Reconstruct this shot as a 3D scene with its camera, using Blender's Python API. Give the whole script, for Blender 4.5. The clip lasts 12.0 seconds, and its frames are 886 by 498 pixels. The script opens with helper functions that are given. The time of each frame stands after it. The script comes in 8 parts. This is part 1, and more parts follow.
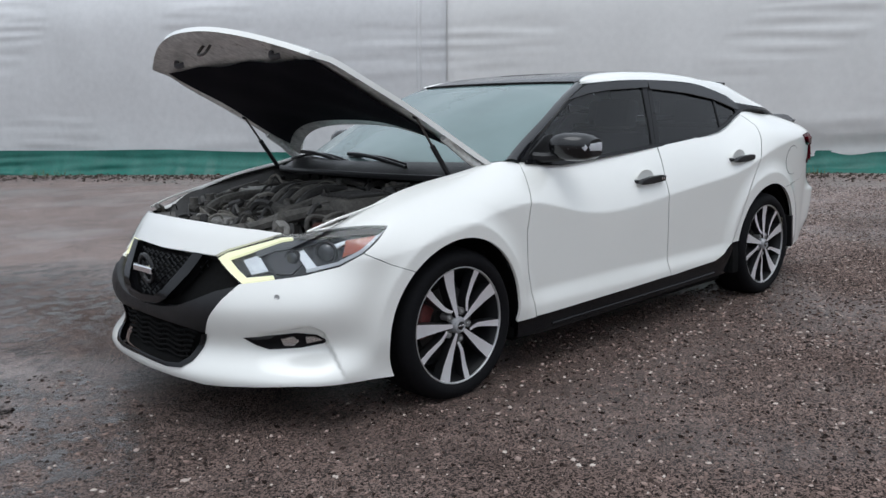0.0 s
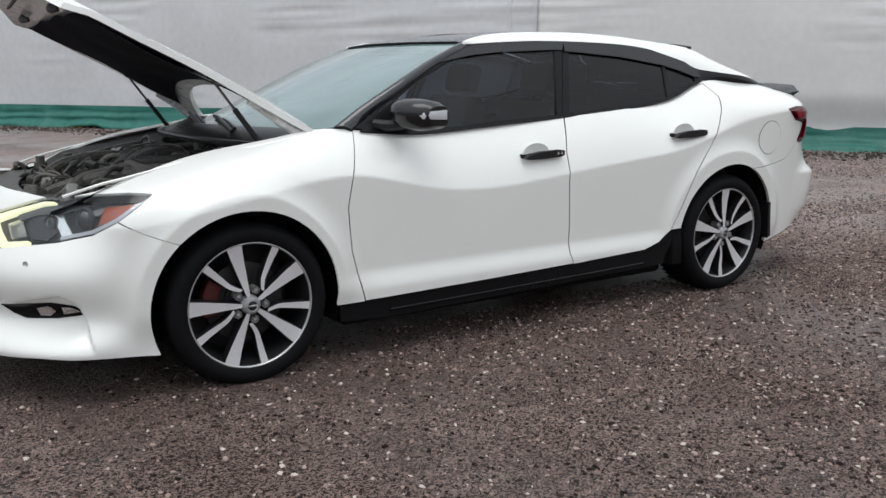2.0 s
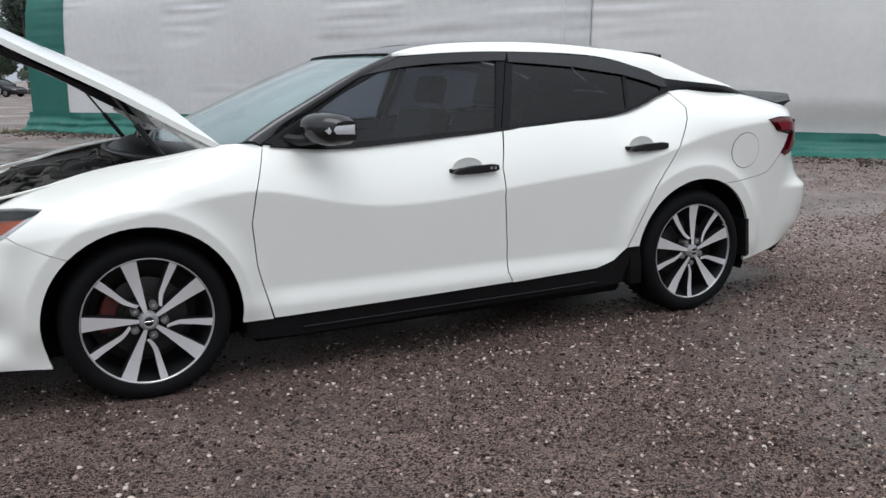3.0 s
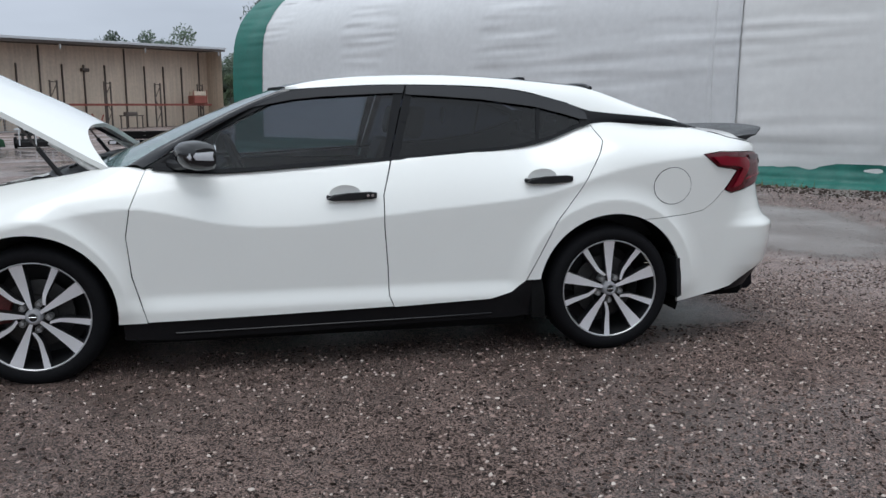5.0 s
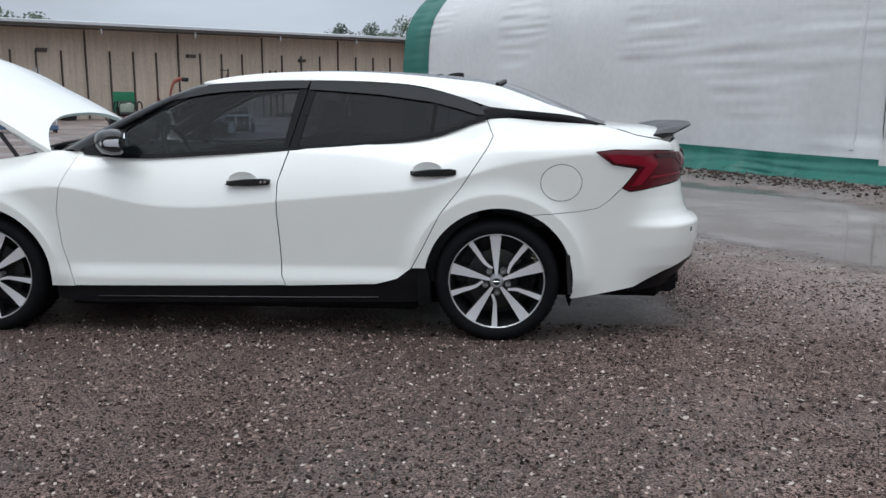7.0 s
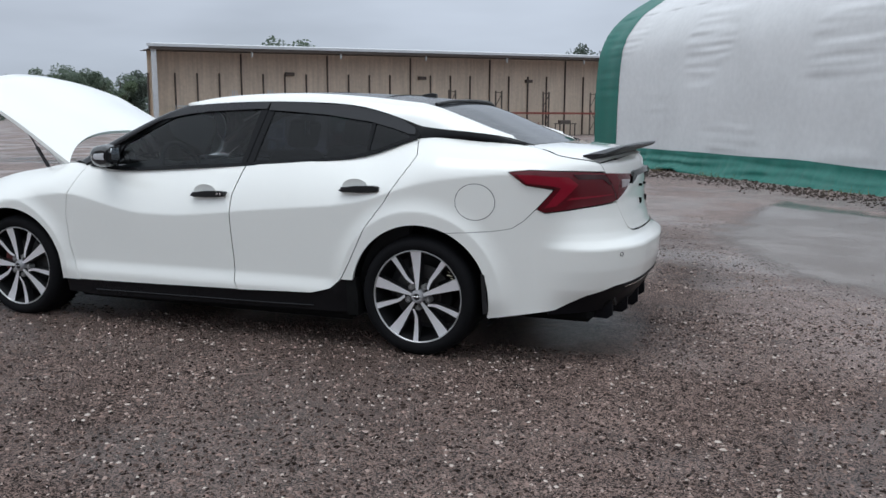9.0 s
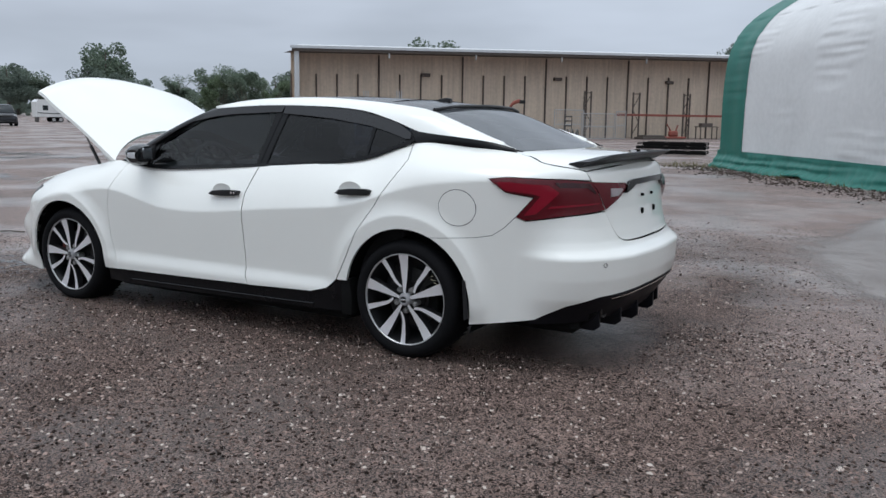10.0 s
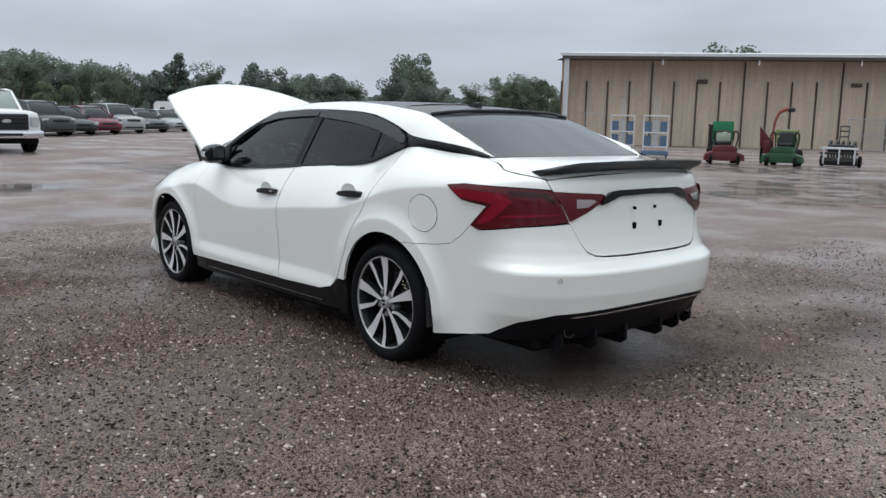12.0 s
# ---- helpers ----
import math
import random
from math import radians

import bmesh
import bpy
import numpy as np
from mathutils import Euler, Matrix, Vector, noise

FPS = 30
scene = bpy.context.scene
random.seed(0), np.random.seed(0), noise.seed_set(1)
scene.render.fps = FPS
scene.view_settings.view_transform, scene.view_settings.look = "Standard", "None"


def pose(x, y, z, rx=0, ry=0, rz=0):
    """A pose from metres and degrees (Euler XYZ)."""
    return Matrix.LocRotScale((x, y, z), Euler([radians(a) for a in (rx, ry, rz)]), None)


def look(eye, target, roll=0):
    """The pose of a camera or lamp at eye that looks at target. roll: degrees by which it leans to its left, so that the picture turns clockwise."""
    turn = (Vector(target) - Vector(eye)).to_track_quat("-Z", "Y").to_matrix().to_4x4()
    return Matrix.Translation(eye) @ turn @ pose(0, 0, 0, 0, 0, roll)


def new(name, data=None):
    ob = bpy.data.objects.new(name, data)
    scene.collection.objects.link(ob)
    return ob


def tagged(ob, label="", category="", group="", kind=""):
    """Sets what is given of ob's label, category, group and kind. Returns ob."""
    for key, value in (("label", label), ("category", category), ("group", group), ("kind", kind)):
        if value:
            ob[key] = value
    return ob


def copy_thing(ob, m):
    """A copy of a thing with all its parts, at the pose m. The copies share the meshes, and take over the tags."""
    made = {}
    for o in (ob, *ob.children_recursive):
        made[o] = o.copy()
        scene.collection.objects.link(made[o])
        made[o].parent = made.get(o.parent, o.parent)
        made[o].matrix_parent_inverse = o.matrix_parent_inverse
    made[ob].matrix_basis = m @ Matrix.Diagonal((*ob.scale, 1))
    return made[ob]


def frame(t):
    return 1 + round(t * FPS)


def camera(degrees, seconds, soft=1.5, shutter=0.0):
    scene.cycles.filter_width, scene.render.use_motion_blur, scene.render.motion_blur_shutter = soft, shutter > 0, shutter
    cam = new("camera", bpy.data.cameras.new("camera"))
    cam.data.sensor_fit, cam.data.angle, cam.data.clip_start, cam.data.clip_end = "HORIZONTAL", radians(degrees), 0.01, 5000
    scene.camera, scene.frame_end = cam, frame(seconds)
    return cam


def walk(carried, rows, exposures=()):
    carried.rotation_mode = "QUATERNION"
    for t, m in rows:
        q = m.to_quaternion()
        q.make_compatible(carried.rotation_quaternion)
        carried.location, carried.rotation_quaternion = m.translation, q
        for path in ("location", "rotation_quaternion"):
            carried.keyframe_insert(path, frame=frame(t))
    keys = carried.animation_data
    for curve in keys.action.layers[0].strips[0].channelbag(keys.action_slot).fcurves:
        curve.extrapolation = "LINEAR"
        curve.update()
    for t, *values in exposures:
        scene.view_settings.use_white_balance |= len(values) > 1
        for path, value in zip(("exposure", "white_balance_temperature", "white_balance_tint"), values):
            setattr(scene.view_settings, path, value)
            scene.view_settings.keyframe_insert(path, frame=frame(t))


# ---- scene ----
cam = camera(55.0, 12.0)
PATH = [
    (0, (-2.47, -3.382, 1.239), (-1.113, -1.951, 0.907), -1.0),
    (0.5, (-2.14, -3.461, 1.241), (-0.852, -1.978, 0.868), -0.4),
    (1, (-1.826, -3.596, 1.197), (-0.613, -2.057, 0.796), -0.1),
    (1.5, (-1.479, -3.816, 1.211), (-0.349, -2.217, 0.8), -0.0),
    (2, (-1.106, -3.995, 1.214), (-0.051, -2.345, 0.806), -0.0),
    (2.5, (-0.75, -4.138, 1.2), (0.218, -2.434, 0.805), -0.3),
    (3, (-0.39, -4.267, 1.242), (0.479, -2.509, 0.847), -0.5),
    (3.2, (-0.219, -4.329, 1.232), (0.593, -2.543, 0.843), -0.7),
    (4.8, (0.948, -4.88, 1.226), (1.369, -2.953, 0.896), -0.2),
    (5, (1.113, -4.93, 1.25), (1.489, -2.993, 0.921), -0.3),
    (5.5, (1.523, -5.049, 1.234), (1.795, -3.094, 0.911), 0.0),
    (6, (1.914, -5.132, 1.24), (2.07, -3.164, 0.919), 0.2),
    (6.5, (2.336, -5.16, 1.267), (2.357, -3.189, 0.928), 0.2),
    (7, (2.77, -5.257, 1.275), (2.646, -3.292, 0.924), 0.2),
    (7.5, (3.172, -5.242, 1.263), (2.909, -3.29, 0.912), 0.2),
    (7.7, (3.363, -5.227, 1.3), (3.043, -3.285, 0.943), -0.2),
    (9.3, (4.653, -4.945, 1.28), (3.893, -3.12, 0.977), 0.6),
    (9.5, (4.794, -4.877, 1.289), (3.976, -3.079, 0.975), 0.7),
    (10, (5.201, -4.705, 1.315), (4.222, -2.989, 1.005), 0.8),
    (10.5, (5.553, -4.434, 1.305), (4.424, -2.813, 0.994), 1.0),
    (11, (5.893, -4.192, 1.306), (4.617, -2.683, 0.997), 1.2),
    (11.5, (6.201, -3.965, 1.322), (4.804, -2.566, 1.017), 1.3),
    (12, (6.425, -3.607, 1.327), (4.928, -2.316, 1.022), 1.3),
]
# the clip brightens on the way round
EXPOSURES = [(0.0, 0.3, 6150, 9), (1.0, 0.44, 6450, 9), (3.0, 0.44, 6350, 9), (5.5, 0.28, 6080, 8), (7.5, 0.36, 6150, 8), (9.5, 0.31, 6080, 8), (10.5, 0.32, 6080, 8), (12.0, 0.4, 6250, 7)]
walk(cam, [(t, look(eye, target, roll)) for t, eye, target, roll in PATH], EXPOSURES)


# ---- sky and light ----
world = bpy.data.worlds.new("overcast_sky")
scene.world = world
world.use_nodes = True
wn, wl = world.node_tree.nodes, world.node_tree.links
wn.clear()
w_out, w_bg = wn.new("ShaderNodeOutputWorld"), wn.new("ShaderNodeBackground")
w_sky = wn.new("ShaderNodeTexSky")
w_sky.sky_type, w_sky.sun_disc = "NISHITA", False
w_sky.sun_elevation, w_sky.sun_rotation = radians(42), radians(180)
w_geo, w_sep = wn.new("ShaderNodeTexCoord"), wn.new("ShaderNodeSeparateXYZ")
w_grad = wn.new("ShaderNodeValToRGB")
w_grad.color_ramp.elements[0].position, w_grad.color_ramp.elements[0].color = 0.0, (0.385, 0.417, 0.48, 1)
w_grad.color_ramp.elements[1].position, w_grad.color_ramp.elements[1].color = 0.75, (0.95, 0.995, 1.05, 1)
mid_sky = w_grad.color_ramp.elements.new(0.10)
mid_sky.color = (0.425, 0.446, 0.498, 1)
mid_sky = w_grad.color_ramp.elements.new(0.3)
mid_sky.color = (0.665, 0.70, 0.75, 1)
w_map, w_noise, w_cloud = wn.new("ShaderNodeMapping"), wn.new("ShaderNodeTexNoise"), wn.new("ShaderNodeMapRange")
w_map.inputs["Scale"].default_value = (1.6, 1.6, 7.0)
w_noise.inputs["Scale"].default_value, w_noise.inputs["Detail"].default_value = 1.3, 4
w_cloud.inputs["From Min"].default_value, w_cloud.inputs["From Max"].default_value = 0.36, 0.66
w_cloud.inputs["To Min"].default_value, w_cloud.inputs["To Max"].default_value = 0.84, 1.12
w_mul, w_mix = wn.new("ShaderNodeVectorMath"), wn.new("ShaderNodeMix")
w_mul.operation, w_mix.data_type = "SCALE", "RGBA"
w_dim = wn.new("ShaderNodeVectorMath")
w_dim.operation = "SCALE"
w_dim.inputs["Scale"].default_value = 0.1
w_mix.inputs["Factor"].default_value = 0.06
wl.new(w_geo.outputs["Generated"], w_sep.inputs[0])
wl.new(w_sep.outputs["Z"], w_grad.inputs["Fac"])
wl.new(w_geo.outputs["Generated"], w_map.inputs["Vector"])
wl.new(w_map.outputs[0], w_noise.inputs["Vector"])
wl.new(w_noise.outputs["Fac"], w_cloud.inputs["Value"])
wl.new(w_grad.outputs["Color"], w_mul.inputs[0])
wl.new(w_cloud.outputs[0], w_mul.inputs["Scale"])
wl.new(w_sky.outputs["Color"], w_dim.inputs[0])
wl.new(w_mul.outputs[0], w_mix.inputs["A"])
wl.new(w_dim.outputs[0], w_mix.inputs["B"])
wl.new(w_mix.outputs["Result"], w_bg.inputs["Color"])
w_bg.inputs["Strength"].default_value = 1.0
wl.new(w_bg.outputs[0], w_out.inputs["Surface"])

sun = new("sun", bpy.data.lights.new("sun", "SUN"))
sun.data.energy, sun.data.angle, sun.data.color = 0.86, radians(38), (1.0, 0.985, 0.965)
sun.matrix_world = look((-1.0, -4.5, 22), (1.4, 0, 0))


# ---- materials ----
def mat(name, color, rough=0.5, metal=0.0, vary=0.12, scale=6.0, grain=0.0, grain_scale=120.0, coat=0.0, spec=0.5, fine=60.0):
    """A surface with variation at two scales and fine relief, in metres."""
    m = bpy.data.materials.new(name)
    m.use_nodes = True
    n, l = m.node_tree.nodes, m.node_tree.links
    b = n["Principled BSDF"]
    b.inputs["Roughness"].default_value, b.inputs["Metallic"].default_value = rough, metal
    b.inputs["Coat Weight"].default_value, b.inputs["Coat Roughness"].default_value = coat, 0.04
    b.inputs["Specular IOR Level"].default_value = spec
    co = n.new("ShaderNodeTexCoord")
    big, small = n.new("ShaderNodeTexNoise"), n.new("ShaderNodeTexNoise")
    big.inputs["Scale"].default_value, small.inputs["Scale"].default_value = scale, fine
    big.inputs["Detail"].default_value, small.inputs["Detail"].default_value = 4, 2
    add, rng = n.new("ShaderNodeMath"), n.new("ShaderNodeMapRange")
    add.operation = "ADD"
    rng.inputs["From Min"].default_value, rng.inputs["From Max"].default_value = 0.55, 1.45
    rng.inputs["To Min"].default_value, rng.inputs["To Max"].default_value = 1 - vary, 1 + vary
    mul = n.new("ShaderNodeVectorMath")
    mul.operation = "SCALE"
    mul.inputs[0].default_value = color
    for t in (big, small):
        l.new(co.outputs["Object"], t.inputs["Vector"])
    l.new(big.outputs["Fac"], add.inputs[0])
    l.new(small.outputs["Fac"], add.inputs[1])
    l.new(add.outputs[0], rng.inputs["Value"])
    l.new(rng.outputs[0], mul.inputs["Scale"])
    l.new(mul.outputs[0], b.inputs["Base Color"])
    rr = n.new("ShaderNodeMapRange")
    rr.inputs["To Min"].default_value, rr.inputs["To Max"].default_value = max(rough - 0.5 * vary, 0.02), min(rough + 0.5 * vary, 1)
    l.new(big.outputs["Fac"], rr.inputs["Value"])
    l.new(rr.outputs[0], b.inputs["Roughness"])
    if grain:
        g, bp = n.new("ShaderNodeTexNoise"), n.new("ShaderNodeBump")
        g.inputs["Scale"].default_value, g.inputs["Detail"].default_value = grain_scale, 3
        bp.inputs["Strength"].default_value, bp.inputs["Distance"].default_value = grain, 0.005
        l.new(co.outputs["Object"], g.inputs["Vector"])
        l.new(g.outputs["Fac"], bp.inputs["Height"])
        l.new(bp.outputs[0], b.inputs["Normal"])
    return m


def glass(name, tint, rough=0.0, film=None, ior=1.5):
    """Thin tinted pane: clear gloss over a see-through tint."""
    m = bpy.data.materials.new(name)
    m.use_nodes = True
    n, l = m.node_tree.nodes, m.node_tree.links
    n.remove(n["Principled BSDF"])
    out = n["Material Output"]
    tr, gl, mx, fr = n.new("ShaderNodeBsdfTransparent"), n.new("ShaderNodeBsdfGlossy"), n.new("ShaderNodeMixShader"), n.new("ShaderNodeFresnel")
    tr.inputs["Color"].default_value = (*tint, 1)
    gl.inputs["Roughness"].default_value = 0.02 + rough
    fr.inputs["IOR"].default_value = ior
    l.new(fr.outputs[0], mx.inputs["Fac"])
    l.new(tr.outputs[0], mx.inputs[1])
    l.new(gl.outputs[0], mx.inputs[2])
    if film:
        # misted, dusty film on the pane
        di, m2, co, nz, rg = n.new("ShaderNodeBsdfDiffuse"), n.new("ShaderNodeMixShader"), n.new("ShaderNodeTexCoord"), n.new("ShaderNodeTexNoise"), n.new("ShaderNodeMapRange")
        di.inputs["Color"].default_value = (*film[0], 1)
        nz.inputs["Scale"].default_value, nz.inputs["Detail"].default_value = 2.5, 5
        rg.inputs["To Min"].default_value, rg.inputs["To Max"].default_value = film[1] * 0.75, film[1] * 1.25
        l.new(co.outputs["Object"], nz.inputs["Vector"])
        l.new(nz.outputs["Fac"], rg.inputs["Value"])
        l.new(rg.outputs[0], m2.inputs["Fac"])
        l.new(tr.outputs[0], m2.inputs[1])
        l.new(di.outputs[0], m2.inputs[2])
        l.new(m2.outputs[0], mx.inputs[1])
    l.new(mx.outputs[0], out.inputs["Surface"])
    return m


def glow(name, color, strength):
    m = bpy.data.materials.new(name)
    m.use_nodes = True
    b = m.node_tree.nodes["Principled BSDF"]
    b.inputs["Base Color"].default_value = (0.5, 0.5, 0.36, 1)
    b.inputs["Emission Color"].default_value, b.inputs["Emission Strength"].default_value = (*color, 1), strength
    return m


M_WHITE = mat("white_car_paint", (0.835, 0.835, 0.795), 0.35, vary=0.03, scale=1.5, coat=1.0, fine=400)
M_ROOF = mat("gloss_black_roof", (0.012, 0.012, 0.014), 0.22, vary=0.05, coat=0.0, spec=0.35)
M_GLOSS = mat("gloss_black_trim", (0.007, 0.007, 0.008), 0.14, vary=0.15, coat=0.0, spec=0.2)
M_DIFFUSER = mat("satin_black_diffuser", (0.007, 0.007, 0.009), 0.4, vary=0.2, spec=0.12)
M_SATIN = mat("satin_black_frame", (0.006, 0.006, 0.007), 0.3, vary=0.15, spec=0.2)
M_PLASTIC = mat("black_plastic", (0.012, 0.012, 0.013), 0.42, vary=0.25, grain=0.15, grain_scale=600, spec=0.35)
M_DARK = mat("dark_underside", (0.008, 0.008, 0.008), 0.9, vary=0.3, spec=0.08)
M_FELT = mat("hood_insulation", (0.008, 0.008, 0.012), 0.95, vary=0.25, grain=0.4, grain_scale=200, spec=0.1)
M_RUBBER = mat("tyre_rubber", (0.006, 0.006, 0.007), 0.7, vary=0.3, scale=20, grain=0.2, grain_scale=300, spec=0.12)
M_ALLOY = mat("machined_alloy", (0.87, 0.87, 0.89), 0.32, 0.55, vary=0.025, scale=8)
M_GUNMETAL = mat("dark_alloy", (0.012, 0.012, 0.013), 0.4, 0.0, vary=0.2, spec=0.4)
M_STEEL = mat("brake_steel", (0.12, 0.11, 0.105), 0.5, 0.8, vary=0.3, scale=40)
M_CALIPER = mat("red_caliper", (0.11, 0.018, 0.016), 0.5, vary=0.4)
M_PILLAR = mat("gloss_pillar", (0.012, 0.012, 0.014), 0.1, vary=0.05, coat=0.5, spec=0.5)
M_CAP = mat("satin_cap", (0.33, 0.33, 0.34), 0.45, 0.3, vary=0.2, scale=90)
M_CHROME = mat("chrome", (0.75, 0.76, 0.78), 0.12, 1.0, vary=0.04)
M_SILVER = mat("dull_silver", (0.5, 0.5, 0.5), 0.35, 0.7, vary=0.15)
M_SIDE_GLASS = glass("dark_tinted_glass", (0.085, 0.097, 0.125), ior=1.46)
M_FRONT_GLASS = glass("tinted_front_glass", (0.35, 0.385, 0.43), ior=1.47)
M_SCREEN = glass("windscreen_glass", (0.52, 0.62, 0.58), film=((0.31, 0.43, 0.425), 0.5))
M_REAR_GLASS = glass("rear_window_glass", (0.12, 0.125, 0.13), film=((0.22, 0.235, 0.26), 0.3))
M_CLEAR = glass("clear_lens", (0.88, 0.9, 0.92))
M_DRL = glow("running_light", (0.97, 0.95, 0.6), 0.65)
M_REFLECTOR = mat("lamp_reflector", (0.75, 0.75, 0.74), 0.18, 0.85, vary=0.2, scale=25)
M_AMBER = mat("amber_lens", (0.42, 0.09, 0.035), 0.15, vary=0.2, coat=1.0)
M_RED = mat("red_lens", (0.088, 0.001, 0.006), 0.12, vary=0.08, scale=9, coat=0.15, spec=0.35)
M_RED_DARK = mat("dark_red_lens", (0.03, 0.001, 0.004), 0.12, vary=0.1, coat=0.15, spec=0.35)
M_SEAT = mat("charcoal_leather", (0.03, 0.03, 0.032), 0.55, vary=0.2, grain=0.2)
M_DASH = mat("dashboard", (0.02, 0.02, 0.022), 0.6, vary=0.2)
M_DUSTY = mat("dusty_engine_plastic", (0.085, 0.079, 0.07), 0.7, vary=0.6, scale=14, grain=0.3)
M_CASTING = mat("dusty_aluminium", (0.27, 0.26, 0.24), 0.6, 0.3, vary=0.5, scale=16, grain=0.4)
M_BARE = mat("hood_inner_paint", (0.60, 0.60, 0.58), 0.35, vary=0.5, scale=14, coat=0.4, fine=45)
M_RUST = mat("rusty_brown", (0.11, 0.035, 0.025), 0.7, vary=0.4, scale=20)


# ---- mesh helpers ----
def thing(name, label, category, m=None, group="", kind=""):
    ob = new(name)
    ob.empty_display_size = 0.2
    if m is not None:
        ob.matrix_world = m
    return tagged(ob, label, category, group, kind)


def mesh_ob(name, verts, faces, material, parent=None, label="", flat=False, normals=None):
    me = bpy.data.meshes.new(name)
    me.from_pydata([tuple(map(float, v)) for v in verts], [], [tuple(map(int, f)) for f in faces])
    me.materials.append(material)
    if not flat:
        me.polygons.foreach_set("use_smooth", [True] * len(me.polygons))
    if normals is not None:
        me.normals_split_custom_set_from_vertices([tuple(map(float, v)) for v in normals])
    me.update()
    ob = new(name, me)
    if parent is not None:
        ob.parent = parent
    if label:
        ob["label"] = label
    return ob


def part(name, bm, material, parent, label="", sharp=35):
    me = bpy.data.meshes.new(name)
    bmesh.ops.recalc_face_normals(bm, faces=bm.faces)
    bm.to_mesh(me)
    bm.free()
    me.materials.append(material)
    me.polygons.foreach_set("use_smooth", [True] * len(me.polygons))
    me.set_sharp_from_angle(angle=radians(sharp))
    ob = new(name, me)
    if parent is not None:
        ob.parent = parent
    if label:
        ob["label"] = label
    return ob


def box(bm, x0, x1, y0, y1, z0, z1, bevel=0.0, m=None, seg=1):
    r = bmesh.ops.create_cube(bm, size=1)
    mm = Matrix.Translation(((x0 + x1) / 2, (y0 + y1) / 2, (z0 + z1) / 2)) @ Matrix.Diagonal((x1 - x0, y1 - y0, z1 - z0, 1))
    bmesh.ops.transform(bm, matrix=(m @ mm) if m is not None else mm, verts=r["verts"])
    if bevel:
        es = list({e for v in r["verts"] for e in v.link_edges})
        bmesh.ops.bevel(bm, geom=es, offset=bevel, segments=seg, affect="EDGES", profile=0.6)
    return bm


def rod(bm, a, b, r, r2=None, seg=10):
    a, b = Vector(a), Vector(b)
    d = b - a
    q = d.to_track_quat("Z", "Y").to_matrix().to_4x4()
    m = Matrix.Translation((a + b) / 2) @ q
    bmesh.ops.create_cone(bm, cap_ends=True, segments=seg, radius1=r, radius2=r if r2 is None else r2, depth=d.length, matrix=m)
    return bm


def tube(bm, pts, r, seg=8):
    """A round hose along a smooth line through pts."""
    p = [Vector(q) for q in pts]
    line = []
    for i in range(len(p) - 1):
        a, b, c, d = p[max(i - 1, 0)], p[i], p[i + 1], p[min(i + 2, len(p) - 1)]
        for k in range(6):
            t = k / 6
            line.append(0.5 * ((2 * b) + (c - a) * t + (2 * a - 5 * b + 4 * c - d) * t * t + (3 * b - a - 3 * c + d) * t**3))
    line.append(p[-1])
    rings, up = [], Vector((0.13, 0.31, 0.94))
    for i, q in enumerate(line):
        d = (line[min(i + 1, len(line) - 1)] - line[max(i - 1, 0)]).normalized()
        u = d.cross(up).normalized()
        v = d.cross(u)
        rings.append([bm.verts.new(q + r * (math.cos(2 * math.pi * k / seg) * u + math.sin(2 * math.pi * k / seg) * v)) for k in range(seg)])
    for a, b in zip(rings, rings[1:]):
        for k in range(seg):
            bm.faces.new((a[k], a[(k + 1) % seg], b[(k + 1) % seg], b[k]))
    bm.faces.new(rings[0][::-1])
    bm.faces.new(rings[-1])
    return bm


def lathe(bm, prof, m, seg=32):
    """Turns a profile of (radius, height) round the local z axis."""
    rings = []
    for r, h in prof:
        rings.append([bm.verts.new(m @ Vector((r * math.cos(2 * math.pi * k / seg), r * math.sin(2 * math.pi * k / seg), h))) for k in range(seg)])
    for a, b in zip(rings, rings[1:]):
        for k in range(seg):
            bm.faces.new((a[k], a[(k + 1) % seg], b[(k + 1) % seg], b[k]))
    return bm


def prism(bm, outline, t0, t1, m=None, bevel=0.0):
    """A flat outline of (u, v) pairs with thickness from t0 to t1 along w; (u, w, v) become x, y, z."""
    m = m or Matrix()
    f = [bm.verts.new(m @ Vector((u, t0, v))) for u, v in outline]
    g = [bm.verts.new(m @ Vector((u, t1, v))) for u, v in outline]
    n = len(f)
    fs = [bm.faces.new(f), bm.faces.new(g[::-1])]
    for k in range(n):
        fs.append(bm.faces.new((f[k], g[k], g[(k + 1) % n], f[(k + 1) % n])))
    if bevel:
        es = list(fs[0].edges) + list(fs[1].edges)
        bmesh.ops.bevel(bm, geom=es, offset=bevel, segments=2, affect="EDGES", profile=0.6)
    return bm


def grid_faces(n, k):
    return [(i * k + j, i * k + j + 1, (i + 1) * k + j + 1, (i + 1) * k + j) for i in range(n - 1) for j in range(k - 1)]



# ---- smooth curves and the car's outer form ----
from mathutils import geometry


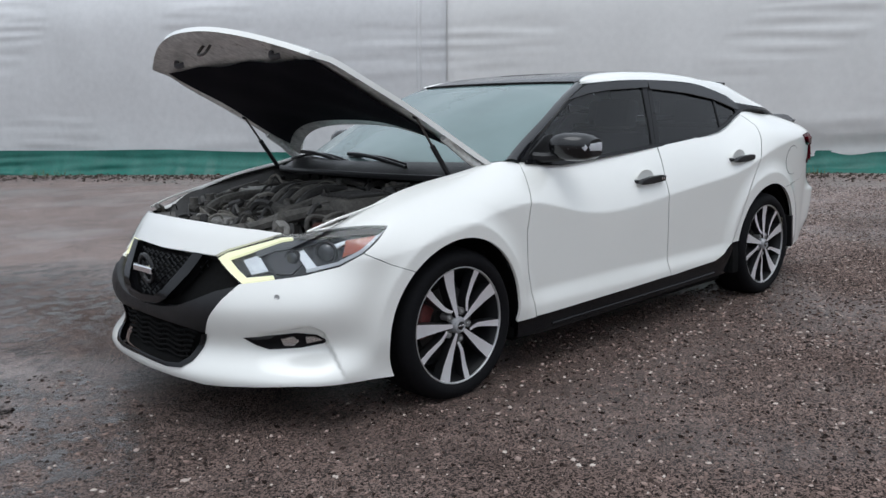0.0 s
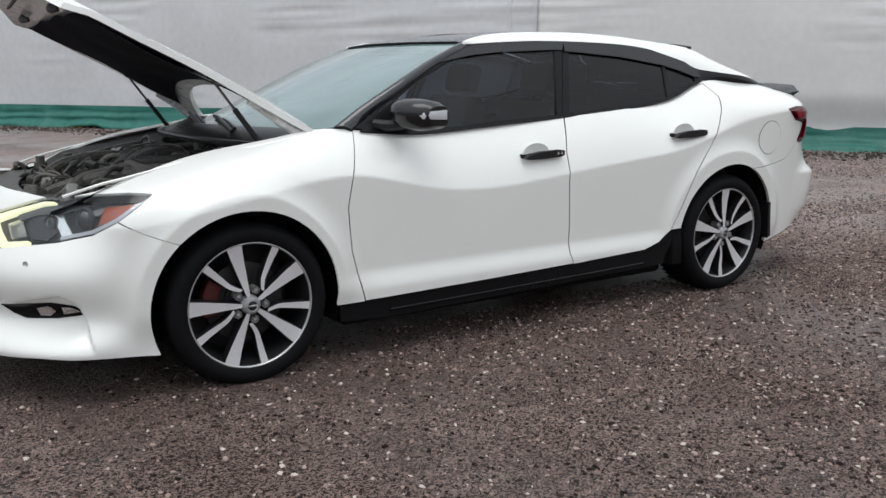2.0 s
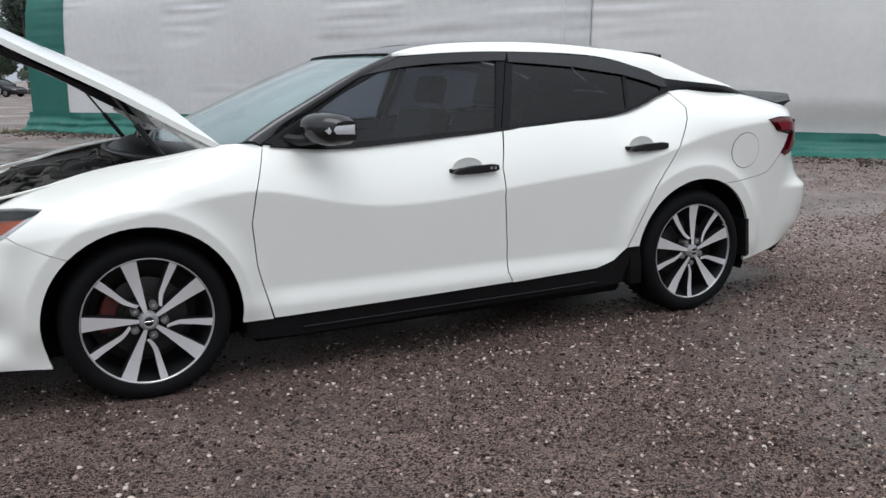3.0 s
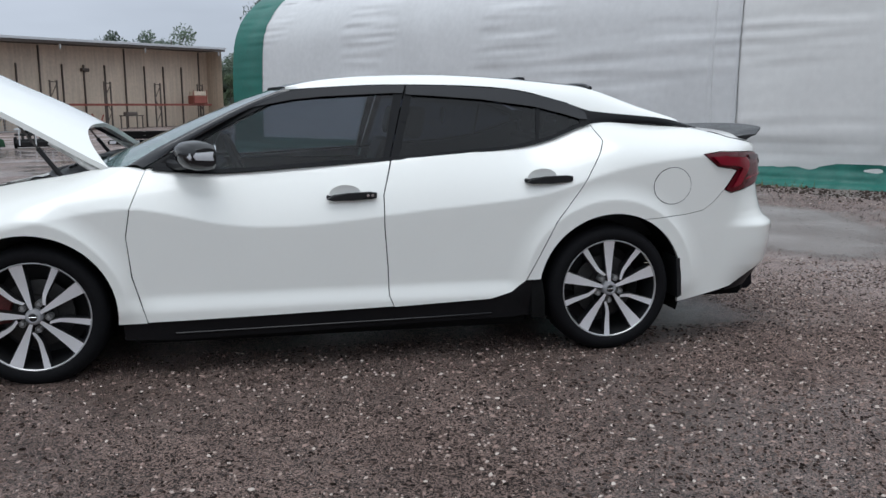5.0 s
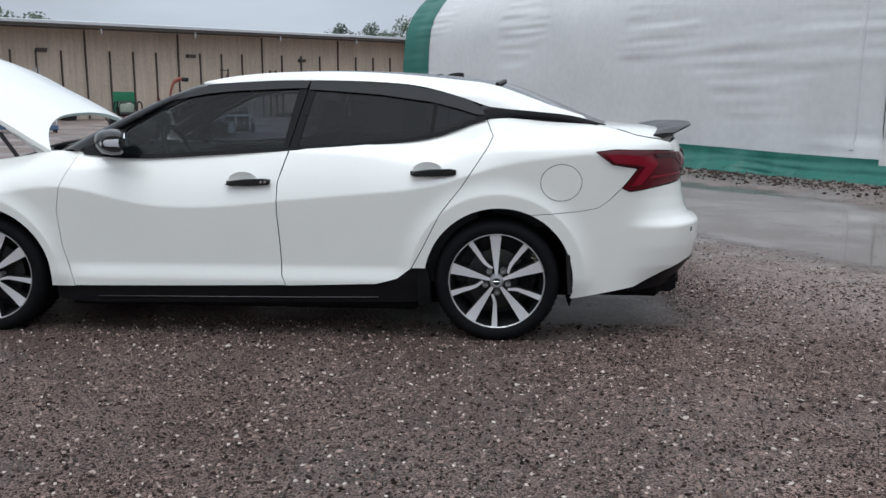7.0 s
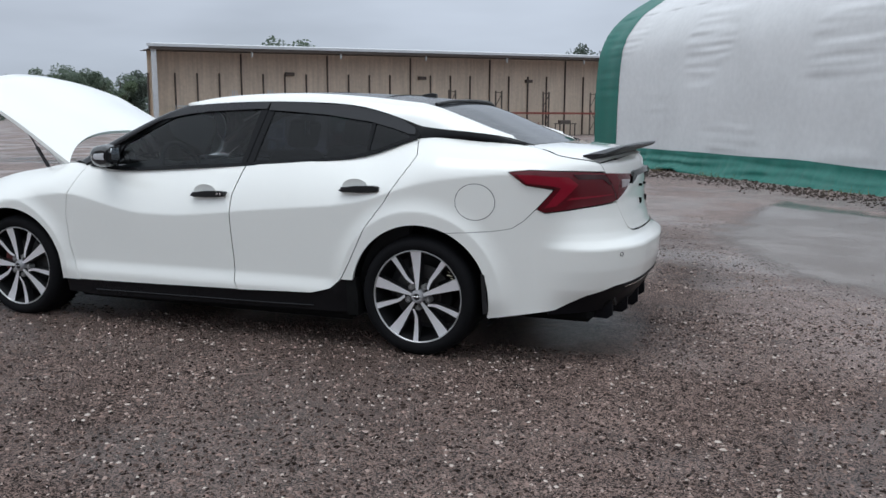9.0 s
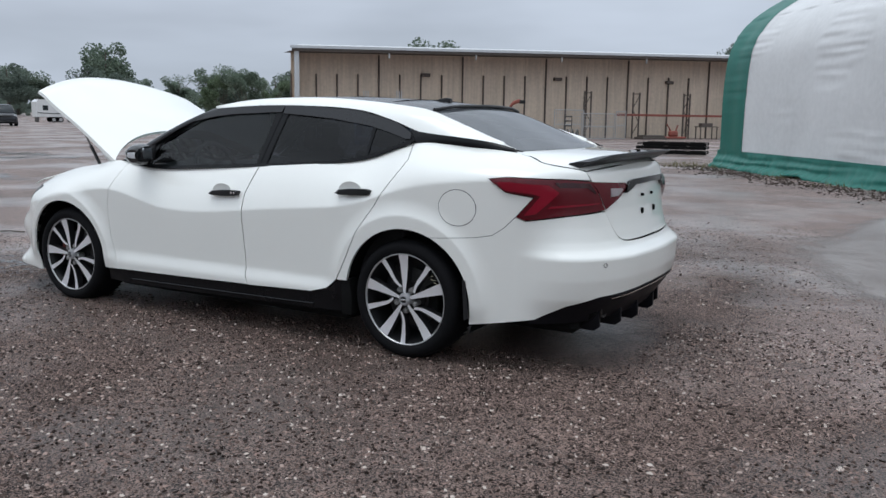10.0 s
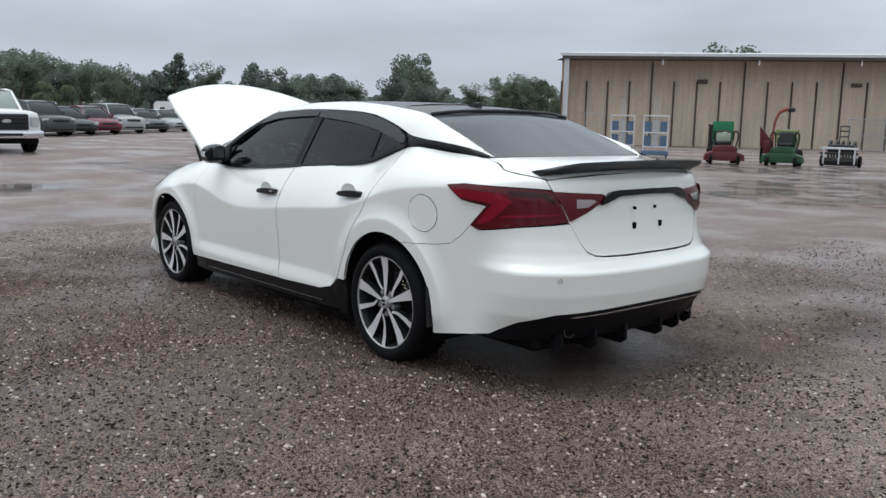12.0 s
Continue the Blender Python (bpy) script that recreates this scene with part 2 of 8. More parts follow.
def spline(pts):
    """A natural cubic curve through (x, y) pairs, as a function of an array."""
    px, py = np.array([p[0] for p in pts], float), np.array([p[1] for p in pts], float)
    n, h = len(px), np.diff(px)
    a, r = np.eye(n), np.zeros(n)
    for k in range(1, n - 1):
        a[k, k - 1:k + 2] = h[k - 1], 2 * (h[k - 1] + h[k]), h[k]
        r[k] = 6 * ((py[k + 1] - py[k]) / h[k] - (py[k] - py[k - 1]) / h[k - 1])
    m = np.linalg.solve(a, r)

    def f(x):
        x = np.clip(np.asarray(x, float), px[0], px[-1])
        k = np.clip(np.searchsorted(px, x) - 1, 0, n - 2)
        u, v, w = px[k + 1] - x, x - px[k], px[k + 1] - px[k]
        return (m[k] * u**3 + m[k + 1] * v**3) / (6 * w) + (py[k] / w - m[k] * w / 6) * u + (py[k + 1] / w - m[k + 1] * w / 6) * v
    return f


def smooth(x, a, b):
    t = np.clip((np.asarray(x, float) - a) / (b - a), 0, 1)
    return t * t * (3 - 2 * t)


# plan contour of the car's left half, nose to tail
CONTOUR = [(-0.985, 0), (-0.975, -0.2), (-0.935, -0.42), (-0.86, -0.57), (-0.70, -0.74), (-0.52, -0.845), (-0.30, -0.9),
           (0, -0.915), (0.4, -0.905), (0.8, -0.895), (1.4, -0.892), (2.0, -0.892), (2.4, -0.9), (2.776, -0.912), (3.1, -0.9),
           (3.38, -0.865), (3.6, -0.785), (3.74, -0.66), (3.83, -0.48), (3.875, -0.25), (3.89, 0)]
_c = np.array(CONTOUR)
_s = np.concatenate(([0], np.cumsum(np.hypot(*np.diff(_c, axis=0).T))))
S_END = float(_s[-1])
_half = [(-s, x, -y) for s, (x, y) in zip(_s[3:0:-1], CONTOUR[3:0:-1])] + [(s, x, y) for s, (x, y) in zip(_s, CONTOUR)] + [(2 * S_END - s, x, -y) for s, (x, y) in zip(_s[-2:-5:-1], CONTOUR[-2:-5:-1])]
_px, _py = spline([(s, x) for s, x, y in _half]), spline([(s, y) for s, x, y in _half])


def plan(s):
    return _px(s), _py(s)


_fine = np.linspace(0, S_END, 2000)
_fx = plan(_fine)[0]


def s_x(x):
    return np.interp(x, _fx, _fine)


crease = spline([(-0.4, 0.66), (0, 0.74), (0.25, 0.785), (0.45, 0.80), (0.65, 0.765), (0.87, 0.715), (1.1, 0.698), (1.4, 0.712),
                 (1.67, 0.74), (2.1, 0.78), (2.45, 0.83), (2.75, 0.92), (3.1, 0.98), (3.4, 1.0), (3.7, 1.0)])
top_line = spline([(-0.63, 0.765), (-0.42, 0.83), (-0.22, 0.885), (0, 0.925), (0.2, 0.955), (0.36, 0.982), (0.52, 0.975), (0.75, 0.955),
                   (1.15, 0.968), (1.67, 0.997), (2.1, 1.028), (2.3, 1.048), (2.49, 1.09), (2.71, 1.165), (3.0, 1.155), (3.3, 1.135),
                   (3.46, 1.11), (3.62, 1.075), (3.75, 1.05), (3.89, 1.045)])
top_inset = spline([(-0.63, 0.13), (-0.3, 0.2), (0, 0.21), (0.3, 0.18), (0.52, 0.145), (1.2, 0.138), (2.1, 0.14), (2.5, 0.2), (2.71, 0.235),
                    (3.0, 0.235), (3.3, 0.225), (3.5, 0.18), (3.65, 0.11), (3.75, 0.07), (3.89, 0.05)])
nose_inset = spline([(0.15, -0.0), (0.2, -0.03), (0.25, -0.015), (0.31, 0.03), (0.4, 0.015), (0.48, 0.0), (0.56, 0.03), (0.6, 0.055),
                     (0.66, 0.09), (0.72, 0.125), (0.77, 0.16), (0.82, 0.22)])
TAIL = np.array([(0.2, 0.09), (0.3, 0.045), (0.4, 0.0), (0.5, -0.02), (0.612, -0.026), (0.65, 0.004), (0.69, 0.024), (0.76, 0.042), (0.84, 0.054), (0.95, 0.06), (1.04, 0.075), (1.12, 0.15)])


def tail_inset(z):
    """The tail's profile, with a crisp fold above the bumper's face."""
    return sum(np.interp(np.asarray(z, float) + d, TAIL[:, 0], TAIL[:, 1]) for d in (-0.006, -0.002, 0.002, 0.006)) / 4


def inset(x, z):
    zc, zb, db = crease(x), top_line(x), top_inset(x)
    zc = np.minimum(zc, zb - 0.04)
    up = np.clip((z - zc) / (zb - zc), 0, 1.3)
    dn = np.clip((zc - z) / 0.45, 0, 2)
    k = 0.25 + 0.35 * smooth(x, 0.1, 0.5) * (1 - smooth(x, 2.5, 2.9))
    d = np.where(z > zc, 0.012 + (db - 0.012) * (k * up + (1 - k) * np.abs(up) ** 2.2), 0.012 + 0.021 * dn**1.1)
    d = d - 0.022 * smooth(z, 0.40, 0.30) * smooth(x, 0.3, 0.6) * (1 - smooth(x, 2.2, 2.4))
    # flat-faced flares round both wheel arches, with a crisp outer rim
    for cx, cz, rim in ((0.0, 0.315, 0.442 - 0.03 * smooth(x, 0.0, 0.35)), (2.776, 0.322, 0.463)):
        f = np.clip((rim + 0.10 - np.hypot(x - cx, z - cz)) / 0.10, 0, 1) ** 2
        d = d - 0.02 * f * smooth(z, 0.2, 0.35)
    wf, wr = smooth(x, -0.4, -0.68), smooth(x, 3.42, 3.7)
    return d * (1 - wf - wr) + wf * nose_inset(z) + wr * tail_inset(z)


def side(s, z):
    """The car's left outer skin: arrays of x, y, z."""
    s, z = np.asarray(s, float), np.asarray(z, float)
    x, y = plan(s)
    x2, y2 = plan(s + 0.004)
    x1, y1 = plan(s - 0.004)
    tx, ty = x2 - x1, y2 - y1
    n = np.hypot(tx, ty) + 1e-12
    nx, ny = ty / n, -tx / n
    d = inset(x, z)
    # fuller corners on the rear bumper
    low = smooth(z, 0.66, 0.61)
    d = d - smooth(z, 0.25, 0.4) * ((0.012 + 0.012 * low) * np.exp(-((s - 5.4) / 0.25) ** 2) * smooth(z, 1.1, 1.0) + 0.025 * smooth(s, 5.35, 5.7) * low)
    # hollow round the fog lamp, closed by an upright step behind it
    s_f, ztop = 0.9 + (0.389 - z) * 0.41, np.interp(s, (0.502, 0.701, 0.848, 0.9), (0.368, 0.395, 0.416, 0.389))
    d = d + 0.042 * smooth(s, 0.5, 0.88) * (1 - smooth(s, s_f - 0.008, s_f + 0.006)) * (1 - smooth(z, ztop - 0.008, ztop + 0.005)) * smooth(z, 0.19, 0.31)
    return np.stack([x - nx * d, y - ny * d, z + 0 * x], -1)


# ---- setting: ground, puddles, shelter, long building ----
EARTH = (0.70, 0.502, 0.43)


def ground_material():
    m = bpy.data.materials.new("wet_gravel")
    m.use_nodes = True
    n, l = m.node_tree.nodes, m.node_tree.links
    b = n["Principled BSDF"]
    co = n.new("ShaderNodeTexCoord")

    def tex(kind, scale, detail=3):
        t = n.new(kind)
        t.inputs["Scale"].default_value = scale
        if "Detail" in t.inputs:
            t.inputs["Detail"].default_value = detail
        l.new(co.outputs["Object"], t.inputs["Vector"])
        return t
    stones, grit = tex("ShaderNodeTexVoronoi", 62), tex("ShaderNodeTexVoronoi", 165)
    soil, patch, wet = tex("ShaderNodeTexNoise", 3.0, 6), tex("ShaderNodeTexNoise", 0.35, 4), tex("ShaderNodeTexNoise", 0.5, 6)

    def tones(source, rows):
        """A colour of its own for each stone: dark earth, brown chips, a few pale ones."""
        one, r = n.new("ShaderNodeSeparateColor"), n.new("ShaderNodeValToRGB")
        l.new(source.outputs["Color"], one.inputs[0])
        l.new(one.outputs[0], r.inputs["Fac"])
        els = r.color_ramp.elements
        els[0].color, els[1].color = (*[rows[0][1] * q for q in EARTH], 1), (*[rows[-1][1] * q for q in EARTH], 1)
        for pos, v in rows[1:-1]:
            els.new(pos).color = (*[v * q for q in EARTH], 1)
        return r, one
    ramp_fine, _ = tones(grit, ((0, 0.004), (0.5, 0.011), (0.78, 0.024), (0.92, 0.10), (1, 0.30)))
    ramp_big, big_id = tones(stones, ((0, 0.012), (0.5, 0.026), (0.75, 0.06), (0.9, 0.20), (1, 0.45)))
    # rounded stones stand in the fine grit, about half of the cells being bare
    body, some, both, ramp = n.new("ShaderNodeMapRange"), n.new("ShaderNodeMapRange"), n.new("ShaderNodeMath"), n.new("ShaderNodeMix")
    body.inputs["From Min"].default_value, body.inputs["From Max"].default_value = 0.42, 0.26
    some.inputs["From Min"].default_value, some.inputs["From Max"].default_value = 0.5, 0.54
    both.operation, ramp.data_type = "MULTIPLY", "RGBA"
    l.new(stones.outputs["Distance"], body.inputs["Value"])
    l.new(big_id.outputs[1], some.inputs["Value"])
    l.new(body.outputs[0], both.inputs[0])
    l.new(some.outputs[0], both.inputs[1])
    l.new(both.outputs[0], ramp.inputs["Factor"])
    l.new(ramp_fine.outputs["Color"], ramp.inputs["A"])
    l.new(ramp_big.outputs["Color"], ramp.inputs["B"])
    tone = n.new("ShaderNodeMapRange")
    tone.inputs["From Min"].default_value, tone.inputs["From Max"].default_value = 0.3, 0.7
    tone.inputs["To Min"].default_value, tone.inputs["To Max"].default_value = 0.82, 1.18
    l.new(soil.outputs["Fac"], tone.inputs["Value"])
    tone2 = n.new("ShaderNodeMapRange")
    tone2.inputs["From Min"].default_value, tone2.inputs["From Max"].default_value = 0.35, 0.65
    tone2.inputs["To Min"].default_value, tone2.inputs["To Max"].default_value = 0.78, 1.2
    l.new(patch.outputs["Fac"], tone2.inputs["Value"])
    k = n.new("ShaderNodeMath")
    k.operation = "MULTIPLY"
    l.new(tone.outputs[0], k.inputs[0])
    l.new(tone2.outputs[0], k.inputs[1])
    # clods and ruts a hand's width across
    clod, cl, k3 = tex("ShaderNodeTexNoise", 11.0, 8), n.new("ShaderNodeMapRange"), n.new("ShaderNodeMath")
    clod.inputs["Roughness"].default_value = 0.68
    cl.inputs["From Min"].default_value, cl.inputs["From Max"].default_value = 0.36, 0.64
    cl.inputs["To Min"].default_value, cl.inputs["To Max"].default_value = 0.82, 1.18
    k3.operation = "MULTIPLY"
    l.new(clod.outputs["Fac"], cl.inputs["Value"])
    l.new(k.outputs[0], k3.inputs[0])
    l.new(cl.outputs[0], k3.inputs[1])
    k = k3
    # gravel colour goes paler towards the rear and the near side
    xy0, rear_tone, k2 = n.new("ShaderNodeSeparateXYZ"), n.new("ShaderNodeMapRange"), n.new("ShaderNodeMath")
    rear_tone.interpolation_type, k2.operation = "SMOOTHSTEP", "MULTIPLY"
    rear_tone.inputs["From Min"].default_value, rear_tone.inputs["From Max"].default_value = 2.0, 10.5
    rear_tone.inputs["To Min"].default_value, rear_tone.inputs["To Max"].default_value = 0.9, 1.12
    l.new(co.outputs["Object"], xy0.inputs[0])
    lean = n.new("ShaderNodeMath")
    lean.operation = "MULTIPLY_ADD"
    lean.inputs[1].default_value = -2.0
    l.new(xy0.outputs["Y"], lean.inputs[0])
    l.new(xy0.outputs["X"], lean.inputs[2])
    l.new(lean.outputs[0], rear_tone.inputs["Value"])
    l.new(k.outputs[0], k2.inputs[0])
    l.new(rear_tone.outputs[0], k2.inputs[1])
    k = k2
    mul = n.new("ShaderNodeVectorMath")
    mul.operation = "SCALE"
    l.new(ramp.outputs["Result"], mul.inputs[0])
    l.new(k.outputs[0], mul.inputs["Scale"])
    # loose dark gravel on the near side, paler packed silt beyond the car
    xyz, edge, zone, zmix = n.new("ShaderNodeSeparateXYZ"), n.new("ShaderNodeMath"), n.new("ShaderNodeMapRange"), n.new("ShaderNodeMix")
    l.new(co.outputs["Object"], xyz.inputs[0])
    edge.operation = "MULTIPLY_ADD"
    ax = [n.new("ShaderNodeMath") for _ in range(4)]
    for q, op, v in zip(ax, ("ADD", "MULTIPLY", "ADD", "MAXIMUM"), (0.6, -1.0, 0.0, 0.0)):
        q.operation = op
        q.inputs[1].default_value = v
    l.new(xyz.outputs["X"], ax[0].inputs[0])
    for q, q2 in zip(ax, ax[1:]):
        l.new(q.outputs[0], q2.inputs[0])
    reach = n.new("ShaderNodeMath")
    reach.operation = "MULTIPLY_ADD"
    reach.inputs[1].default_value = 3.4
    l.new(ax[3].outputs[0], reach.inputs[0])
    l.new(xyz.outputs["Y"], reach.inputs[2])
    # washed silt comes nearer behind the car
    tail = n.new("ShaderNodeMapRange")
    tail.inputs["From Min"].default_value, tail.inputs["From Max"].default_value = 4.0, 5.0
    tail.inputs["To Min"].default_value, tail.inputs["To Max"].default_value = 0.0, 4.4
    l.new(xyz.outputs["X"], tail.inputs["Value"])
    beyond = n.new("ShaderNodeMapRange")
    beyond.inputs["From Min"].default_value, beyond.inputs["From Max"].default_value = -1.2, 0.4
    l.new(xyz.outputs["Y"], beyond.inputs["Value"])
    nearer = n.new("ShaderNodeMath")
    nearer.operation = "MULTIPLY_ADD"
    l.new(tail.outputs[0], nearer.inputs[0])
    l.new(beyond.outputs[0], nearer.inputs[1])
    l.new(reach.outputs[0], nearer.inputs[2])
    l.new(patch.outputs["Fac"], edge.inputs[0])
    edge.inputs[1].default_value = 9.0
    l.new(nearer.outputs[0], edge.inputs[2])
    zone.interpolation_type = "SMOOTHSTEP"
    zone.inputs["From Min"].default_value, zone.inputs["From Max"].default_value = 5.3, 9.4
    l.new(edge.outputs[0], zone.inputs["Value"])
    zmix.data_type = "RGBA"
    silt = n.new("ShaderNodeVectorMath")
    silt.operation = "MULTIPLY_ADD"
    base = n.new("ShaderNodeVectorMath")
    base.operation = "SCALE"
    base.inputs[0].default_value = (0.096, 0.080, 0.075)
    # packed silt is blotched with damp patches and tyre-worn streaks
    blot, bl, bk = tex("ShaderNodeTexNoise", 1.6, 9), n.new("ShaderNodeMapRange"), n.new("ShaderNodeMath")
    blot.inputs["Roughness"].default_value = 0.7
    bl.inputs["From Min"].default_value, bl.inputs["From Max"].default_value = 0.38, 0.62
    bl.inputs["To Min"].default_value, bl.inputs["To Max"].default_value = 0.6, 1.35
    bk.operation = "MULTIPLY"
    l.new(blot.outputs["Fac"], bl.inputs["Value"])
    l.new(bl.outputs[0], bk.inputs[0])
    l.new(cl.outputs[0], bk.inputs[1])
    l.new(bk.outputs[0], base.inputs["Scale"])
    l.new(base.outputs[0], silt.inputs[2])
    l.new(mul.outputs[0], silt.inputs[0])
    silt.inputs[1].default_value = (1.1, 1.1, 1.12)
    l.new(zone.outputs[0], zmix.inputs["Factor"])
    l.new(mul.outputs[0], zmix.inputs["A"])
    l.new(silt.outputs[0], zmix.inputs["B"])
    l.new(zmix.outputs["Result"], b.inputs["Base Color"])
    sp = n.new("ShaderNodeMapRange")
    sp.inputs["To Min"].default_value, sp.inputs["To Max"].default_value = 0.12, 0.55
    l.new(zone.outputs[0], sp.inputs["Value"])
    l.new(sp.outputs[0], b.inputs["Specular IOR Level"])
    rg = n.new("ShaderNodeMapRange")
    rg.inputs["From Min"].default_value, rg.inputs["From Max"].default_value = 0.42, 0.62
    rg.inputs["To Min"].default_value, rg.inputs["To Max"].default_value = 0.85, 0.38
    l.new(wet.outputs["Fac"], rg.inputs["Value"])
    l.new(rg.outputs[0], b.inputs["Roughness"])
    bp, bp2 = n.new("ShaderNodeBump"), n.new("ShaderNodeBump")
    bp.invert = bp2.invert = True
    bp.inputs["Strength"].default_value, bp.inputs["Distance"].default_value = 0.7, 0.012
    bp2.inputs["Strength"].default_value, bp2.inputs["Distance"].default_value = 0.5, 0.005
    l.new(stones.outputs["Distance"], bp.inputs["Height"])
    l.new(grit.outputs["Distance"], bp2.inputs["Height"])
    l.new(bp.outputs[0], bp2.inputs["Normal"])
    bp3 = n.new("ShaderNodeBump")
    bp3.inputs["Strength"].default_value, bp3.inputs["Distance"].default_value = 0.35, 0.03
    l.new(clod.outputs["Fac"], bp3.inputs["Height"])
    l.new(bp3.outputs[0], bp.inputs["Normal"])
    l.new(bp2.outputs[0], b.inputs["Normal"])
    # rain water standing between the stones in patches
    wc = n.new("ShaderNodeMapRange")
    wc.inputs["From Min"].default_value, wc.inputs["From Max"].default_value = 0.47, 0.64
    wc.inputs["To Min"].default_value, wc.inputs["To Max"].default_value = 0.0, 0.55
    l.new(wet.outputs["Fac"], wc.inputs["Value"])
    l.new(wc.outputs[0], b.inputs["Coat Weight"])
    b.inputs["Coat Roughness"].default_value = 0.28
    l.new(bp3.outputs[0], b.inputs["Coat Normal"])
    return m


M_GROUND = ground_material()


def ground_height(x, y):
    """Gentle ruts and swells, level round the car."""
    far = smooth(np.hypot(x - 1.4, y + 1.0), 5.0, 9.0)
    return far * (0.003 * np.sin(0.9 * x + 0.6 * y) + 0.002 * np.sin(1.7 * y - 0.8 * x + 1.0)) - 0.004 * far


gx = np.concatenate((np.array([-2500, -900, -400, -200, -120]), np.linspace(-80, -12, 40), np.linspace(-10, 20, 80), np.array([25, 40, 80, 200, 600, 2500])))
gy = np.concatenate((np.array([-2500, -900, -300, -120, -60, -30]), np.linspace(-15, 35, 110), np.linspace(37, 70, 20), np.array([90, 120, 200, 400, 900, 2500])))
GX, GY = np.meshgrid(gx, gy, indexing="ij")
GZ = np.where((np.abs(GX) < 80) & (np.abs(GY) < 70), ground_height(GX, GY), 0)
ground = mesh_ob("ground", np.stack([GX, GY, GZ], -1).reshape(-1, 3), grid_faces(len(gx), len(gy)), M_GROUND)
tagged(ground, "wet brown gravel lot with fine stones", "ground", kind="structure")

# long fabric shelter: foot line from its end corner, running away behind the car
T_FOOT, T_ALONG, T_IN = Vector((0.0, 20.0, 0.0)), Vector((0.585, -0.811, 0)), Vector((0.811, 0.585, 0))
T_PROFILE = [(0.0, 0.0), (0.0, 0.8), (0.0, 1.7), (0.04, 2.5), (0.1, 3.0), (0.24, 3.4), (0.5, 3.8), (0.95, 4.2), (1.6, 4.6), (2.6, 5.1), (4.0, 5.6), (6.0, 6.0), (8.0, 6.15)]
T_LEN = 46.0


def shelter():
    root = thing("fabric_shelter", "long white fabric hoop shelter with green skirt and green end band", "shelter", kind="structure")
    pr = spline([(i, p[0]) for i, p in enumerate(T_PROFILE)]), spline([(i, p[1]) for i, p in enumerate(T_PROFILE)])

    def surf(a, u, out=0.0):
        p, z = float(pr[0](u)), float(pr[1](u))
        q = T_FOOT + T_ALONG * a + T_IN * p
        bay = (0.15 * float(smooth(a, 14.64, 14.70)) - 0.08 * float(smooth(a, 13.3, 14.6)) * (1 - float(smooth(a, 16.5, 18.5)))) * float(smooth(z, 5.5, 4.0)) * float(smooth(z, 0.3, 0.9))
        slack = -bay + 0.035 * math.sin(a * 2 * math.pi / 2.45) ** 2 * min(1, z) if z < 4 else 0
        w = 0.03 * noise.noise((a * 0.9, z * 0.5, 3.1)) + 0.026 * noise.noise((a * 0.6, z * 8.0, 9.7)) * smooth(noise.noise((a * 0.45, z * 0.7, 5.0)), 0.0, 0.25)
        return q + T_IN * (slack + float(w) - out) + Vector((0, 0, z))

    def sheet(name, a0, a1, u0, u1, da, du, material, label="", out=0.0):
        A = np.linspace(a0, a1, max(2, int((a1 - a0) / da)))
        U = np.linspace(u0, u1, max(2, int((u1 - u0) / du)))
        v = [surf(a, u, out) for a in A for u in U]
        return mesh_ob(name, v, grid_faces(len(A), len(U)), material, root, label)
    sheet("wall_fabric", 1.35, 14.68, 0.3, 12, 0.09, 0.07, M_TENT, "dull white wrinkled fabric")
    # past the fold the fabric has a slightly paler base colour
    sheet("wall_panel", 14.66, 26, 0.3, 12, 0.09, 0.07, M_TENT_PALE, "paler white fabric panel", 0.02)
    sheet("wall_panel", 26, T_LEN, 0.3, 12, 0.6, 0.3, M_TENT_PALE)
    sheet("end_band", 0.0, 1.38, 0.2, 12, 0.15, 0.1, M_GREEN, "green fabric end band", 0.012)
    # skirt: loose green cloth gathered on the ground
    A = np.linspace(-0.1, 30, 900)
    rows = []
    for a in A:
        g = noise.noise((a * 1.7, 0, 1)) * 0.08 + noise.noise((a * 5.0, 0, 7)) * 0.04
        hang = 0.10 * noise.noise((a * 0.5, 4, 2))
        lift = 0.30 * max(0.0, noise.noise((a * 0.55, 9, 3)) - 0.05) + 0.05 * max(0.0, noise.noise((a * 2.6, 2, 8)))
        loose = 0.45 + 0.55 / (1 + math.exp((a - 6.5) * 1.2))
        for k in range(15):
            s = k / 14
            h = (0.48 - 0.12 * float(smooth(a, 7, 15)) + 0.3 * hang) * (1 - s) + (lift * (0.4 + 0.6 * loose) - 0.03) * s
            fold = 0.05 * math.sin(16 * s + 5 * noise.noise((a * 0.45, s * 1.5, 5))) * loose * s
            o = 0.02 + 0.28 * s ** 2.2 + g * 1.5 * s + fold + 0.06 * s * noise.noise((a * 1.1, s * 4, 6))
            rows.append(T_FOOT + T_ALONG * a - T_IN * o + Vector((0, 0, h)))
    mesh_ob("skirt", rows, grid_faces(len(A), 15), M_GREEN, root, "green fabric skirt gathered on the ground")
    A = np.linspace(30, T_LEN, 20)
    mesh_ob("skirt", [T_FOOT + T_ALONG * a - T_IN * o + Vector((0, 0, h)) for a in A for h, o in ((0.46, 0.02), (0.0, 0.2))], grid_faces(20, 2), M_GREEN, root)
    # welded seams
    for a in (14.15, 29.2):
        U = np.linspace(0.62, 11, 120)
        v = []
        for u in U:
            lift = 0.016
            for da, o in ((-0.06, 0.0), (-0.03, lift), (0.03, lift), (0.033, 0.0)):
                v.append(surf(a + da, u, o))
        mesh_ob("seam", v, grid_faces(120, 4), M_TENT, root)
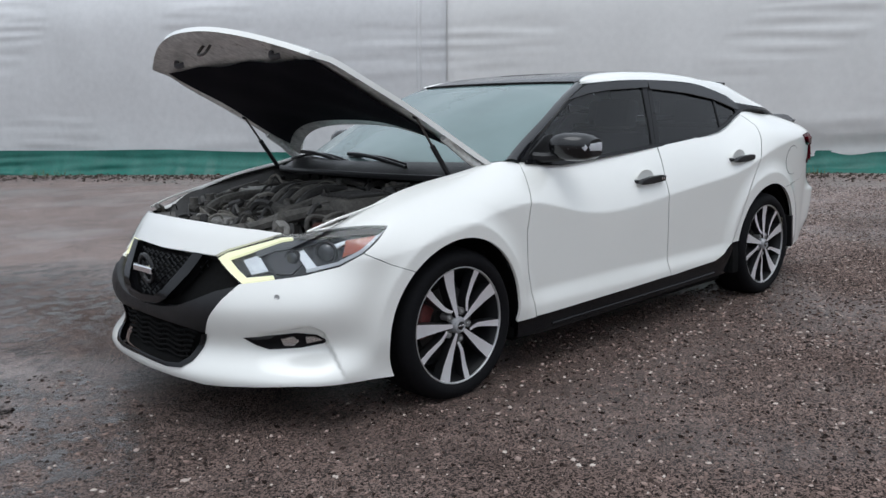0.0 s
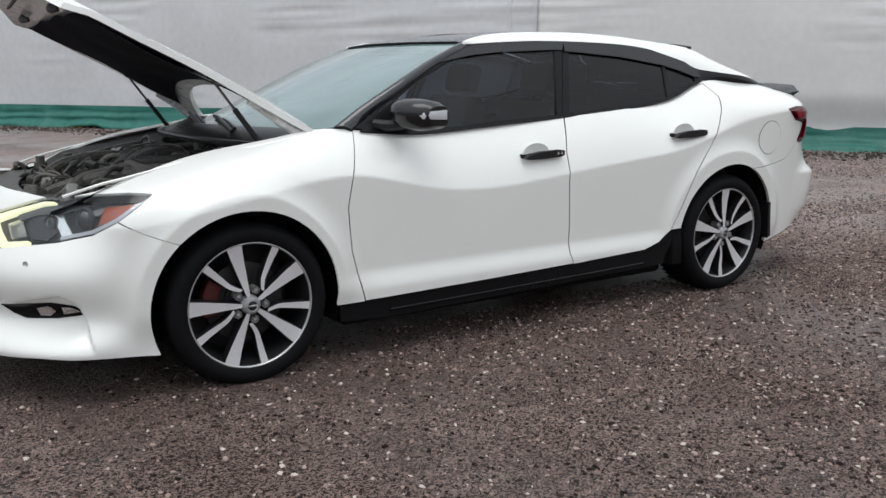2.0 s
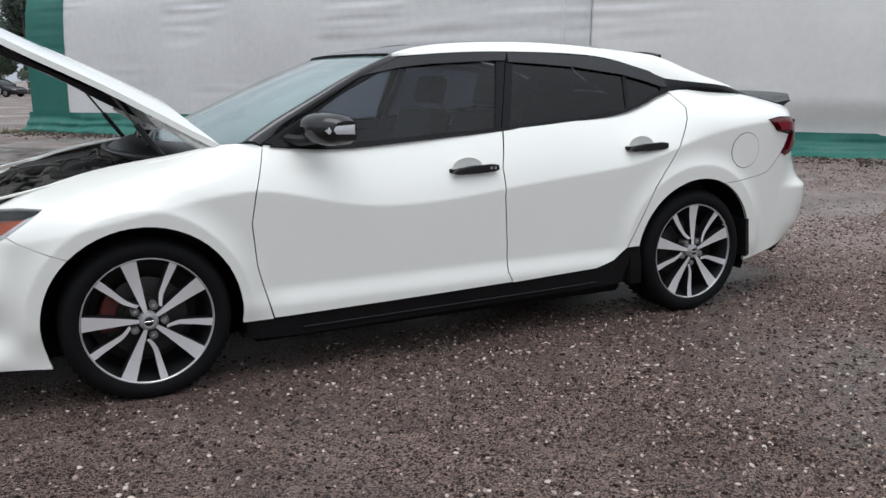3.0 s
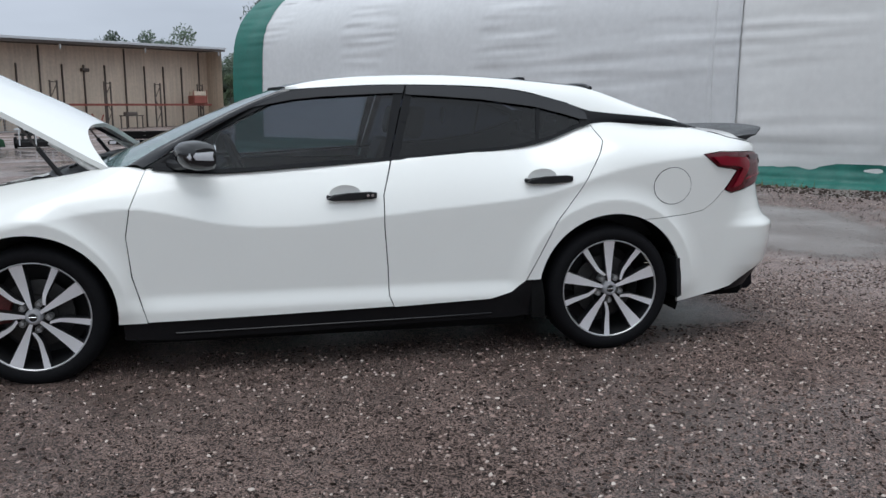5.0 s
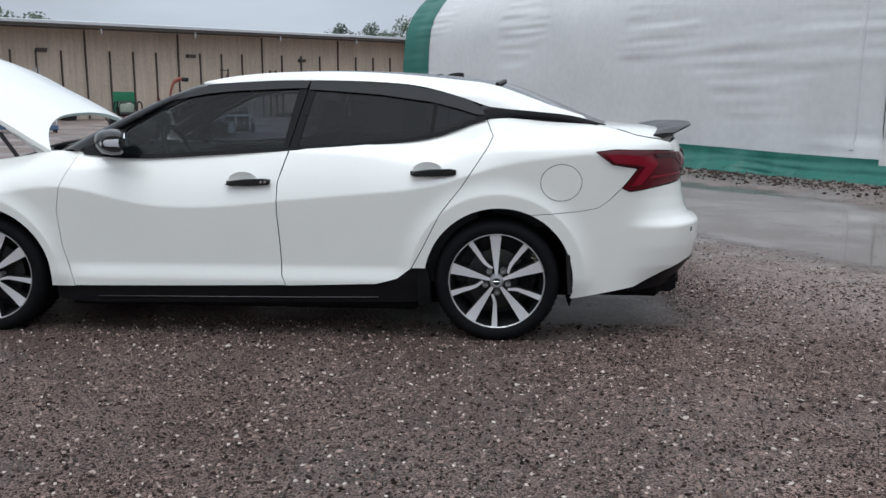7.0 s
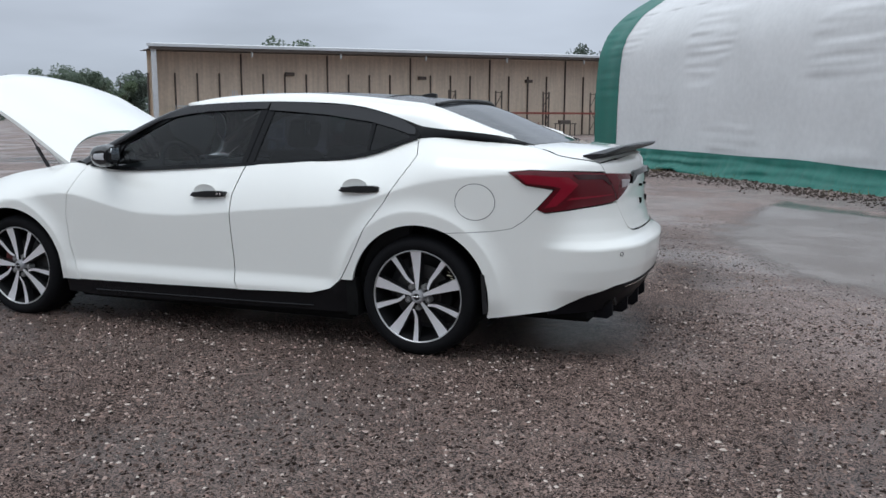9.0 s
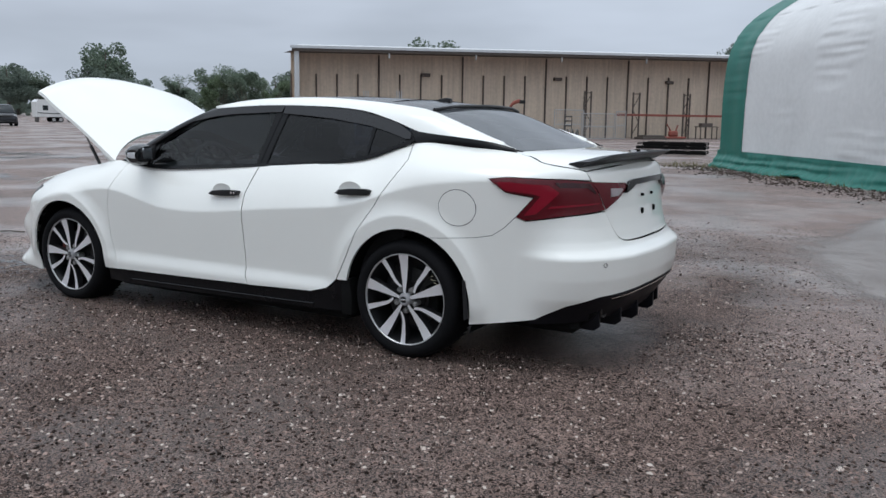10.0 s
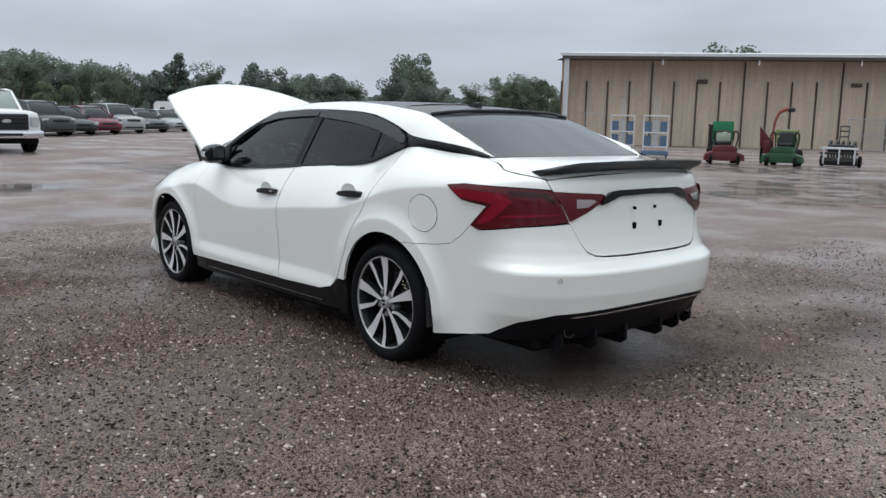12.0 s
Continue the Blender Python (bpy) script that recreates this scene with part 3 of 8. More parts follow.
    # far half of the hoop and the closed end
    bm = bmesh.new()
    prof = [(p, z) for p, z in T_PROFILE] + [(16 - p, z) for p, z in T_PROFILE[::-1]]
    for a in (0.0, T_LEN):
        bm.faces.new([bm.verts.new(T_FOOT + T_ALONG * a + T_IN * p + Vector((0, 0, z))) for p, z in prof])
    for (p, z), (p2, z2) in zip(prof[12:], prof[13:]):
        bm.faces.new([bm.verts.new(T_FOOT + T_ALONG * a + T_IN * q + Vector((0, 0, h))) for a, q, h in ((0, p, z), (0, p2, z2), (T_LEN, p2, z2), (T_LEN, p, z))])
    part("far_side", bm, M_TENT, root)
    return root


M_TENT = mat("white_fabric", (0.62, 0.62, 0.62), 0.6, vary=0.08, scale=0.8, fine=8, grain=0.08, grain_scale=40)
M_TENT_PALE = mat("paler_white_fabric", (0.69, 0.685, 0.67), 0.6, vary=0.06, scale=0.8, fine=8, grain=0.08, grain_scale=40)
M_GREEN = mat("green_fabric", (0.012, 0.13, 0.10), 0.5, vary=0.2, scale=2.5, fine=20, grain=0.1, grain_scale=60)
shelter()


# ---- the white sedan ----
def resample(poly, step):
    out = []
    n = len(poly)
    for i in range(n):
        a, b = np.array(poly[i]), np.array(poly[(i + 1) % n])
        k = max(1, int(np.hypot(*(b - a)) / step))
        out += [a + (b - a) * j / k for j in range(k)]
    return np.array(out)


def inside(pts, poly):
    x, y = pts[:, 0], pts[:, 1]
    r = np.zeros(len(pts), bool)
    n = len(poly)
    for i in range(n):
        (x1, y1), (x2, y2) = poly[i], poly[(i + 1) % n]
        c = (y1 > y) != (y2 > y)
        with np.errstate(divide="ignore", invalid="ignore"):
            r ^= c & (x < (x2 - x1) * (y - y1) / (y2 - y1 + 1e-15) + x1)
    return r


def near_edge(pts, ring, d):
    return np.array([np.min(np.hypot(ring[:, 0] - p[0], ring[:, 1] - p[1])) < d for p in pts], bool) if len(pts) else np.zeros(0, bool)


def skin(name, poly, surf, material, parent, label="", out=0.0, lip=0.016, step=0.03, mirror=False, both=False, dome=0.0):
    """A panel: the outline poly (two numbers a corner) laid on the surface surf, with a turned-in edge."""
    ring = resample(poly, step * 0.7)
    lo, hi = ring.min(0), ring.max(0)
    a, b = np.meshgrid(np.arange(lo[0] + step / 2, hi[0], step), np.arange(lo[1] + step / 2, hi[1], step), indexing="ij")
    g = np.stack([a.ravel(), b.ravel()], -1)
    g = g[inside(g, poly)] if len(g) else g
    g = g[~near_edge(g, ring, step * 0.55)] if len(g) else g
    pts = np.concatenate([ring, g]) if len(g) else ring
    n = len(ring)
    r = geometry.delaunay_2d_cdt([Vector(p) for p in pts], [(i, (i + 1) % n) for i in range(n)], [], 1, 1e-6)
    uv, tri = np.array([tuple(v) for v in r[0]]), r[2]
    e = 0.6 * step
    P = surf(uv[:, 0], uv[:, 1])
    du = surf(uv[:, 0] + e, uv[:, 1]) - surf(uv[:, 0] - e, uv[:, 1])
    dv = surf(uv[:, 0], uv[:, 1] + e) - surf(uv[:, 0], uv[:, 1] - e)
    N = np.cross(du, dv)
    N /= np.linalg.norm(N, axis=1)[:, None] + 1e-12
    if np.sum(N[:, 1] * P[:, 1]) < 0:
        N = -N
    lift = np.full(len(P), out)
    if dome:
        dist = np.array([np.min(np.hypot(ring[:, 0] - q[0], ring[:, 1] - q[1])) for q in uv])
        lift = lift + dome * smooth(dist, 0, 0.03)
    Q = P + N * lift[:, None]
    faces = []
    for f in tri:
        c = np.cross(Q[f[1]] - Q[f[0]], Q[f[2]] - Q[f[0]])
        faces.append(tuple(f) if np.dot(c, N[f[0]]) > 0 else tuple(f[::-1]))
    V, NN = list(Q), list(N)
    if lip:
        idx = {}
        bound = [i for i, orig in enumerate(r[3]) if any(o < n for o in orig)]
        where = {}
        for i in bound:
            for o in r[3][i]:
                if o < n:
                    where[o] = i
        order = [where[o] for o in range(n) if o in where]
        for k, i in enumerate(order):
            nxt, prv = Q[order[(k + 1) % len(order)]], Q[order[k - 1]]
            side_n = np.cross(nxt - prv, N[i])
            side_n /= np.linalg.norm(side_n) + 1e-12
            idx[k] = len(V)
            V += [Q[i], Q[i] - N[i] * lip]
            NN += [0.5 * N[i] + 0.5 * side_n, side_n]
        m = len(order)
        for k in range(m):
            a0, b0 = idx[k], idx[(k + 1) % m]
            faces.append((a0, a0 + 1, b0 + 1, b0))
    V, NN = np.array(V), np.array(NN)
    made = None
    for flip in ((False, True) if both else (mirror,)):
        s = np.array((1, -1, 1)) if flip else np.array((1, 1, 1))
        fs = [f[::-1] for f in faces] if flip else faces
        nn = NN * s
        made = mesh_ob(name, V * s, fs, material, parent, label, normals=nn)
    return made


def arch(cx, cz, r, a0, a1, k=22):
    return [(float(cx + r * math.cos(radians(a0 + (a1 - a0) * i / k))), float(cz + r * math.sin(radians(a0 + (a1 - a0) * i / k)))) for i in range(k + 1)]


def along_top(x0, x1, k, dz=0.0):
    return [(float(s_x(x)), float(top_line(x)) + dz) for x in np.linspace(x0, x1, k)]


def upper(x, z):
    """The glasshouse side: leans in towards the roof."""
    x, z = np.asarray(x, float), np.asarray(z, float)
    lean = np.clip((z - 1.0) / 0.36, -0.2, 1.2)
    y = -(0.757 - 0.138 * lean - 0.012 * (lean**2 - lean)) + 0.022 * lean * np.clip((1.7 - x) / 0.6, 0, 1.5) ** 2
    return np.stack([x, y, z], -1)


def cross_rows(edge, centre, name, material, parent, label="", n=28, rows=24, power=2.2, half=False):
    """A crowned panel across the car, from its left edge line over its centre line to the mirrored right edge."""
    t0 = np.linspace(0, 1, len(edge))
    T = np.linspace(0, 1, rows)
    E = np.stack([spline(list(zip(t0, [p[k] for p in edge])))(T) for k in range(3)], -1)
    tc = np.linspace(0, 1, len(centre))
    C = np.stack([spline(list(zip(tc, [p[k] for p in centre])))(T) for k in range(2)], -1)
    W = np.linspace(-1, 1, n)
    v = []
    for e, c in zip(E, C):
        for w in W:
            a = abs(w) ** power
            v.append((c[0] + (e[0] - c[0]) * w * w, -e[1] * w, c[1] + (e[2] - c[1]) * a))
    f = grid_faces(rows, n)
    p = np.array(v)
    q = f[len(f) // 2]
    if np.cross(p[q[1]] - p[q[0]], p[q[2]] - p[q[0]])[2] < 0:
        f = [g[::-1] for g in f]
    return mesh_ob(name, v, f, material, parent, label)


def strip(lower, higher, name, material, parent, label="", rows=5, n=60, bulge=0.012, both=True):
    """A lofted strip between two lines on the left flank, and its mirror image."""
    tl, th = np.linspace(0, 1, len(lower)), np.linspace(0, 1, len(higher))
    T = np.linspace(0, 1, n)
    L = np.stack([spline(list(zip(tl, [p[k] for p in lower])))(T) for k in range(3)], -1)
    Hh = np.stack([spline(list(zip(th, [p[k] for p in higher])))(T) for k in range(3)], -1)
    v = []
    for a, b in zip(L, Hh):
        d = b - a
        nrm = np.array((0, d[2], -d[1]))
        nrm /= np.linalg.norm(nrm) + 1e-9
        if nrm[1] > 0:
            nrm = -nrm
        for w in np.linspace(0, 1, rows):
            v.append(a + d * w + nrm * bulge * 4 * w * (1 - w))
    v = np.array(v)
    f = grid_faces(n, rows)
    q = f[len(f) // 2]
    if np.cross(v[q[1]] - v[q[0]], v[q[2]] - v[q[0]])[1] > 0:
        f = [g[::-1] for g in f]
    mesh_ob(name, v, f, material, parent, label)
    if both:
        mesh_ob(name, v * np.array((1, -1, 1)), [g[::-1] for g in f], material, parent, label)


HUB_F, HUB_R = (0.0, 0.315), (2.776, 0.322)
SF, SR = float(s_x(-0.01)), float(s_x(2.785))


def build_wheel(root, x, z, side_sign, phase, caliper):
    """A wheel of ten alternating broad and narrow spokes; its axis points outward."""
    wheel = new("wheel")
    wheel.parent = root
    m = Matrix.Translation((x, side_sign * 0.868, z)) @ Matrix.Rotation(radians(90 if side_sign < 0 else -90), 4, "X")
    mm = m @ Matrix.Scale(-1, 4, (1, 0, 0)) if side_sign > 0 else m
    bm = bmesh.new()
    lathe(bm, [(0.243, -0.015), (0.252, 0.006), (0.262, 0.014), (0.285, 0.02), (0.305, 0.014), (0.32, -0.004), (0.328, -0.025), (0.331, -0.06), (0.332, -0.12),
               (0.331, -0.17), (0.326, -0.205), (0.30, -0.235), (0.25, -0.24)], m, 64)
    part("tyre", bm, M_RUBBER, wheel, "black rubber tyre")
    for w0, w1, sh in ((-0.028, -0.075, 0.0), (-0.165, -0.21, 0.05)):
        bm = bmesh.new()
        for k in range(60):
            a = 2 * math.pi * k / 60 + sh
            bm.faces.new([bm.verts.new(m @ Vector((r * math.cos(a + d), r * math.sin(a + d), w))) for r, d, w in ((0.3325, 0, w0), (0.3325, 0.055, w0), (0.3335, 0.06, w1), (0.3335, 0.01, w1))])
        part("tread", bm, M_RUBBER, wheel)["kind"] = "stuff"
    bm = bmesh.new()
    lathe(bm, [(0.254, 0.003), (0.2535, 0.008), (0.250, 0.0085), (0.2465, 0.005), (0.2455, -0.001)], m, 72)
    part("rim_lip", bm, M_SILVER, wheel, "machined alloy rim lip")
    bm = bmesh.new()
    lathe(bm, [(0.2457, 0.0), (0.238, -0.02), (0.228, -0.05), (0.22, -0.12), (0.215, -0.2)], m, 48)
    lathe(bm, [(0.215, -0.19), (0.02, -0.19)], m, 32)
    part("rim_barrel", bm, M_GUNMETAL, wheel, "dark grey alloy barrel")
    for k in range(10):
        wide = k % 2 == 0
        ang = radians(phase + 36 * k - (0 if wide else 4))
        r0, r1 = (0.036, 0.246) if wide else (0.07, 0.246)
        w0, w1 = (0.0075, 0.0305) if wide else (0.007, 0.0155)
        bend = 0 if wide else -0.012
        rot = mm @ Matrix.Rotation(ang, 4, "Z")
        face, back = bmesh.new(), bmesh.new()
        st = [(0.0, 0.0), (0.07, 0.0), (0.15, -0.001), (0.25, -0.002), (0.35, -0.003), (0.7, -0.003), (1.0, 0.004)]
        top, low = [], []
        for t, h in st:
            r, w = r0 + (r1 - r0) * t, w0 + (w1 - w0) * t
            c = bend * (1 - t) if wide else -0.017 * max(0.0, 1 - t / 0.3) ** 1.5 - 0.003 * (1 - t)
            top.append([face.verts.new(rot @ Vector((r, c - w, h))), face.verts.new(rot @ Vector((r, c + w, h)))])
            low.append([[back.verts.new(rot @ Vector((r, c - w, h - 0.0005))), back.verts.new(rot @ Vector((r, c + w, h - 0.0005)))],
                        [back.verts.new(rot @ Vector((r, c - w * 1.12, h - 0.045))), back.verts.new(rot @ Vector((r, c + w * 1.12, h - 0.045)))]])
        for a, b in zip(top, top[1:]):
            face.faces.new((a[0], b[0], b[1], a[1]))
        for a, b in zip(low, low[1:]):
            back.faces.new((a[0][0], b[0][0], b[1][0], a[1][0]))
            back.faces.new((a[0][1], a[1][1], b[1][1], b[0][1]))
        back.faces.new((low[0][0][0], low[0][1][0], low[0][1][1], low[0][0][1]))
        part("spoke_face", face, M_ALLOY, wheel, "machined bright spoke face" if k == 0 else "")
        part("spoke_side", back, M_GUNMETAL, wheel)
    bm = bmesh.new()
    lathe(bm, [(0.040, -0.03), (0.038, -0.002), (0.034, 0.003), (0.031, 0.010), (0.027, 0.012), (0.0, 0.013)], m, 32)
    part("hub", bm, M_CAP, wheel)
    bm = bmesh.new()
    lathe(bm, [(0.0255, 0.0125), (0.0235, 0.0155), (0.021, 0.0155), (0.019, 0.013), (0.0, 0.013)], m, 24)
    part("centre_cap", bm, M_CAP, wheel, "round silver centre cap")
    bm = bmesh.new()
    lathe(bm, [(0.0185, 0.0132), (0.017, 0.0142), (0.0, 0.0142)], m, 24)
    part("cap_face", bm, M_GUNMETAL, wheel)
    bm = bmesh.new()
    box(bm, -0.018, 0.018, -0.0035, 0.0035, 0.0142, 0.0165, 0.001, mm)
    part("cap_bar", bm, M_CHROME, wheel)
    for k in range(5):
        a = radians(phase + 36 + 72 * k)
        bm = bmesh.new()
        lathe(bm, [(0.016, -0.05), (0.016, -0.006), (0.0145, -0.006), (0.0135, -0.024), (0.0095, -0.024), (0.0095, -0.008), (0.007, -0.004), (0.0, -0.004)], mm @ Matrix.Rotation(a, 4, "Z") @ Matrix.Translation((0.062, 0, 0)), 12)
        part("lug_nut", bm, M_SILVER, wheel)
    bm = bmesh.new()
    lathe(bm, [(0.16, -0.10), (0.16, -0.085), (0.155, -0.083), (0.09, -0.083), (0.085, -0.07), (0.0, -0.07)], m, 40)
    part("brake_disc", bm, M_DISC, wheel, "worn steel brake disc")
    bm = bmesh.new()
    a0 = radians(168 if caliper == "front" else 8)
    for k in range(7):
        a = a0 + radians(7 * (k - 3))
        box(bm, 0.115, 0.178, -0.016, 0.016, -0.12, -0.055, 0.006, mm @ Matrix.Rotation(a, 4, "Z"))
    part("brake_caliper", bm, M_CALIPER if caliper == "front" else M_DARK, wheel, "faded red brake caliper" if caliper == "front" else "")
    return wheel


def build_sedan():
    car = thing("sedan", "white four-door sedan with black roof and raised hood", "car")
    # --- flanks, both sides ---
    fender = [(2.055, 0.262), (1.997, 0.485), (1.981, 0.67), (2.005, 0.80), (2.073, 0.967)] + along_top(0.48, -0.58, 16) + [
        (0.868, 0.7645), (0.996, 0.774), (1.117, 0.781), (1.213, 0.776), (1.150, 0.73), (1.080, 0.684), (1.177, 0.636), (1.283, 0.595)] + arch(SF, 0.315, 0.382, 133, -8) + [(1.95, 0.262)]
    fdoor = [(2.060, 0.266), (2.002, 0.485), (1.986, 0.67), (2.010, 0.80), (2.078, 0.972)] + along_top(0.53, 1.66, 24) + [
        (3.174, 0.832), (3.172, 0.685), (3.186, 0.487), (3.190, 0.337), (3.213, 0.286), (2.68, 0.275), (2.3, 0.269)]
    rdoor = [(3.218, 0.283), (3.195, 0.337), (3.191, 0.487), (3.177, 0.685), (3.179, 0.832)] + along_top(1.668, 2.705, 24) + [
        (4.305, 1.078), (4.279, 1.023), (4.149, 0.825), (4.037, 0.682), (3.942, 0.494), (3.885, 0.389), (3.81, 0.33), (3.70, 0.300)]
    quarter = [(3.890, 0.389), (3.947, 0.494), (4.042, 0.682), (4.154, 0.825), (4.284, 1.023), (4.310, 1.078), (4.273, 1.160)] + along_top(2.73, 3.47, 14) + [
        (5.112, 1.083), (5.350, 1.050), (5.372, 1.043), (5.40, 1.002), (5.246, 1.008), (4.943, 1.017), (4.832, 1.005), (4.925, 0.936), (5.066, 0.914), (4.980, 0.818), (4.917, 0.756), (4.857, 0.716), (4.75, 0.697), (4.512, 0.681)] + arch(SR, 0.322, 0.392, 66, 170)
    rear_bumper = [(4.512, 0.678), (4.75, 0.694), (4.857, 0.713), (4.918, 0.753), (4.982, 0.815), (5.03, 0.794), (5.246, 0.818), (5.497, 0.838), (5.509, 0.830), (5.572, 0.731), (5.60, 0.699), (5.645, 0.680), (5.70, 0.674),
                   (5.844, 0.671), (S_END, 0.673), (S_END, 0.438), (5.835, 0.434), (5.636, 0.428), (5.419, 0.413), (5.255, 0.370), (5.09, 0.288), (4.735, 0.232)] + arch(SR, 0.322, 0.392, -13, 65)
    front_bumper = [(1.283, 0.592), (1.177, 0.633), (1.076, 0.681), (0.978, 0.634), (0.84, 0.608), (0.701, 0.594), (0.563, 0.578), (0.502, 0.525), (0.442, 0.453), (0.375, 0.348), (0.33, 0.266), (0.286, 0.236),
                    (0.208, 0.228), (0.0, 0.232), (0.0, 0.185), (0.208, 0.186), (0.364, 0.188), (0.416, 0.184), (0.589, 0.192), (0.779, 0.196), (0.978, 0.186), (1.180, 0.172)] + arch(SF, 0.315, 0.382, 202, 134)
    nose = [(0.0, 0.672), (0.2, 0.675), (0.398, 0.674), (0.459, 0.699), (0.597, 0.730), (0.727, 0.760), (0.60, 0.772), (0.407, 0.781), (0.2, 0.786), (0.0, 0.787)]
    lid = [(5.380, 1.042), (5.443, 0.951), (5.503, 0.842), (5.57, 0.740), (5.60, 0.707), (5.645, 0.688), (5.70, 0.682), (5.844, 0.680), (S_END, 0.682), (S_END, 1.075), (5.7, 1.065), (5.45, 1.05)]
    skin("fender", fender, side, M_WHITE, car, "white fender", both=True, step=0.012)
    doors = []
    for flip in (False, True):
        fd = skin("front_door", fdoor, side, M_WHITE, car, "closed white front door", mirror=flip, step=0.011)
        rd = skin("rear_door", rdoor, side, M_WHITE, car, "closed white rear door", mirror=flip, step=0.011)
        doors += [(fd, flip, 1.34, 1.58, 0.831, True), (rd, flip, 2.32, 2.56, 0.892, False)]
    skin("quarter_panel", quarter, side, M_WHITE, car, "white rear quarter panel", both=True, step=0.012)
    fuel = [(4.662 + 0.105 * math.cos(a * math.pi / 18), 0.846 + 0.093 * math.sin(a * math.pi / 18)) for a in range(36)]
    ring = [(4.662 + 0.108 * math.cos(a * math.pi / 18), 0.846 + 0.096 * math.sin(a * math.pi / 18)) for a in range(36)]
    skin("fuel_flap_gap", ring, side, M_DARK, car, out=0.0008, lip=0)
    skin("fuel_flap", fuel, side, M_WHITE, car, "round white fuel flap", out=0.0022, lip=0)
    skin("rear_bumper", rear_bumper, side, M_WHITE, car, "white rear bumper", both=True, step=0.012)
    skin("front_bumper", front_bumper, side, M_WHITE, car, "white front bumper", both=True, step=0.012)
    skin("nose_panel", nose, side, M_WHITE, car, "white nose panel", both=True)
    skin("boot_lid_face", lid, side, M_WHITE, car, "white boot lid without a plate", both=True, lip=0.02, step=0.018)
    # --- handles ---
    for d, flip, x0, x1, z, keyed in doors:
        sg = 1 if flip else -1
        yb = abs(float(side(s_x((x0 + x1) / 2), z)[1]))
        xm = (x0 + x1) / 2
        bm = bmesh.new()
        lathe(bm, [(0.062, 0.0015), (0.055, 0.0), (0.03, -0.004), (0.0, -0.006)], Matrix.Translation((xm - 0.03, sg * (yb + 0.004), z + 0.008)) @ Matrix.Rotation(radians(-90 * sg), 4, "X") @ Matrix.Diagonal((1.25, 0.75, 1, 1)), 24)
        part("handle_cup", bm, M_WHITE, d)
        bm = bmesh.new()
        pr = [(x0, z - 0.012), (x0 + 0.03, z - 0.02), (x0 + 0.12, z - 0.019), (x1 - 0.02, z - 0.014), (x1, z - 0.008), (x1, z + 0.016), (x1 - 0.03, z + 0.02), (x0 + 0.1, z + 0.016), (x0 + 0.03, z + 0.008)]
        prism(bm, pr, sg * (yb + 0.012), sg * (yb + 0.038), bevel=0.006)
        part("handle", bm, M_PLASTIC, d, "matte black pull handle")
        bm = bmesh.new()
        box(bm, x0, x0 + 0.035, sg * yb - 0.006, sg * yb + 0.016, z - 0.014, z + 0.006, 0.004)
        part("handle_mount", bm, M_PLASTIC, d)
        bm = bmesh.new()
        box(bm, x1 - 0.035, x1 - 0.002, sg * yb - 0.006, sg * yb + 0.016, z - 0.008, z + 0.015, 0.004)
        part("handle_mount", bm, M_PLASTIC, d)
        if keyed:
            for k in (0.012, 0.034):
                bm = bmesh.new()
                lathe(bm, [(0.007, 0.0), (0.007, 0.003), (0.0, 0.003)], Matrix.Translation((x1 - k - 0.01, sg * (yb + 0.037), z + 0.004)) @ Matrix.Rotation(radians(-90 * sg), 4, "X"), 12)
                part("lock_button", bm, M_CHROME, d, "small chrome lock button")
    # --- sills and lower trim ---
    sill = [(1.945, 0.258), (2.05, 0.258), (2.3, 0.264), (2.68, 0.270), (3.213, 0.281), (3.70, 0.295), (3.80, 0.322), (3.872, 0.382), (3.89, 0.40), (3.955, 0.402), (3.965, 0.30), (3.965, 0.2), (3.6, 0.195), (2.2, 0.172), (1.95, 0.18)]
    skin("sill", sill, side, M_GLOSS, car, "black plastic sill skirt", out=-0.012, both=True, lip=0.05)
    for sg in (-1, 1):
        bm = bmesh.new()
        tube(bm, [(0.62, sg * 0.872, 0.205), (1.2, sg * 0.868, 0.21), (1.8, sg * 0.868, 0.217), (2.15, sg * 0.866, 0.223)], 0.006)
        part("sill_ridge", bm, M_GLOSS, car)
        bm = bmesh.new()
        prism(bm, [(2.352, 0.40), (2.41, 0.402), (2.425, 0.31), (2.43, 0.19), (2.36, 0.19)], sg * 0.80, sg * 0.878, bevel=0.008)
        part("mud_flap", bm, M_DARK, car, "black mud flap ahead of the rear wheel")
        bm = bmesh.new()
        prism(bm, [(3.135, 0.47), (3.155, 0.47), (3.172, 0.27), (3.15, 0.258)], sg * 0.72, sg * 0.882)
        part("arch_liner_edge", bm, M_PLASTIC, car)
        for (hx, hz), r in ((HUB_F, 0.40), (HUB_R, 0.41)):
            bm = bmesh.new()
            prof = arch(hx, hz, r, -20, 200, 24)
            vs = [[bm.verts.new((u, sg * y, w)) for y in (0.84, 0.55)] for u, w in prof]
            for a, b in zip(vs, vs[1:]):
                bm.faces.new((a[0], b[0], b[1], a[1]))
            bm.faces.new([v[1] for v in vs])
            part("wheel_arch_liner", bm, M_DARK, car)
    # --- wheels ---
    for sg in (-1, 1):
        build_wheel(car, *HUB_F, sg, 104, "front")
        build_wheel(car, *HUB_R, sg, 92, "rear")
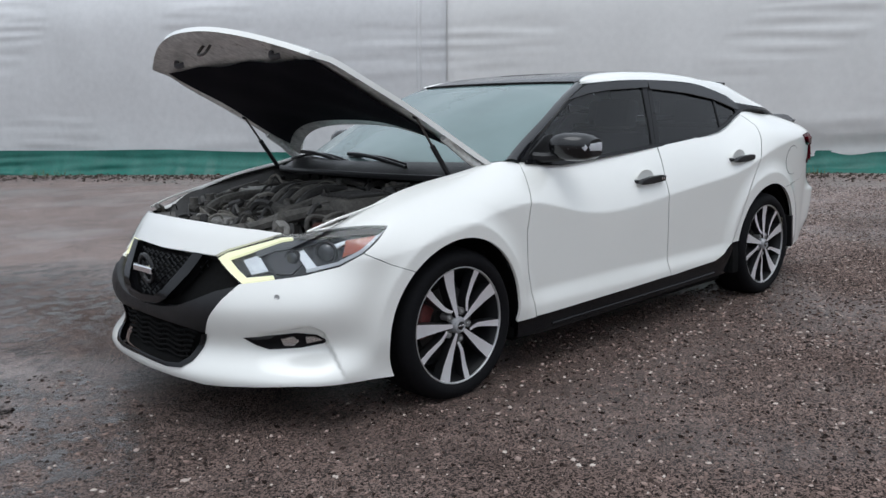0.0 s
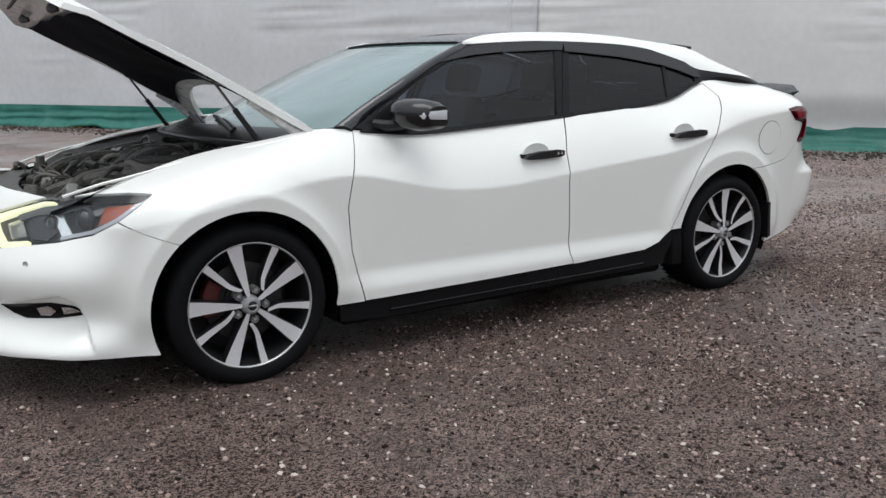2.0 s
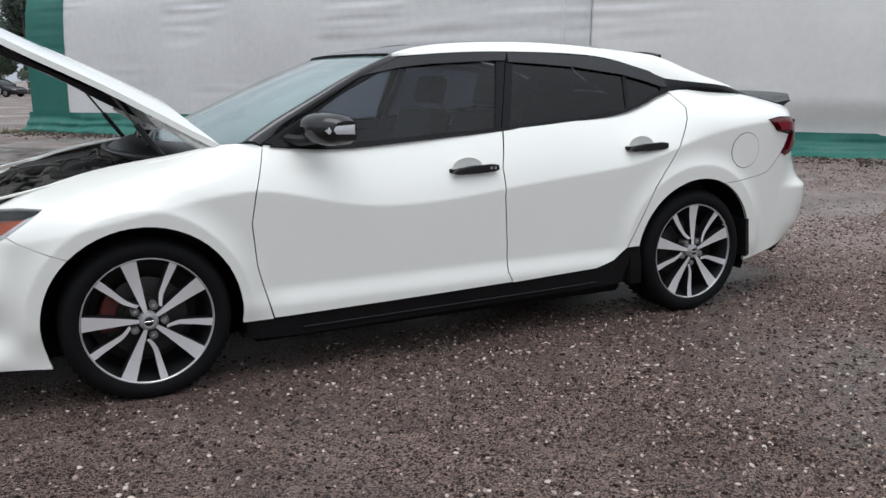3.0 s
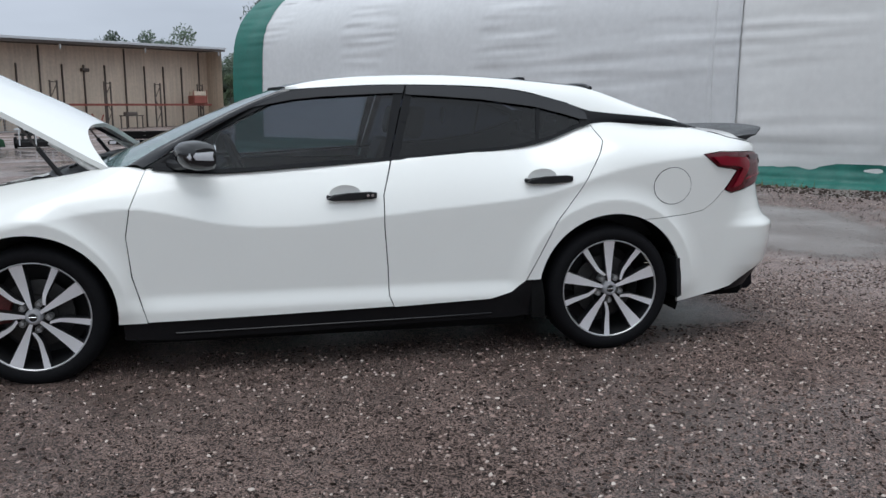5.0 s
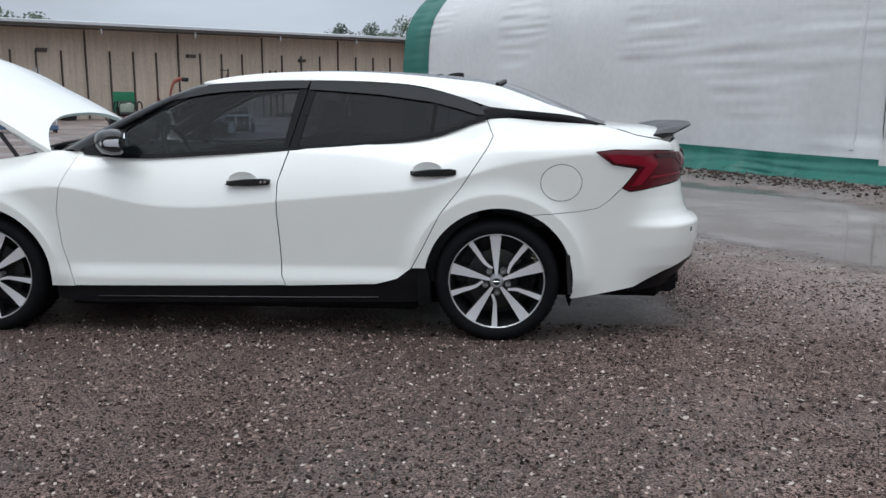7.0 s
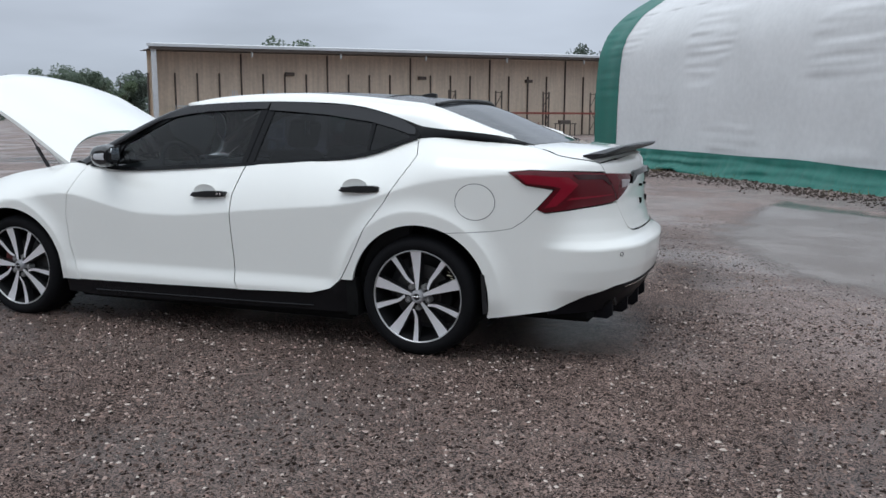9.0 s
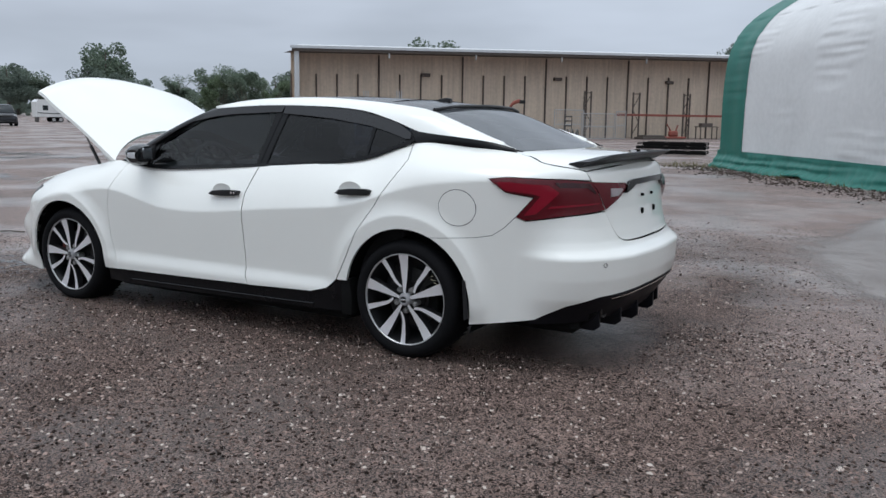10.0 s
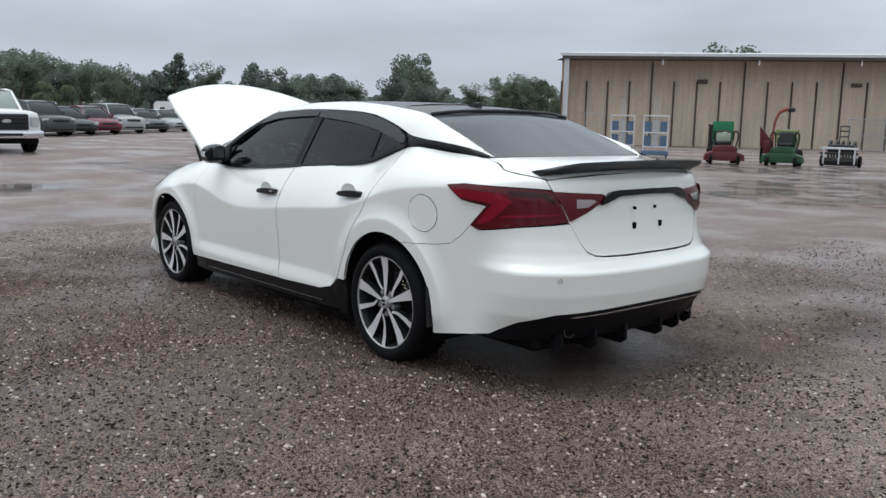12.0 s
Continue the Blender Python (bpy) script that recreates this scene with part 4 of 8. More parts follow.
    # --- body core, dark, closes the shell below; set low to block light underneath ---
    for name, *dims in (("floor_pan", -0.72, 2.95, -0.60, 0.60, 0.135, 0.3, 0.02),
                        ("rear_floor", 2.9, 3.68, -0.64, 0.64, 0.2, 0.34, 0.03),
                        # wide box added between the wheels only to keep light out
                        ("sill_floor", 0.42, 2.36, -0.80, 0.80, 0.14, 0.3, 0.02),
                        ("boot_floor", 3.22, 3.76, -0.62, 0.62, 0.26, 0.62, 0.05),
                        ("front_floor", -0.80, -0.45, -0.47, 0.47, 0.2, 0.56, 0.04)):
        bm = bmesh.new()
        box(bm, *dims)
        part(name, bm, M_DARK, car)
    bm = bmesh.new()
    for sg in (-1, 1):
        box(bm, 0.5, 2.68, sg * 0.71 - 0.012, sg * 0.71 + 0.012, 0.28, 0.94, 0.01)
    box(bm, 0.42, 0.47, -0.72, 0.72, 0.3, 0.93)
    box(bm, 2.72, 3.3, -0.64, 0.64, 0.55, 1.09, 0.03)
    box(bm, 3.3, 3.6, -0.58, 0.58, 0.55, 1.02, 0.03)
    part("inner_lining", bm, M_DASH, car)
    # --- glasshouse ---
    fglass = [(0.60, 0.978), (0.8, 0.968), (1.15, 0.978), (1.64, 1.005), (1.72, 1.345), (1.5, 1.34), (1.35, 1.328), (1.1, 1.285), (0.9, 1.19), (0.74, 1.10)]
    rglass = [(1.70, 1.008), (2.12, 1.036), (2.31, 1.056), (2.42, 1.078), (2.445, 1.29), (2.29, 1.325), (1.97, 1.343), (1.795, 1.346)]
    qglass = [(2.425, 1.08), (2.49, 1.097), (2.67, 1.16), (2.66, 1.215), (2.45, 1.29)]
    bpost = [(1.625, 1.0), (1.655, 1.0), (1.755, 1.352), (1.705, 1.352)]
    bpost2 = [(1.661, 1.0), (1.705, 1.004), (1.80, 1.352), (1.761, 1.352)]
    qpost = [(2.412, 1.07), (2.43, 1.073), (2.458, 1.292), (2.436, 1.296)]
    visor_f = [(0.645, 1.062), (0.73, 1.142), (0.85, 1.195), (1.02, 1.254), (1.2, 1.287), (1.35, 1.302), (1.67, 1.317), (1.742, 1.318), (1.757, 1.356), (1.59, 1.355), (1.33, 1.343), (1.19, 1.328), (1.08, 1.283), (0.96, 1.232), (0.80, 1.148), (0.68, 1.082)]
    visor_r = [(1.764, 1.356), (1.757, 1.311), (1.9, 1.303), (2.14, 1.285), (2.42, 1.247), (2.56, 1.213), (2.66, 1.183), (2.70, 1.182), (2.69, 1.218), (2.6, 1.264), (2.47, 1.299), (2.29, 1.335), (1.97, 1.353)]
    frame_f = [(0.52, 0.982), (0.70, 1.09), (0.96, 1.235), (1.08, 1.288), (1.19, 1.335), (1.33, 1.349), (1.59, 1.361), (1.755, 1.362), (1.755, 1.335), (1.5, 1.33), (1.35, 1.318), (1.1, 1.275), (0.9, 1.18), (0.76, 1.10), (0.70, 0.972), (0.6, 0.972)]
    frame_r = [(1.762, 1.362), (1.97, 1.359), (2.29, 1.341), (2.47, 1.305), (2.6, 1.27), (2.69, 1.222), (2.725, 1.175), (2.66, 1.158), (2.655, 1.205), (2.45, 1.28), (2.29, 1.315), (1.97, 1.333), (1.762, 1.336)]
    belt = [(x, float(top_line(x)) - 0.006) for x in np.linspace(0.54, 2.71, 30)] + [(x, float(top_line(x)) + 0.012) for x in np.linspace(2.70, 0.56, 30)]
    for flip in (False, True):
        fd, rd = (doors[0][0], doors[1][0]) if not flip else (doors[2][0], doors[3][0])
        for nm, poly, ma, par, o, lp, lb in (("window", fglass, M_FRONT_GLASS, fd, -0.006, 0, "dark tinted side window"), ("window", rglass, M_SIDE_GLASS, rd, -0.006, 0, "dark tinted side window"),
                                             ("quarter_window", qglass, M_SIDE_GLASS, rd, -0.006, 0, "dark tinted quarter window"), ("door_post", bpost, M_SATIN, fd, 0.0, 0.02, ""),
                                             ("door_post", bpost2, M_SATIN, rd, 0.0, 0.02, ""), ("divider", qpost, M_SATIN, rd, 0.0, 0.012, ""),
                                             ("window_frame", frame_f, M_SATIN, fd, 0.0, 0.02, ""), ("window_frame", frame_r, M_SATIN, rd, 0.0, 0.02, "")):
            skin(nm, poly, upper, ma, par, lb, out=o, lip=lp, mirror=flip, step=0.04)
        skin("rain_visor", visor_f, upper, M_VISOR, fd, "smoked plastic rain visor", out=0.010, dome=0.012, lip=0.01, mirror=flip, step=0.02)
        skin("rain_visor", visor_r, upper, M_VISOR, rd, "smoked plastic rain visor", out=0.010, dome=0.012, lip=0.01, mirror=flip, step=0.02)
        skin("belt_moulding", belt, upper, M_GLOSS, car, out=0.006, lip=0.012, mirror=flip, step=0.03)
    # roof rail and rear pillar, white; the black wedge below it
    rail_low = [(1.165, -0.604, 1.338), (1.33, -0.612, 1.35), (1.54, -0.614, 1.361), (1.75, -0.615, 1.364), (2.02, -0.618, 1.36), (2.29, -0.624, 1.343), (2.47, -0.635, 1.307), (2.62, -0.648, 1.262), (2.74, -0.662, 1.224), (2.88, -0.67, 1.21),
                (3.02, -0.668, 1.198), (3.12, -0.66, 1.187), (3.2, -0.648, 1.174), (3.27, -0.63, 1.155), (3.31, -0.61, 1.138)]
    rail_up = [(1.17, -0.595, 1.345), (1.3, -0.53, 1.381), (1.5, -0.51, 1.404), (1.75, -0.50, 1.414), (2.02, -0.505, 1.412), (2.29, -0.52, 1.395), (2.47, -0.535, 1.378), (2.62, -0.55, 1.362), (2.74, -0.56, 1.344), (2.88, -0.57, 1.30),
               (3.02, -0.576, 1.248), (3.12, -0.58, 1.211), (3.2, -0.584, 1.178), (3.27, -0.588, 1.152), (3.312, -0.592, 1.137)]
    strip(rail_low, rail_up, "roof_rail", M_WHITE, car, "white roof side and rear pillar", bulge=0.014)
    wedge_low = [(2.70, -0.690, 1.163), (2.85, -0.681, 1.163), (3.02, -0.676, 1.157), (3.15, -0.668, 1.149), (3.25, -0.655, 1.142), (3.345, -0.625, 1.131)]
    wedge_up = [(2.68, -0.657, 1.232), (2.85, -0.672, 1.213), (3.02, -0.671, 1.198), (3.15, -0.658, 1.183), (3.25, -0.637, 1.162), (3.345, -0.62, 1.134)]
    strip(wedge_low, wedge_up, "pillar_trim", M_GLOSS, car, "black pillar trim wedge", bulge=0.004)
    # pillars beside the windscreen
    a_out = [(0.50, -0.768, 0.978), (0.60, -0.745, 1.035), (0.70, -0.725, 1.09), (0.83, -0.70, 1.163), (0.96, -0.665, 1.232), (1.08, -0.634, 1.288), (1.19, -0.607, 1.334)]
    a_in = [(0.385, -0.735, 0.992), (0.49, -0.708, 1.083), (0.61, -0.683, 1.165), (0.75, -0.652, 1.232), (0.89, -0.62, 1.286), (1.03, -0.59, 1.322), (1.15, -0.56, 1.346)]
    a_in = [tuple(q + k * (p - q) for p, q in zip(po, pi)) for po, pi, k in zip(a_out, a_in, (0.38, 0.52, 0.6, 0.62, 0.6, 0.5, 0.3))]
    strip(a_out, a_in, "windscreen_pillar", M_PILLAR, car, "gloss black windscreen pillar", bulge=0.012)
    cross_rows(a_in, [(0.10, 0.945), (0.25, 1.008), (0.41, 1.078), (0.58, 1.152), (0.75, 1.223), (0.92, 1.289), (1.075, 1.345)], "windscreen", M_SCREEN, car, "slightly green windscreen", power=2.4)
    bm = bmesh.new()
    tube(bm, [(1.083 + (1.165 - 1.083) * w * w, 0.565 * w, 1.351 + (1.346 - 1.351) * abs(w) ** 2.4) for w in np.linspace(-1, 1, 17)], 0.008)
    part("windscreen_seal", bm, M_DARK, car, "black windscreen top seal")
    cross_rows([(1.15, -0.56, 1.346), (1.22, -0.565, 1.362), (1.32, -0.528, 1.385), (1.52, -0.512, 1.405), (1.77, -0.502, 1.415), (2.04, -0.507, 1.412), (2.3, -0.522, 1.394), (2.49, -0.537, 1.376), (2.64, -0.552, 1.359), (2.745, -0.562, 1.343)],
               [(1.08, 1.352), (1.2, 1.38), (1.4, 1.405), (1.6, 1.419), (1.8, 1.425), (2.05, 1.424), (2.3, 1.415), (2.5, 1.401), (2.68, 1.384), (2.80, 1.368)], "roof", M_ROOF, car, "gloss black roof panel", power=2.6, rows=40)
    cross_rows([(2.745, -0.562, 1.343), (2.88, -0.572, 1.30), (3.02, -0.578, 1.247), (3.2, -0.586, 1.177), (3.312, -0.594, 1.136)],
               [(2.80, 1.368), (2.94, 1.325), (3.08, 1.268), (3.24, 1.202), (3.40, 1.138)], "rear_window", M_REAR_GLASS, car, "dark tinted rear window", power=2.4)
    bm = bmesh.new()
    tube(bm, [(2.765, 0.555, 1.346), (2.80, 0.35, 1.366), (2.815, 0, 1.373), (2.80, -0.35, 1.366), (2.765, -0.555, 1.346)], 0.010)
    part("roof_rear_edge", bm, M_PLASTIC, car, "black rear roof edge")
    for x, zc in ((1.42, 1.4075), (1.98, 1.4265), (2.42, 1.409)):
        bm = bmesh.new()
        tube(bm, [(x + 0.012, y, zc + 0.001 - 0.026 * abs(y / 0.5) ** 2.6) for y in np.linspace(-0.47, 0.47, 13)], 0.0025, 5)
        part("roof_seam", bm, M_DARK, car)
    bm = bmesh.new()
    prism(bm, [(2.44, 1.398), (2.48, 1.416), (2.53, 1.424), (2.56, 1.42), (2.565, 1.39)], -0.018, 0.018, bevel=0.006)
    part("roof_aerial", bm, M_PLASTIC, car, "small black roof aerial fin")
    # boot lid top, spoiler
    for sg in (-1, 1):
        bm = bmesh.new()
        tube(bm, [(x, -sg * y, z + 0.001) for x, y, z in ((3.40, -0.656, 1.112), (3.45, -0.674, 1.098), (3.491, -0.697, 1.083), (3.564, -0.685, 1.07), (3.622, -0.654, 1.06), (3.667, -0.617, 1.05), (3.683, -0.60, 1.046))], 0.0028, 5)
        part("boot_gap", bm, M_DARK, car)
    cross_rows([(3.292, -0.652, 1.131), (3.353, -0.652, 1.121), (3.414, -0.660, 1.108), (3.491, -0.697, 1.083), (3.564, -0.685, 1.07), (3.622, -0.654, 1.06), (3.667, -0.617, 1.05), (3.683, -0.60, 1.046)],
               [(3.405, 1.137), (3.49, 1.132), (3.58, 1.126), (3.66, 1.117), (3.74, 1.102), (3.805, 1.076)], "boot_lid", M_WHITE, car, "white boot lid", power=3.0)
    bm = bmesh.new()
    rings = []
    for w in np.linspace(-1, 1, 41):
        a = abs(w)
        end = smooth(a, 0.8, 1.0)
        xl, xt = 3.69 - 0.09 * a**2, 3.885 - 0.13 * a**2.2 - 0.05 * float(end)
        zl, zt = 1.114 - 0.03 * a**2, 1.139 - 0.018 * a**2 - 0.028 * float(end)
        th = 0.014 * (1 - 0.5 * float(end))
        rings.append([bm.verts.new((x, 0.62 * w, z)) for x, z in ((xl, zl), ((xl + xt) / 2, (zl + zt) / 2 + 0.5 * th), (xt, zt + 0.3 * th), (xt + 0.004, zt - 0.3 * th), (xt - 0.02, zt - 1.3 * th), ((xl + xt) / 2, zl - 0.02), (xl, zl - 0.008))])
    for a, b in zip(rings, rings[1:]):
        for k in range(7):
            bm.faces.new((a[k], a[(k + 1) % 7], b[(k + 1) % 7], b[k]))
    bm.faces.new(rings[0])
    bm.faces.new(rings[-1][::-1])
    part("boot_spoiler", bm, M_PLASTIC, car, "black lip spoiler")
    # tail lamps
    lamp_out = [(4.839, 1.001), (4.943, 1.011), (5.246, 1.002), (5.395, 0.994), (5.44, 0.945), (5.497, 0.848), (5.246, 0.825), (5.03, 0.801), (4.985, 0.817), (5.073, 0.919), (4.926, 0.939)]
    lamp_in = [(5.399, 0.993), (5.705, 0.978), (5.735, 0.962), (5.636, 0.904), (5.505, 0.850), (5.445, 0.946)]
    hot = [(4.88, 0.990), (4.95, 0.992), (5.14, 0.978), (5.20, 0.94), (5.08, 0.835), (5.02, 0.825), (5.10, 0.925), (5.05, 0.937), (4.93, 0.950)]
    bar = [(5.14, 0.862), (5.43, 0.880), (5.445, 0.887), (5.16, 0.874)]
    dark = [(5.17, 0.99), (5.38, 0.984), (5.42, 0.94), (5.415, 0.932), (5.36, 0.962), (5.2, 0.966)]
    for flip in (False, True):
        t = skin("tail_lamp", lamp_out, side, M_RED, car, "red boomerang tail lamp", out=0.006, dome=0.012, lip=0.03, mirror=flip)
        skin("lit_band", hot, side, M_RED_HOT, t, "brighter red band", out=0.021, lip=0.004, mirror=flip, step=0.02)
        skin("dark_band", dark, side, M_RED_DARK, t, out=0.0205, lip=0.004, mirror=flip, step=0.02)
        skin("lower_bar", bar, side, M_RED_HOT, t, out=0.021, lip=0.004, mirror=flip, step=0.02)
        t = skin("boot_lamp", lamp_in, side, M_RED, car, "red lamp on the boot lid", out=0.006, dome=0.012, lip=0.03, mirror=flip)
        skin("reversing_lens", [(5.53, 0.955), (5.625, 0.952), (5.648, 0.945), (5.60, 0.917), (5.53, 0.913)], side, M_REV, t, "clear reversing lens", out=0.0215, lip=0.004, mirror=flip, step=0.015)
    trim = [(5.69, 0.925), (5.70, 0.955), (5.755, 0.985), (5.80, 0.992), (S_END, 0.995), (S_END, 0.968), (5.81, 0.962), (5.76, 0.945)]
    skin("boot_garnish", trim, side, M_GLOSS, car, "black garnish bar above the plate recess", both=True, out=0.022, lip=0.03, dome=0.01)
    for y, z, w in ((-0.115, 0.815, 0.010), (0.10, 0.815, 0.010), (-0.115, 0.903, 0.005), (0.05, 0.903, 0.005)):
        bm = bmesh.new()
        box(bm, 3.82, 3.848, y - w, y + w, z - 1.6 * w, z + 1.6 * w, 0.004)
        part("plate_mount", bm, M_DARK, car, "black plate mount")
    bm = bmesh.new()
    box(bm, 3.82, 3.842, -0.045, 0.045, 0.762, 0.766)
    part("plate_mark", bm, M_STEEL, car)
    # diffuser
    diff = [(5.06, 0.282), (5.09, 0.290), (5.255, 0.366), (5.419, 0.409), (5.636, 0.424), (5.835, 0.430), (S_END, 0.434), (S_END, 0.27), (5.6, 0.268), (5.3, 0.262), (5.06, 0.262)]
    skin("diffuser", diff, side, M_DIFFUSER, car, "satin black rear diffuser", both=True, out=-0.008, lip=0.08)
    # gloss highlight below the diffuser's upper lip, drawn as a chrome strip
    rim = [(5.50, 0.400), (5.636, 0.409), (5.835, 0.416), (S_END, 0.420), (S_END, 0.413), (5.835, 0.409), (5.636, 0.402), (5.50, 0.395)]
    skin("diffuser_highlight", rim, side, M_CHROME, car, "thin chrome strip drawn as the diffuser's gloss highlight", both=True, out=0.001, lip=0.006)
    for yy in (-0.54, -0.35, -0.15, 0.15, 0.35, 0.54):
        bm = bmesh.new()
        back = 3.852 - 0.11 * (yy / 0.6) ** 2
        prism(bm, [(back - 0.22, 0.30), (back - 0.03, 0.35), (back + 0.006, 0.33), (back + 0.01, 0.235), (back - 0.02, 0.212), (back - 0.16, 0.215)], yy - 0.011, yy + 0.011, bevel=0.004)
        part("diffuser_fin", bm, M_DIFFUSER, car)
    for sg in (-1, 1):
        bm = bmesh.new()
        lathe(bm, [(0.036, -0.12), (0.042, 0.0), (0.045, 0.012), (0.041, 0.012), (0.037, 0.0), (0.034, -0.12), (0.0, -0.12)], Matrix.Translation((3.77, sg * 0.50, 0.325)) @ Matrix.Rotation(radians(90), 4, "Y"), 24)
        part("exhaust_tip", bm, M_STEEL, car, "round steel exhaust tip")
    for s, z in ((5.43, 0.58),):
        for sg in (-1, 1):
            p = side(s, z)
            bm = bmesh.new()
            lathe(bm, [(0.0115, 0.0), (0.0115, 0.0025), (0.0095, 0.0025), (0.009, 0.0)], Matrix.Translation((p[0], -sg * p[1], z)) @ Vector((0.8, 0.55 * sg, 0)).to_track_quat("Z", "Y").to_matrix().to_4x4(), 16)
            part("parking_sensor", bm, M_STEEL, car)
    for a, b in (((4.515, 0.455), (4.545, 0.452)), ((4.535, 0.44), (4.56, 0.43)), ((4.52, 0.475), (4.53, 0.47))):
        p, q = Vector(side(*a)), Vector(side(*b))
        bm = bmesh.new()
        rod(bm, p, q, 0.0022, 0.0012, 5)
        part("scuff", bm, M_SCUFF, car, "pale scuff mark")
    # mirrors
    for sg in (-1, 1):
        bm = bmesh.new()
        prof = [(0.665, 1.055), (0.675, 1.02), (0.70, 0.992), (0.745, 0.978), (0.80, 0.982), (0.818, 1.0), (0.82, 1.07), (0.812, 1.098), (0.79, 1.11), (0.75, 1.112), (0.70, 1.102), (0.675, 1.082)]
        vs = []
        for k, y in enumerate(np.linspace(0.815, 0.982, 8)):
            t = k / 7
            sc = (0.80, 0.95, 1.0, 1.0, 0.99, 0.95, 0.86, 0.62)[k]
            cx, cz = 0.748 + 0.072 * t * t, 1.043 - 0.01 * t
            vs.append([bm.verts.new((cx - 0.022 + (u - 0.745) * 1.06 * sc, sg * y, cz + (w - 1.045) * sc)) for u, w in prof])
        for a, b in zip(vs, vs[1:]):
            for k in range(len(prof)):
                bm.faces.new((a[k], a[(k + 1) % len(prof)], b[(k + 1) % len(prof)], b[k]))
        bm.faces.new(vs[0])
        bm.faces.new(vs[-1][::-1])
        mir = part("door_mirror", bm, M_MIRROR, car, "gloss black door mirror")
        bm = bmesh.new()
        tube(bm, [(0.62, sg * 0.748, 0.995), (0.665, sg * 0.80, 0.99), (0.72, sg * 0.86, 1.0)], 0.024)
        part("mirror_arm", bm, M_PLASTIC, mir)
        bm = bmesh.new()
        prism(bm, [(0.55, 0.982), (0.73, 0.966), (0.76, 1.10), (0.70, 1.088)], sg * 0.742, sg * 0.758, bevel=0.004)
        part("mirror_sail", bm, M_PLASTIC, mir)
        bm = bmesh.new()
        rows = []
        for k, (x, y) in enumerate(((0.664, 0.885), (0.677, 0.915), (0.701, 0.945), (0.733, 0.972), (0.775, 0.988), (0.838, 0.989))):
            h = 0.006 + 0.0028 * k
            zc = 1.034 + 0.001 * k
            rows.append([bm.verts.new((x, sg * y, zc - h)), bm.verts.new((x - 0.003, sg * (y + 0.003), zc)), bm.verts.new((x, sg * y, zc + h))])
        for a, b in zip(rows, rows[1:]):
            for k in range(2):
                bm.faces.new((a[k], b[k], b[k + 1], a[k + 1]))
        part("indicator", bm, M_FRAMEWHITE, mir, "clear indicator lens")
        bm = bmesh.new()
        prism(bm, [(sg * 0.84, 1.012), (sg * 0.93, 1.015), (sg * 0.94, 1.06), (sg * 0.925, 1.085), (sg * 0.845, 1.085)], 0.0, 0.006, m=Matrix.Translation((0.835, sg * 0.89, 0)) @ Matrix.Rotation(radians(-12 * sg), 4, "Z") @ Matrix.Translation((0, -sg * 0.89, 0)) @ Matrix.Rotation(radians(90), 4, "Z"))
        part("mirror_glass", bm, M_CHROME, mir)
    return car


M_FRAMEWHITE = mat("bright_lamp_trim", (0.6, 0.61, 0.63), 0.3, 0.2, vary=0.1)
M_SCUFF = mat("scuffed_primer", (0.42, 0.38, 0.28), 0.7, vary=0.3, scale=40)
M_DISC = mat("dark_brake_steel", (0.035, 0.033, 0.032), 0.5, 0.3, vary=0.3, scale=40)
M_VISOR = mat("smoked_visor", (0.016, 0.016, 0.018), 0.1, vary=0.1, coat=0.0, spec=0.5)
M_MIRROR = mat("mirror_shell", (0.010, 0.010, 0.011), 0.16, vary=0.1, coat=0.0, spec=0.5)
M_RED_HOT = mat("bright_red_lens", (0.21, 0.003, 0.016), 0.12, vary=0.05, coat=0.15, spec=0.35)
M_REV = mat("reversing_lens", (0.30, 0.26, 0.27), 0.1, vary=0.2, coat=1.0)
sedan = build_sedan()


